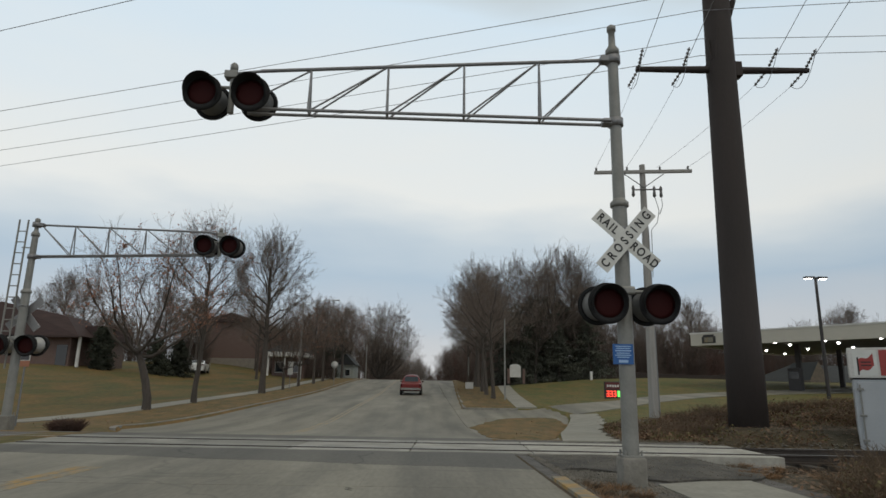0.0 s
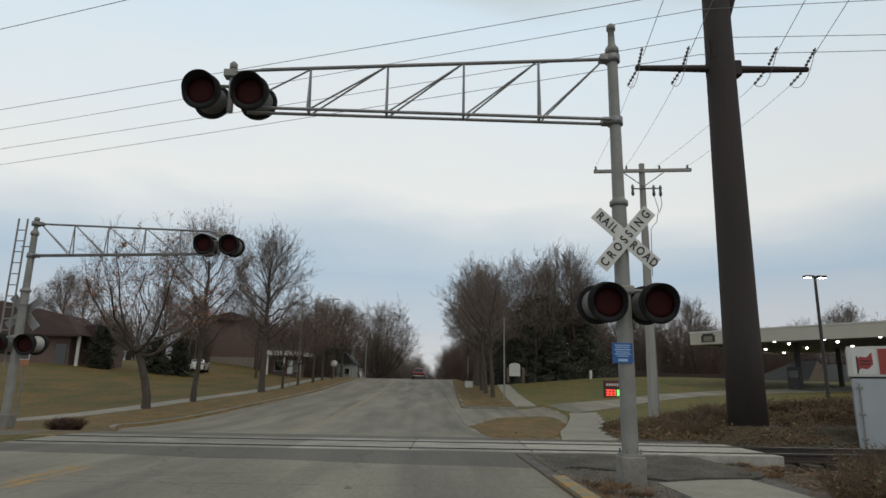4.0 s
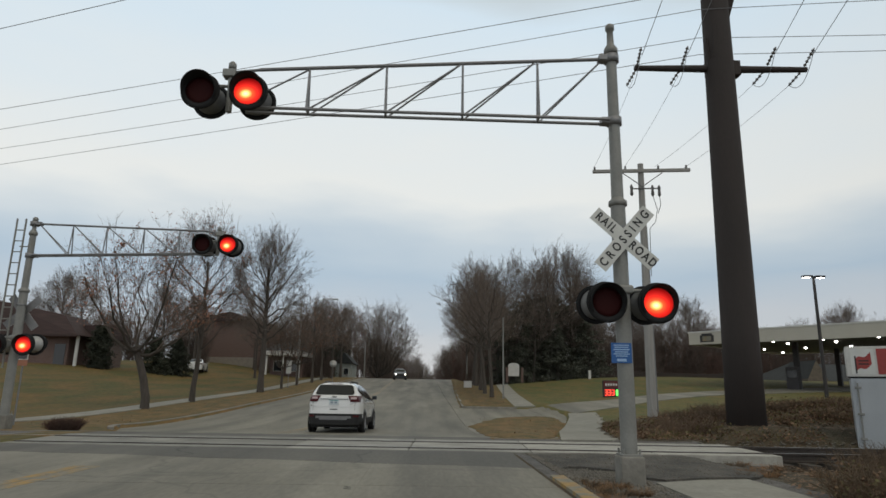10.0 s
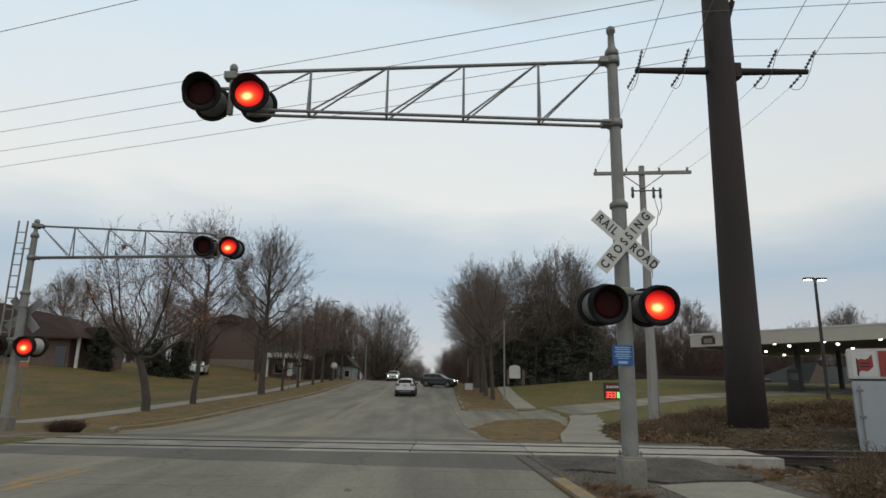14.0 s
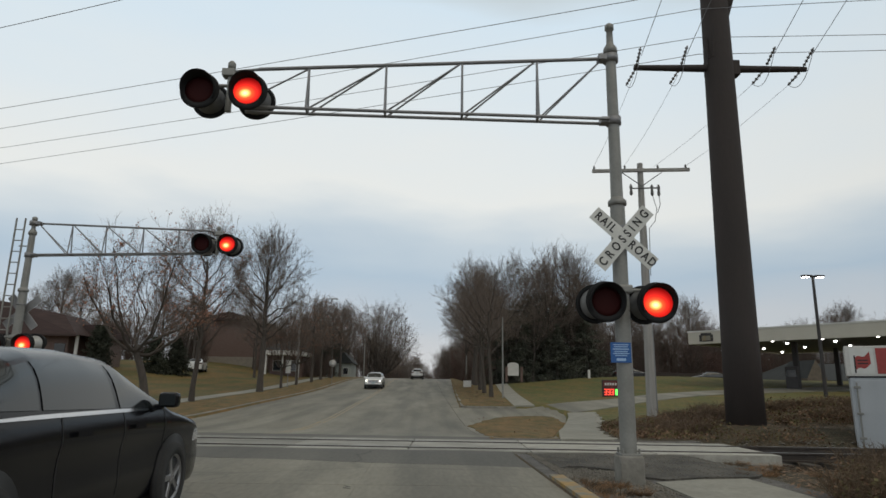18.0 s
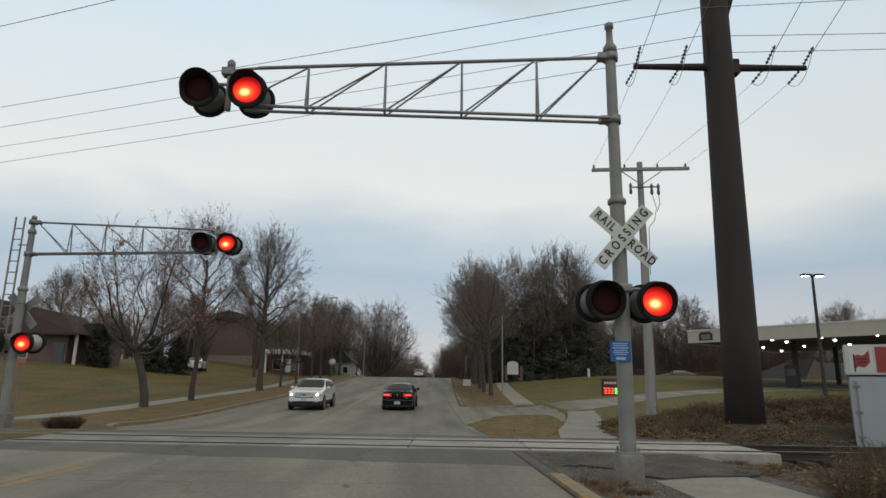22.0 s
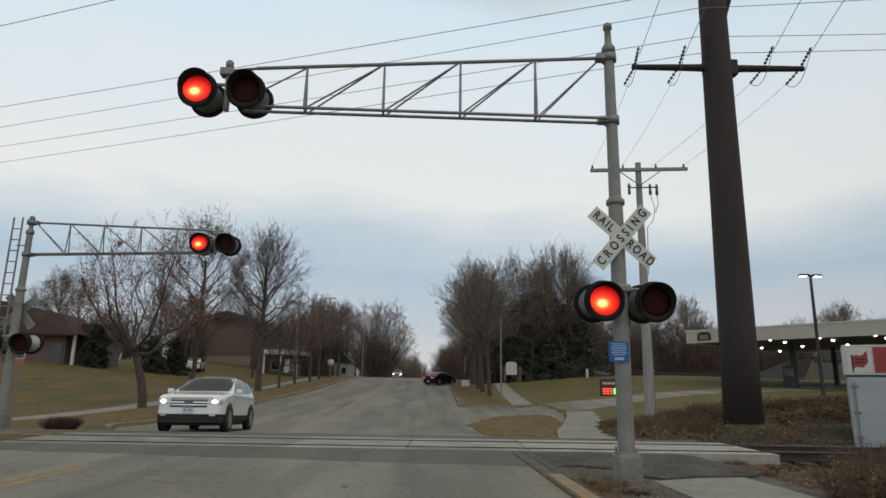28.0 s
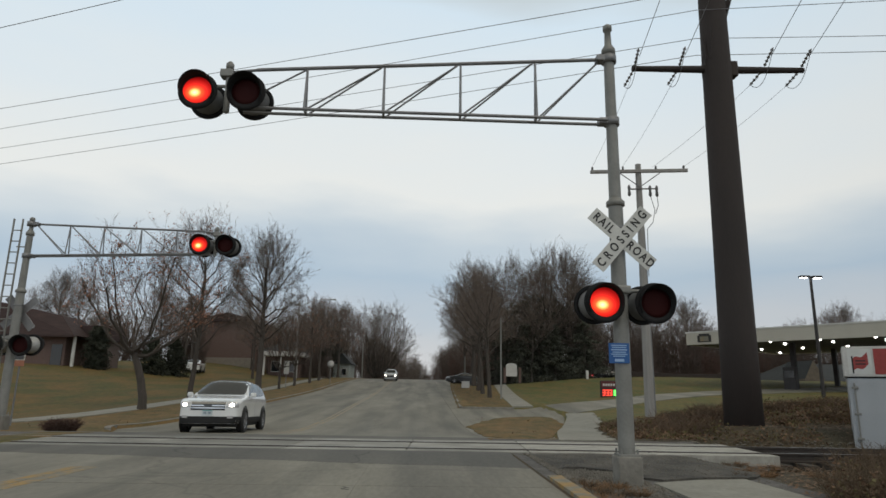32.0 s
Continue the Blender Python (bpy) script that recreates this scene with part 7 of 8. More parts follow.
            path_tube(bm, [(0.0, y - 0.03, a0 + 0.03), (0.18, y - 0.03, a0 + 0.05), (0.36, y - 0.02, a0 + 0.04)], 0.009, 5)
            part("wiper", bm, M_CLADDING, c)
    for a in tails or ():
        for side in (1, -1):
            x0, x1 = sorted((side * a[0], side * a[1]))
            V, F = s.end_patch(x0, x1, a[2], a[3], -1, 0.030, 24, 5, 0.0 if lit else 0.09)
            t = mesh_part("tail_lamp", V, F, M_TAILOFF, c, smooth=False)
            if len(a) > 4:
                xa, xb = sorted((side * a[4], side * a[5]))
                V, F = s.end_patch(xa, xb, a[6], a[7], -1, 0.036, 4, 2)
                mesh_part("clear_insert", V, F, M_TAILPALE if lit else M_CLEARRED, t)
            if lit:
                n = 4
                for k in range(n):
                    for z0, z1 in ((a[2] + 0.02, a[6] - 0.012), (a[7] + 0.012, a[3] - 0.02)):
                        xa = a[0] + 0.025 + (a[1] - a[0] - 0.06) * k / n
                        xb = a[0] + 0.025 + (a[1] - a[0] - 0.06) * (k + 0.86) / n
                        xa, xb = sorted((side * xa, side * xb))
                        V, F = s.end_patch(xa, xb, z0, z1, -1, 0.036, 3, 2)
                        mesh_part("lit_cell", V, F, M_TAILON, t)
    for a in heads or ():
        for side in (1, -1):
            x0, x1 = sorted((side * a[0], side * a[1]))
            V, F = s.end_patch(x0, x1, a[2], a[3], 1, 0.012, 16, 4)
            hl = mesh_part("head_lamp", V, F, M_CLEAR, c)
            if headlit:
                g = 0.065 if key == "edge" else 0.10
                V, F = s.disc_patch(side * (a[0] + a[1]) / 2, (a[2] + a[3]) / 2, g * 1.15, g * 0.8, 1, 0.02)
                mesh_part("lit_bulb", V, F, M_HEADON, hl, "glowing headlamp bulb")
    for nm, x0, x1, z0, z1, sign, m, off in bumper or ():
        V, F = s.end_patch(x0, x1, z0, z1, sign, off, 34 if x1 - x0 > 1.2 else 8)
        mesh_part(nm, V, F, m, c)
    if plate:
        z, sign = plate
        y = s.end(0, z, sign)
        bm = B()
        box(bm, -0.155, 0.155, min(y, y + sign * 0.03), max(y, y + sign * 0.03), z - 0.08, z + 0.08, 0.004)
        p = part("number_plate", bm, M_PLATE, c, "pale number plate")
        bm = B()
        y0, y1 = sorted((y + sign * 0.031, y + sign * 0.034))
        box(bm, -0.145, 0.145, y0, y1, z + 0.048, z + 0.072)
        part("plate_band", bm, M_PLATEBAND, p, "teal band")
        for xa, xb in ((-0.11, -0.02), (0.02, 0.11)):
            bm = B()
            box(bm, xa, xb, y0, y1, z - 0.035, z + 0.025)
            part("plate_bar", bm, M_PLATEBAR, p)
    wheels = []
    tyre, rim, disc = wheel_meshes(r)
    for sx in (1, -1):
        for ya in (axle, -axle):
            # black arch lip as a full disc, its dark middle standing for the well's shade
            bm = B()
            xx = s.half(ya, r + 0.05) + 0.004
            lathe(bm, [(0.0, xx - 0.03), (r + 0.055, xx - 0.03), (r + 0.06, xx + 0.008), (0.0, xx + 0.008)], seg=28, m=Matrix.Translation((0, ya, r + 0.015)) @ Matrix.Rotation(radians(90 * sx), 4, "Y"))
            part("wheel_arch", bm, M_CLADDING, c)
            w = new("wheel")
            w.parent = c
            w.location = (sx * (s.W / 2 - 0.075), ya, r)
            for me in (tyre, rim, disc):
                o = new(me.name, me)
                o.parent = w
            wheels.append(w)
    CARS[key] = (c, wheels, r)
    return c


# compact white crossover, seen from behind
SH1 = Shell(4.52, 1.78, [(-2.26, 0.84), (-2.255, 1.05), (-2.24, 1.12), (-2.20, 1.175), (-2.14, 1.215), (-1.93, 1.51), (-1.86, 1.55), (-1.75, 1.575), (-1.2, 1.615), (-0.5, 1.625), (-0.1, 1.605), (0.22, 1.54), (0.95, 1.14), (1.10, 1.095), (1.9, 0.99), (2.12, 0.88), (2.26, 0.66)], 1.05, 0.27, plan=0.15, nose=0.60, lean=0.32, n=5.0, axle=1.345)
SUV_LINES = ([(-1.97, 1.31), (-1.65, 1.19), (-0.6, 1.10), (1.0, 1.03)], [(-1.97, 1.34), (-1.75, 1.43), (-1.2, 1.50), (-0.5, 1.525), (0.0, 1.50), (0.22, 1.435), (0.82, 1.09), (0.95, 1.03)])
SUV_SIDE = [(-1.93, -1.20, 0.0, 0.08, *SUV_LINES), (-1.14, -0.28, 0.08, 0.02, *SUV_LINES), (-0.22, 0.84, 0.02, 0.0, *SUV_LINES)]
car("suv", "white_crossover", "white crossover car with red tail lamps and black cladding", "car", SH1, M_PWHITE, 1.345, 0.345,
    SUV_SIDE, [("rear_window", 1.185, 1.50, 0.64, 0.55), ("windscreen", 1.12, 1.55, 0.72, 0.58)],
    tails=[(0.44, 0.83, 0.97, 1.165, 0.53, 0.72, 1.055, 1.125)], heads=[(0.52, 0.86, 0.72, 0.86)], cladding=0.20, plate=(0.955, -1),
    # the lowest dark strip is added: it paints the underside's shade over white body
    bumper=[("rear_bumper", -0.87, 0.87, 0.335, 0.60, -1, M_CLADDING, 0.03), ("skid_plate", -0.56, 0.56, 0.46, 0.53, -1, M_SKID, 0.045), ("skid_plate", -0.44, 0.44, 0.415, 0.463, -1, M_SKID, 0.041), ("lower_diffuser", -0.88, 0.88, 0.268, 0.345, -1, M_TYRE, 0.016), ("garnish", -0.44, 0.44, 1.045, 1.068, -1, M_SKID, 0.02), ("bumper_step", -0.86, 0.86, 0.605, 0.70, -1, M_PWHITE, 0.032), ("tailgate_seam", 0.665, 0.672, 0.70, 0.965, -1, M_SKID, 0.006), ("tailgate_seam", -0.672, -0.665, 0.70, 0.965, -1, M_SKID, 0.006),
            ("bumper_reflector", 0.62, 0.80, 0.50, 0.56, -1, M_TAILOFF, 0.042), ("bumper_reflector", -0.80, -0.62, 0.50, 0.56, -1, M_TAILOFF, 0.042), ("grille", -0.48, 0.48, 0.55, 0.8, 1, M_CLADDING, 0.01), ("front_bumper", -0.86, 0.86, 0.28, 0.5, 1, M_CLADDING, 0.012),
            ("badge", -0.07, 0.07, 1.105, 1.14, -1, M_PDARK, 0.015), ("tow_slot", -0.12, 0.12, 0.725, 0.75, -1, M_CLADDING, 0.012), ("brake_lamp", -0.2, 0.2, 1.535, 1.555, -1, M_TAILOFF, 0.02), ("model_badge", 0.50, 0.60, 0.90, 0.915, -1, M_CHROME, 0.008), ("model_badge", -0.76, -0.70, 0.84, 0.86, -1, M_CHROME, 0.008), ("tailgate_crease", -0.64, 0.64, 0.815, 0.85, -1, M_PWHITE, 0.014)],
    extras={"seams": (-1.15, -0.25, 0.80), "handles": (-1.0, -0.1), "rail": (-1.7, 0.1), "mirror": M_PDARK, "wiper": 1})

# black saloon, seen from behind with its tail lamps lit
SH2 = Shell(4.83, 1.75, [(-2.415, 0.80), (-2.41, 0.93), (-2.39, 1.00), (-2.33, 1.035), (-1.78, 1.06), (-1.68, 1.09), (-1.0, 1.39), (-0.7, 1.435), (-0.1, 1.45), (0.4, 1.42), (1.2, 1.02), (1.32, 0.98), (2.0, 0.86), (2.25, 0.76), (2.415, 0.60)], 0.97, 0.22, plan=0.12, nose=0.55, lean=0.27, n=4.6, axle=1.365)
SALOON_LINES = ([(-1.5, 1.035), (1.1, 0.985)], [(-1.5, 1.045), (-1.08, 1.27), (-0.7, 1.345), (-0.1, 1.365), (0.35, 1.335), (1.05, 0.995)])
SALOON_SIDE = [(-1.42, -0.86, 0.0, 0.06, *SALOON_LINES), (-0.82, 0.16, 0.06, 0.0, *SALOON_LINES), (0.24, 1.05, 0.0, 0.0, *SALOON_LINES)]
SALOON_SCREENS = [("rear_window", 1.10, 1.395, 0.68, 0.56), ("windscreen", 1.03, 1.39, 0.69, 0.56)]
car("sedan", "black_saloon", "glossy black saloon car with lit red tail lamps", "car", SH2, M_PBLACK, 1.365, 0.33,
    SALOON_SIDE, SALOON_SCREENS,
    tails=[(0.30, 0.835, 0.745, 0.94, 0.42, 0.76, 0.825, 0.862)], heads=[(0.5, 0.86, 0.62, 0.74)], plate=(0.43, -1), lit=True,
    bumper=[("bumper_line", -0.86, 0.86, 0.555, 0.568, -1, M_CHROME, 0.012), ("boot_seam", -0.80, 0.80, 0.60, 0.608, -1, M_CLADDING, 0.008), ("lower_valance", -0.84, 0.84, 0.22, 0.31, -1, M_CLADDING, 0.012), ("emblem", -0.018, 0.018, 0.80, 0.91, -1, M_CHROME, 0.02), ("grille", -0.45, 0.45, 0.42, 0.66, 1, M_CHROME, 0.01),
            ("badge", 0.40, 0.60, 0.675, 0.70, -1, M_CHROME, 0.012), ("badge", -0.62, -0.44, 0.675, 0.69, -1, M_CHROME, 0.012), ("brake_lamp", -0.14, 0.14, 1.068, 1.085, -1, M_TAILOFF, 0.01)],
    extras={"seams": (-0.63, 0.28, 1.1), "handles": (-0.48, 0.42), "chrome": (-1.45, 1.0)})

# white five-door, coming towards the crossing with its headlamps on
SH3 = Shell(4.50, 1.84, [(-2.25, 1.02), (-2.2, 1.12), (-1.8, 1.50), (-1.65, 1.56), (-1.0, 1.62), (-0.4, 1.635), (-0.05, 1.61), (0.2, 1.55), (0.95, 1.15), (1.08, 1.115), (1.88, 1.02), (2.12, 0.94), (2.22, 0.84), (2.25, 0.72)], 1.06, 0.28, plan=0.13, nose=0.5, lean=0.27, n=6.0, axle=1.41)
EDGE_LINES = ([(-1.85, 1.22), (-1.2, 1.13), (1.0, 1.07)], [(-1.85, 1.28), (-1.5, 1.46), (-0.9, 1.525), (-0.3, 1.54), (0.1, 1.50), (0.88, 1.10)])
EDGE_SIDE = [(-1.78, -1.16, 0.0, 0.08, *EDGE_LINES), (-1.1, -0.12, 0.08, 0.0, *EDGE_LINES), (-0.06, 0.88, 0.0, 0.0, *EDGE_LINES)]
EDGE_SCREENS = [("rear_window", 1.16, 1.50, 0.70, 0.58), ("windscreen", 1.15, 1.56, 0.78, 0.66)]
car("edge", "white_sport_utility_car", "white sport utility car with lit headlamps and chrome grille", "car", SH3, M_PWHITE, 1.41, 0.37,
    EDGE_SIDE, EDGE_SCREENS + [("sunroof", -1.2, 0.05, 0.965)],
    tails=[(0.6, 0.9, 0.9, 1.1)], heads=[(0.52, 0.86, 0.75, 0.905)], headlit=True, plate=(0.60, 1),
    bumper=[("grille", -0.50, 0.50, 0.67, 0.91, 1, M_CLADDING, 0.008), ("grille_bar", -0.50, 0.50, 0.855, 0.90, 1, M_CHROME, 0.022), ("grille_bar", -0.50, 0.50, 0.785, 0.825, 1, M_CHROME, 0.022), ("grille_bar", -0.50, 0.50, 0.715, 0.752, 1, M_CHROME, 0.022),
            ("badge", -0.11, 0.11, 0.76, 0.85, 1, M_PDARK, 0.03), ("front_bumper", -0.90, 0.90, 0.285, 0.49, 1, M_CLADDING, 0.02), ("fog_lamp", 0.58, 0.74, 0.44, 0.51, 1, M_CLEAR, 0.03), ("fog_lamp", -0.74, -0.58, 0.44, 0.51, 1, M_CLEAR, 0.03), ("bonnet_seam", -0.62, 0.62, 0.935, 0.943, 1, M_CLADDING, 0.006)],
    cladding=0.18, extras={"seams": (-1.12, -0.09, 0.9), "handles": (-0.95, 0.05), "mirror": M_PWHITE})

# red pickup driving away
SH4 = Shell(5.3, 1.95, [(-2.65, 0.98), (-2.6, 1.06), (-0.95, 1.07), (-0.90, 1.12), (-0.72, 1.72), (-0.5, 1.80), (0.3, 1.80), (0.6, 1.72), (1.2, 1.14), (1.4, 1.10), (2.3, 1.02), (2.5, 0.92), (2.65, 0.75)], 1.05, 0.44, plan=0.08, nose=0.3, lean=0.26, axle=1.65)
CAB_LINES = ([(-0.9, 1.14), (1.2, 1.14)], [(-0.8, 1.35), (-0.62, 1.62), (0.3, 1.68), (0.6, 1.60), (1.13, 1.15)])
car("pickup", "red_pickup", "red pickup truck with chrome rear bumper", "pickup truck", SH4, M_PRED, 1.65, 0.38,
    [(-0.75, 0.1, 0.1, 0.0, *CAB_LINES), (0.16, 1.12, 0.0, 0.0, *CAB_LINES)],
    [("rear_window", 1.16, 1.62, 0.66, 0.60), ("windscreen", 1.18, 1.70, 0.74, 0.62)],
    tails=[(0.76, 0.95, 0.75, 1.02)], heads=[(0.6, 0.92, 0.75, 0.95)], plate=(0.58, -1),
    bumper=[("rear_bumper", -0.92, 0.92, 0.48, 0.66, -1, M_CHROME, 0.05), ("tailgate_seam", -0.72, 0.72, 0.70, 0.71, -1, M_CLADDING, 0.012)],
    extras={"seams": (-0.85, 0.13, 1.15)})

# dark car that turns off at the side street, and others far up the road
car("dark", "dark_suv", "dark grey sport utility car with lit headlamps", "car", SH3, M_PDARK, 1.41, 0.37, EDGE_SIDE, EDGE_SCREENS, tails=[(0.6, 0.9, 0.9, 1.1)], heads=[(0.52, 0.86, 0.75, 0.905)], headlit=True, bumper=[("grille", -0.5, 0.5, 0.66, 0.9, 1, M_CLADDING, 0.01)])
car("far", "silver_car", "silver car with lit headlamps coming over the crest", "car", SH1, M_PSILVER, 1.345, 0.345, SUV_SIDE, [("rear_window", 1.165, 1.505, 0.66, 0.56), ("windscreen", 1.12, 1.55, 0.72, 0.58)],
    tails=[(0.5, 0.9, 0.98, 1.18)], heads=[(0.52, 0.88, 0.72, 0.86)], headlit=True, bumper=[("grille", -0.48, 0.48, 0.55, 0.8, 1, M_CLADDING, 0.01)])
car("side", "dark_saloon", "dark saloon car on the side street", "car", SH2, M_PDARK, 1.365, 0.33, SALOON_SIDE, SALOON_SCREENS, tails=[(0.36, 0.86, 0.80, 0.93)], heads=[(0.5, 0.86, 0.62, 0.74)])
parked = car("parked", "parked_car", "white car parked on the rise by the lawn", "car", SH2, M_PWHITE, 1.365, 0.33, SALOON_SIDE, SALOON_SCREENS, tails=[(0.36, 0.86, 0.80, 0.93)], heads=[(0.5, 0.86, 0.62, 0.74)])
parked.matrix_world = pose(-26.7, 76, float(land(-26.7, 76)), 0, 0, 10)


# small bird that darts past the tall pole
M_FEATHER = mat("dark_grey_feathers", (0.035, 0.037, 0.042), (0.06, 0.062, 0.066), 12, 50, 0.8, bump=0.1)
bird = thing("bird", pose(150, 90, 20), "small dark grey bird in low flight", "bird")
bm = B()
lathe(bm, [(0.004, -0.21), (0.02, -0.185), (0.034, -0.16), (0.036, -0.13), (0.052, -0.06), (0.055, 0.0), (0.042, 0.08), (0.018, 0.14), (0.008, 0.16)], "y", 12)
part("bird_body", bm, M_FEATHER, bird)
bm = B()
tv = [bm.verts.new(p) for p in ((-0.02, 0.12, 0.01), (0.02, 0.12, 0.01), (0.045, 0.28, 0.005), (-0.045, 0.28, 0.005))]
tv += [bm.verts.new((v.co.x, v.co.y, v.co.z - 0.012)) for v in tv]
for q in ((0, 1, 2, 3), (7, 6, 5, 4), (0, 4, 5, 1), (1, 5, 6, 2), (2, 6, 7, 3), (3, 7, 4, 0)):
    bm.faces.new([tv[i] for i in q])
part("tail", bm, M_FEATHER, bird)
for side in (-1, 1):
    bm = B()
    tv = [bm.verts.new((side * a, b, c)) for a, b, c in ((0.03, -0.07, 0.03), (0.16, -0.09, 0.055), (0.27, 0.06, 0.03), (0.15, 0.03, 0.045), (0.03, 0.07, 0.025))]
    tv += [bm.verts.new((v.co.x, v.co.y, v.co.z - 0.012)) for v in tv]
    for q in ((0, 1, 3, 4), (1, 2, 3), (9, 8, 6, 5), (8, 7, 6)):
        bm.faces.new([tv[i] for i in q])
    for i in range(5):
        bm.faces.new((tv[i], tv[(i + 1) % 5], tv[(i + 1) % 5 + 5], tv[i + 5]))
    bmesh.ops.recalc_face_normals(bm, faces=bm.faces)
    part("wing", bm, M_FEATHER, bird)


# ---- what moves ----
def flash_rows(phase, rest):
    """The lens insert turns its lit side out while its lamp is on."""
    rows, turn, k = [(0.0, 0)], 0, -2
    while True:
        a = 6.355 + 0.982 * k
        on, off = (a, a + 0.305) if phase == 0 else (a + 0.305, a + 0.982)
        k += 1
        if on > 32.4:
            break
        for t in (on, off):
            f = round(t * FPS - 1.5)
            past = f % FPS
            if past > FPS - 3:
                f += FPS - past - (3 if past == FPS - 2 else 0)
            for j in range(4):
                rows.append(((f + j) / FPS, turn + 60 * j))
            turn += 180
    rows.append((33.5, turn))
    return [(t, rest @ pose(0, 0, 0, 0, 0, a)) for t, a in rows]


def glide(ts, vs, t):
    """Smooth monotone-ish interpolation through the keys."""
    ts, vs = np.array(ts, float), np.array(vs, float)
    h = np.diff(ts)
    d = np.diff(vs) / h
    m = np.zeros(len(vs))
    m[0], m[-1] = d[0], d[-1]
    for i in range(1, len(vs) - 1):
        m[i] = 0 if d[i - 1] * d[i] <= 0 else 2 * d[i - 1] * d[i] / (d[i - 1] + d[i])
    i = int(np.clip(np.searchsorted(ts, t) - 1, 0, len(h) - 1))
    u = min(1.0, max(0.0, (t - ts[i]) / h[i]))
    return (vs[i] * (2 * u ** 3 - 3 * u ** 2 + 1) + h[i] * m[i] * (u ** 3 - 2 * u ** 2 + u) + vs[i + 1] * (-2 * u ** 3 + 3 * u ** 2) + h[i] * m[i + 1] * (u ** 3 - u ** 2))


def floor_z(x, y):
    return float(rise(y)) if x < 2.0 else float(rise(y) + (land(x, y) + 0.03 - rise(y)) * sm((x - 2.0) / 3))


def drive(key, rows, face=1, spin=True, back=False, bias=0.0):
    """rows of t, x, y: the car's middle on the ground. face: +1 drives up the road at rest, -1 comes down it."""
    c, wheels, r = CARS[key]
    ts = [a[0] for a in rows]
    X = lambda t: float(glide(ts, [a[1] for a in rows], t))
    Y = lambda t: float(glide(ts, [a[2] for a in rows], t))
    yaw0 = 0.0 if face > 0 else math.pi
    out, spun = [], []
    yaw, gone, last = yaw0, 0.0, (X(0), Y(0))
    n = int(32.4 * 30)
    for f in range(0, n + 1):
        t = f / 30
        x, y = X(t), Y(t)
        dx, dy = X(t + 0.1) - X(t - 0.1), Y(t + 0.1) - Y(t - 0.1)
        step = math.hypot(x - last[0], y - last[1])
        if math.hypot(dx, dy) > 0.06:
            want = math.atan2(-dx, dy)
            if back and t > 28.2:
                want = yaw
            while want - yaw > math.pi:
                want -= 2 * math.pi
            while want - yaw < -math.pi:
                want += 2 * math.pi
            yaw += max(-0.12, min(0.12, want - yaw))
        sgn = -1 if back and t > 28.2 else 1
        gone += step * sgn
        last = (x, y)
        fx, fy = -math.sin(yaw), math.cos(yaw)
        zf, zr = floor_z(x + fx * 1.35, y + fy * 1.35), floor_z(x - fx * 1.35, y - fy * 1.35)
        if f % 3 == 0 or f == n:
            out.append((t, pose(x, y, (zf + zr) / 2, math.degrees(math.atan2(zf - zr, 2.7)), 0, math.degrees(yaw) + bias)))
        if not spun or abs(gone - spun[-1][1]) > 0.02:
            spun.append((t, gone))
    walk(c, out)
    if spin:
        for w in wheels:
            base = Matrix.Translation(w.location)
            rows_w = [(0.0, base)] + [(t, base @ Matrix.Rotation(-g / r, 4, "X")) for t, g in spun if t > 0]
            if spun[-1][0] < 32:
                rows_w.append((33.0, base @ Matrix.Rotation(-spun[-1][1] / r, 4, "X")))
            walk(w, rows_w)


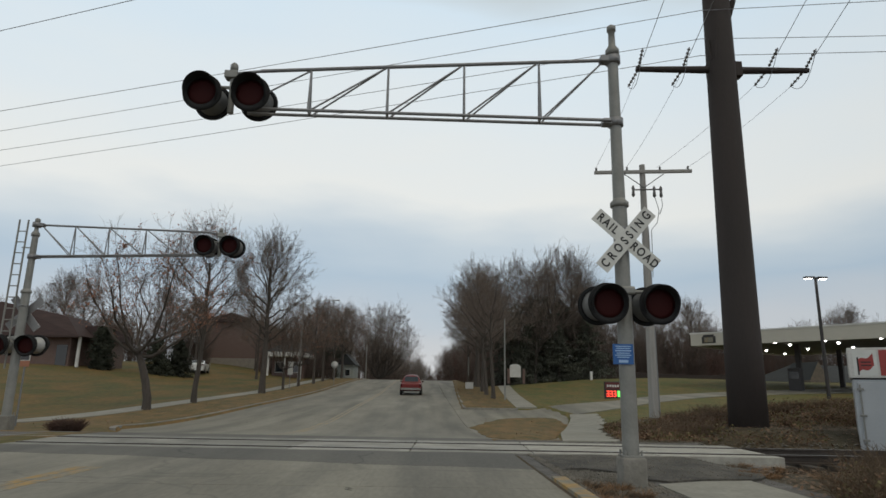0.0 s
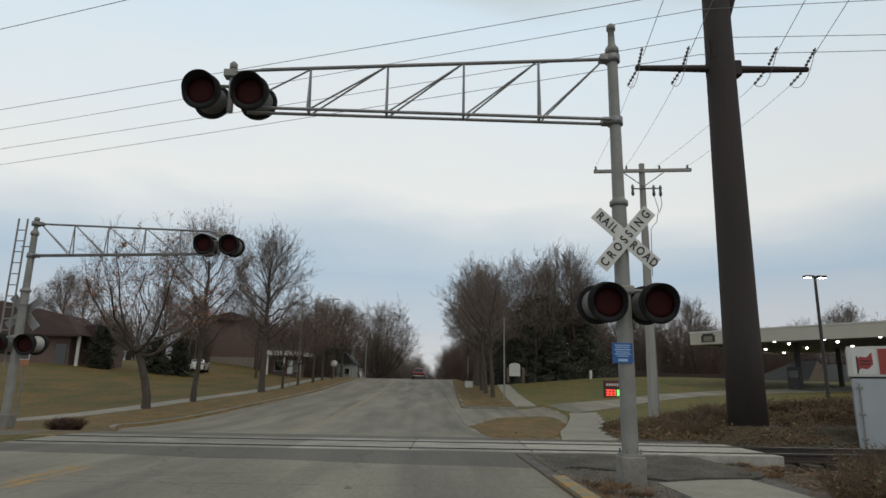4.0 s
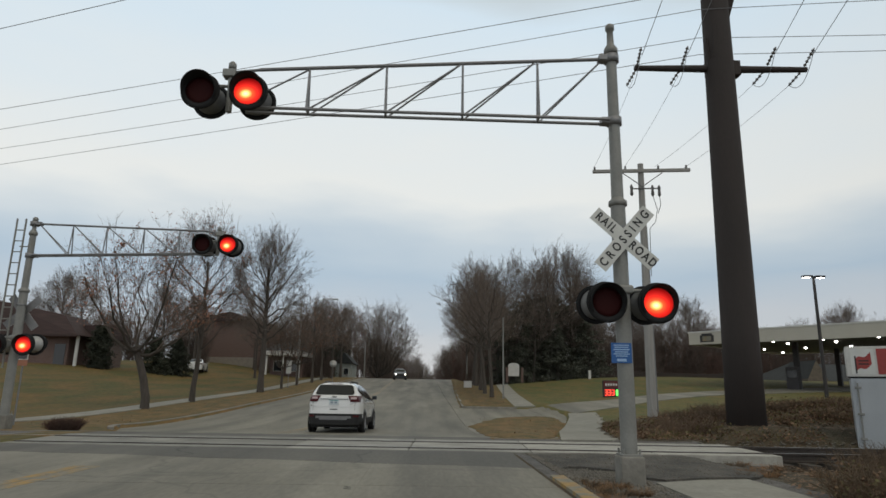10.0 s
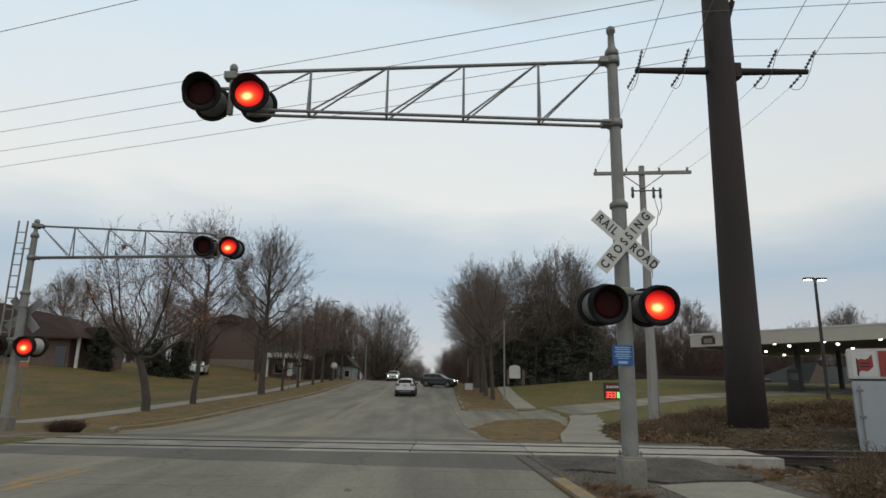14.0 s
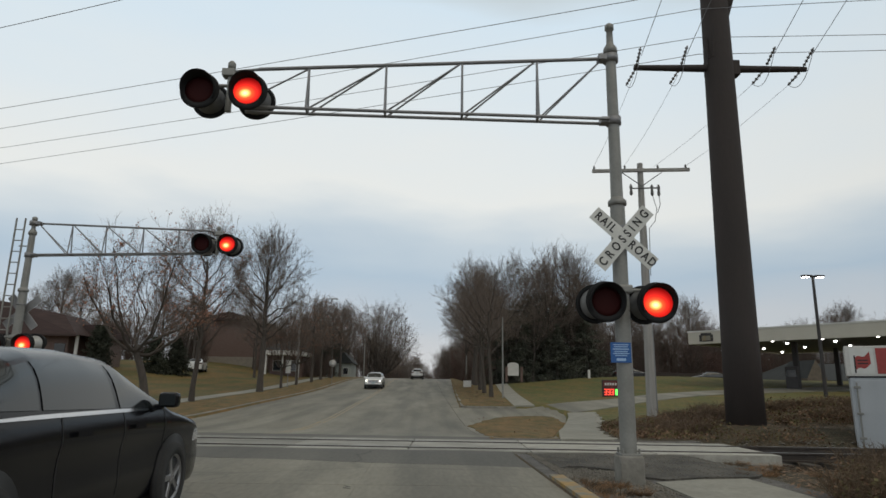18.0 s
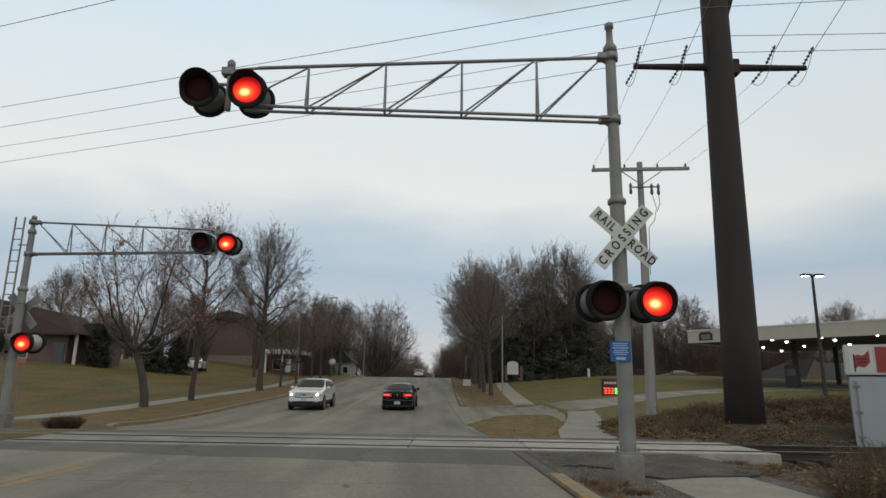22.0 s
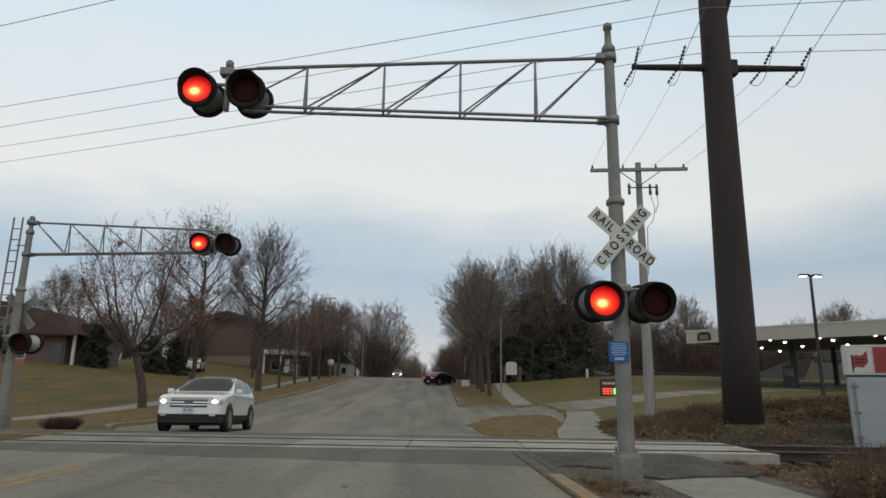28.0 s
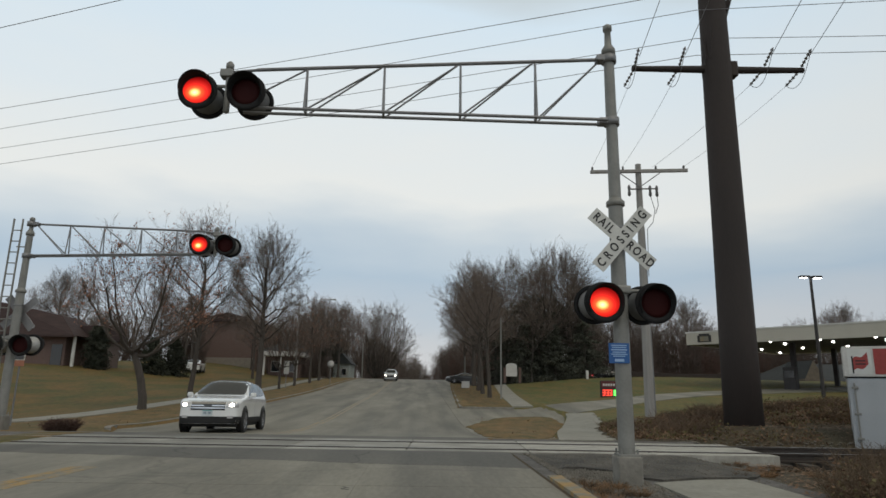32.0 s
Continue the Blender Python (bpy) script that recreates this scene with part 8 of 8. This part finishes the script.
def motions():
    for lens, phase in FLASH:
        walk(lens, flash_rows(phase, Matrix.Translation(lens.location)))
    drive("suv", [(0, -3.5, -62), (6.5, -3.5, -5), (7.5, -3.3, 3.8), (8.0, -3.27, 7.7), (8.5, -3.18, 11.7), (9.0, -3.08, 15.5), (9.5, -2.93, 19.2), (10, -2.8, 23.0), (10.5, -2.73, 27.3), (11, -2.58, 31.7), (11.5, -2.38, 36.0), (12, -2.2, 40.4), (12.5, -2.1, 45.3), (13, -2.0, 50.4), (14, -1.75, 60), (14.5, -1.62, 65), (15.5, -1.4, 76), (16.5, -1.2, 88), (17, -1.1, 92.5), (18, -0.98, 99), (19, -0.9, 105), (21, -0.9, 116), (24, -0.9, 134), (32.5, -0.9, 210)], bias=-0.5)
    drive("sedan", [(0, -3.5, -150), (17, -3.5, -5.5), (18, -3.25, 5.0), (18.5, -3.15, 9.6), (19, -3.03, 13.8), (19.5, -2.82, 18.2), (20, -2.72, 22.9), (20.5, -2.3, 26.7), (21, -1.95, 30.3), (21.5, -1.6, 34.0), (22, -1.3, 37.6), (22.5, -1.05, 41.3), (23, -0.82, 45.3), (23.5, -0.62, 49.4), (24, -0.42, 53.3), (24.5, -0.25, 57.2), (25, -0.1, 60.8), (25.5, 0.0, 64.3), (26.5, 0.25, 70.4), (27.2, 0.7, 73.9), (27.8, 1.7, 76.6), (28.4, 3.3, 78.4), (28.8, 4.7, 79.2), (29.2, 6.2, 79.6), (30, 10.5, 80), (32.5, 27, 80)], bias=2.0)
    drive("edge", [(0, -4.9, 200), (9, -4.9, 135), (12, -4.95, 116), (13, -5.0, 109), (14, -5.05, 101.5), (14.5, -5.1, 98), (15.5, -5.15, 91), (16.5, -5.2, 83.5), (17, -5.2, 78.5), (17.5, -5.2, 73.5), (18, -5.2, 68.5), (18.5, -5.25, 63.6), (19, -5.35, 58.9), (19.5, -5.45, 54.4), (20, -5.6, 50), (20.5, -5.75, 46.2), (21, -5.9, 42.8), (21.5, -6.05, 39.6), (22, -6.2, 36.6), (22.5, -6.3, 33.8), (23, -6.38, 31.0), (23.5, -6.4, 28.3), (24, -6.5, 26.4), (24.5, -6.55, 24.6), (25, -6.56, 23.1), (25.5, -6.54, 22.1), (26.3, -6.52, 20.7), (27.5, -6.5, 20.2), (28.2, -6.5, 20.2), (29, -6.5, 20.4), (30.5, -6.5, 21.2), (32.5, -6.48, 22.0)], -1, back=True, bias=0.0)
    walk(bird, [(0.0, pose(150.0, 90.0, 20.0, 0, 0, -92)),
                (29.6, pose(52.0, 26.0, 5.0, 0, 0, -92)),
                (30.7, pose(19.38, 19.5, 4.15, 0, 0, -92)),
                (30.8, pose(16.5, 19.5, 4.6, 0, 0, -92)),
                (30.9, pose(13.64, 19.5, 5.24, 0, 0, -92)),
                (31.0, pose(10.76, 19.5, 5.93, 0, 0, -92)),
                (31.0667, pose(10.16, 19.6, 6.09, 0, 0, -140)),
                (31.3, pose(12.4, 24.0, 7.23, 0, 0, -172)),
                (31.8, pose(20.67, 40.0, 11.33, 0, 0, -172)),
                (32.5, pose(34.11, 66.0, 18.03, 0, 0, -172))])
    drive("pickup", [(0, -1.35, 61.3), (1, -1.3, 70), (2, -1.2, 79.5), (3, -1.1, 90), (4, -1.1, 104), (6, -1.1, 140), (12, -1.1, 240), (18, -1.1, 305), (32.5, -1.1, 306)], spin=False)
    drive("dark", [(0, -4.6, 190), (6.5, -4.4, 127), (9, -4.0, 101), (10, -3.7, 97), (11.5, -3.4, 93), (12.3, -3.1, 89.5), (13, -2.2, 84.6), (13.5, -0.4, 81.6), (14, 1.7, 80.2), (14.5, 4.2, 79.7), (16, 13, 79.6), (20, 40, 79.6), (32.5, 140, 79.6)], -1, spin=False)
    drive("far", [(0, -4.8, 312), (20, -4.8, 205), (27.5, -4.7, 126), (30, -4.6, 106), (32.5, -4.5, 90)], -1, spin=False)
    drive("side", [(0, 62, 82.5), (19, 36, 82.5), (26, 28.5, 82.5), (27.6, 24, 82.5), (28.8, 17.5, 82.5), (29.6, 14.5, 82.5), (30.4, 10.5, 82.3), (31.2, 7, 82.1), (32.5, 4.5, 82.0)], 1, spin=False)


motions()
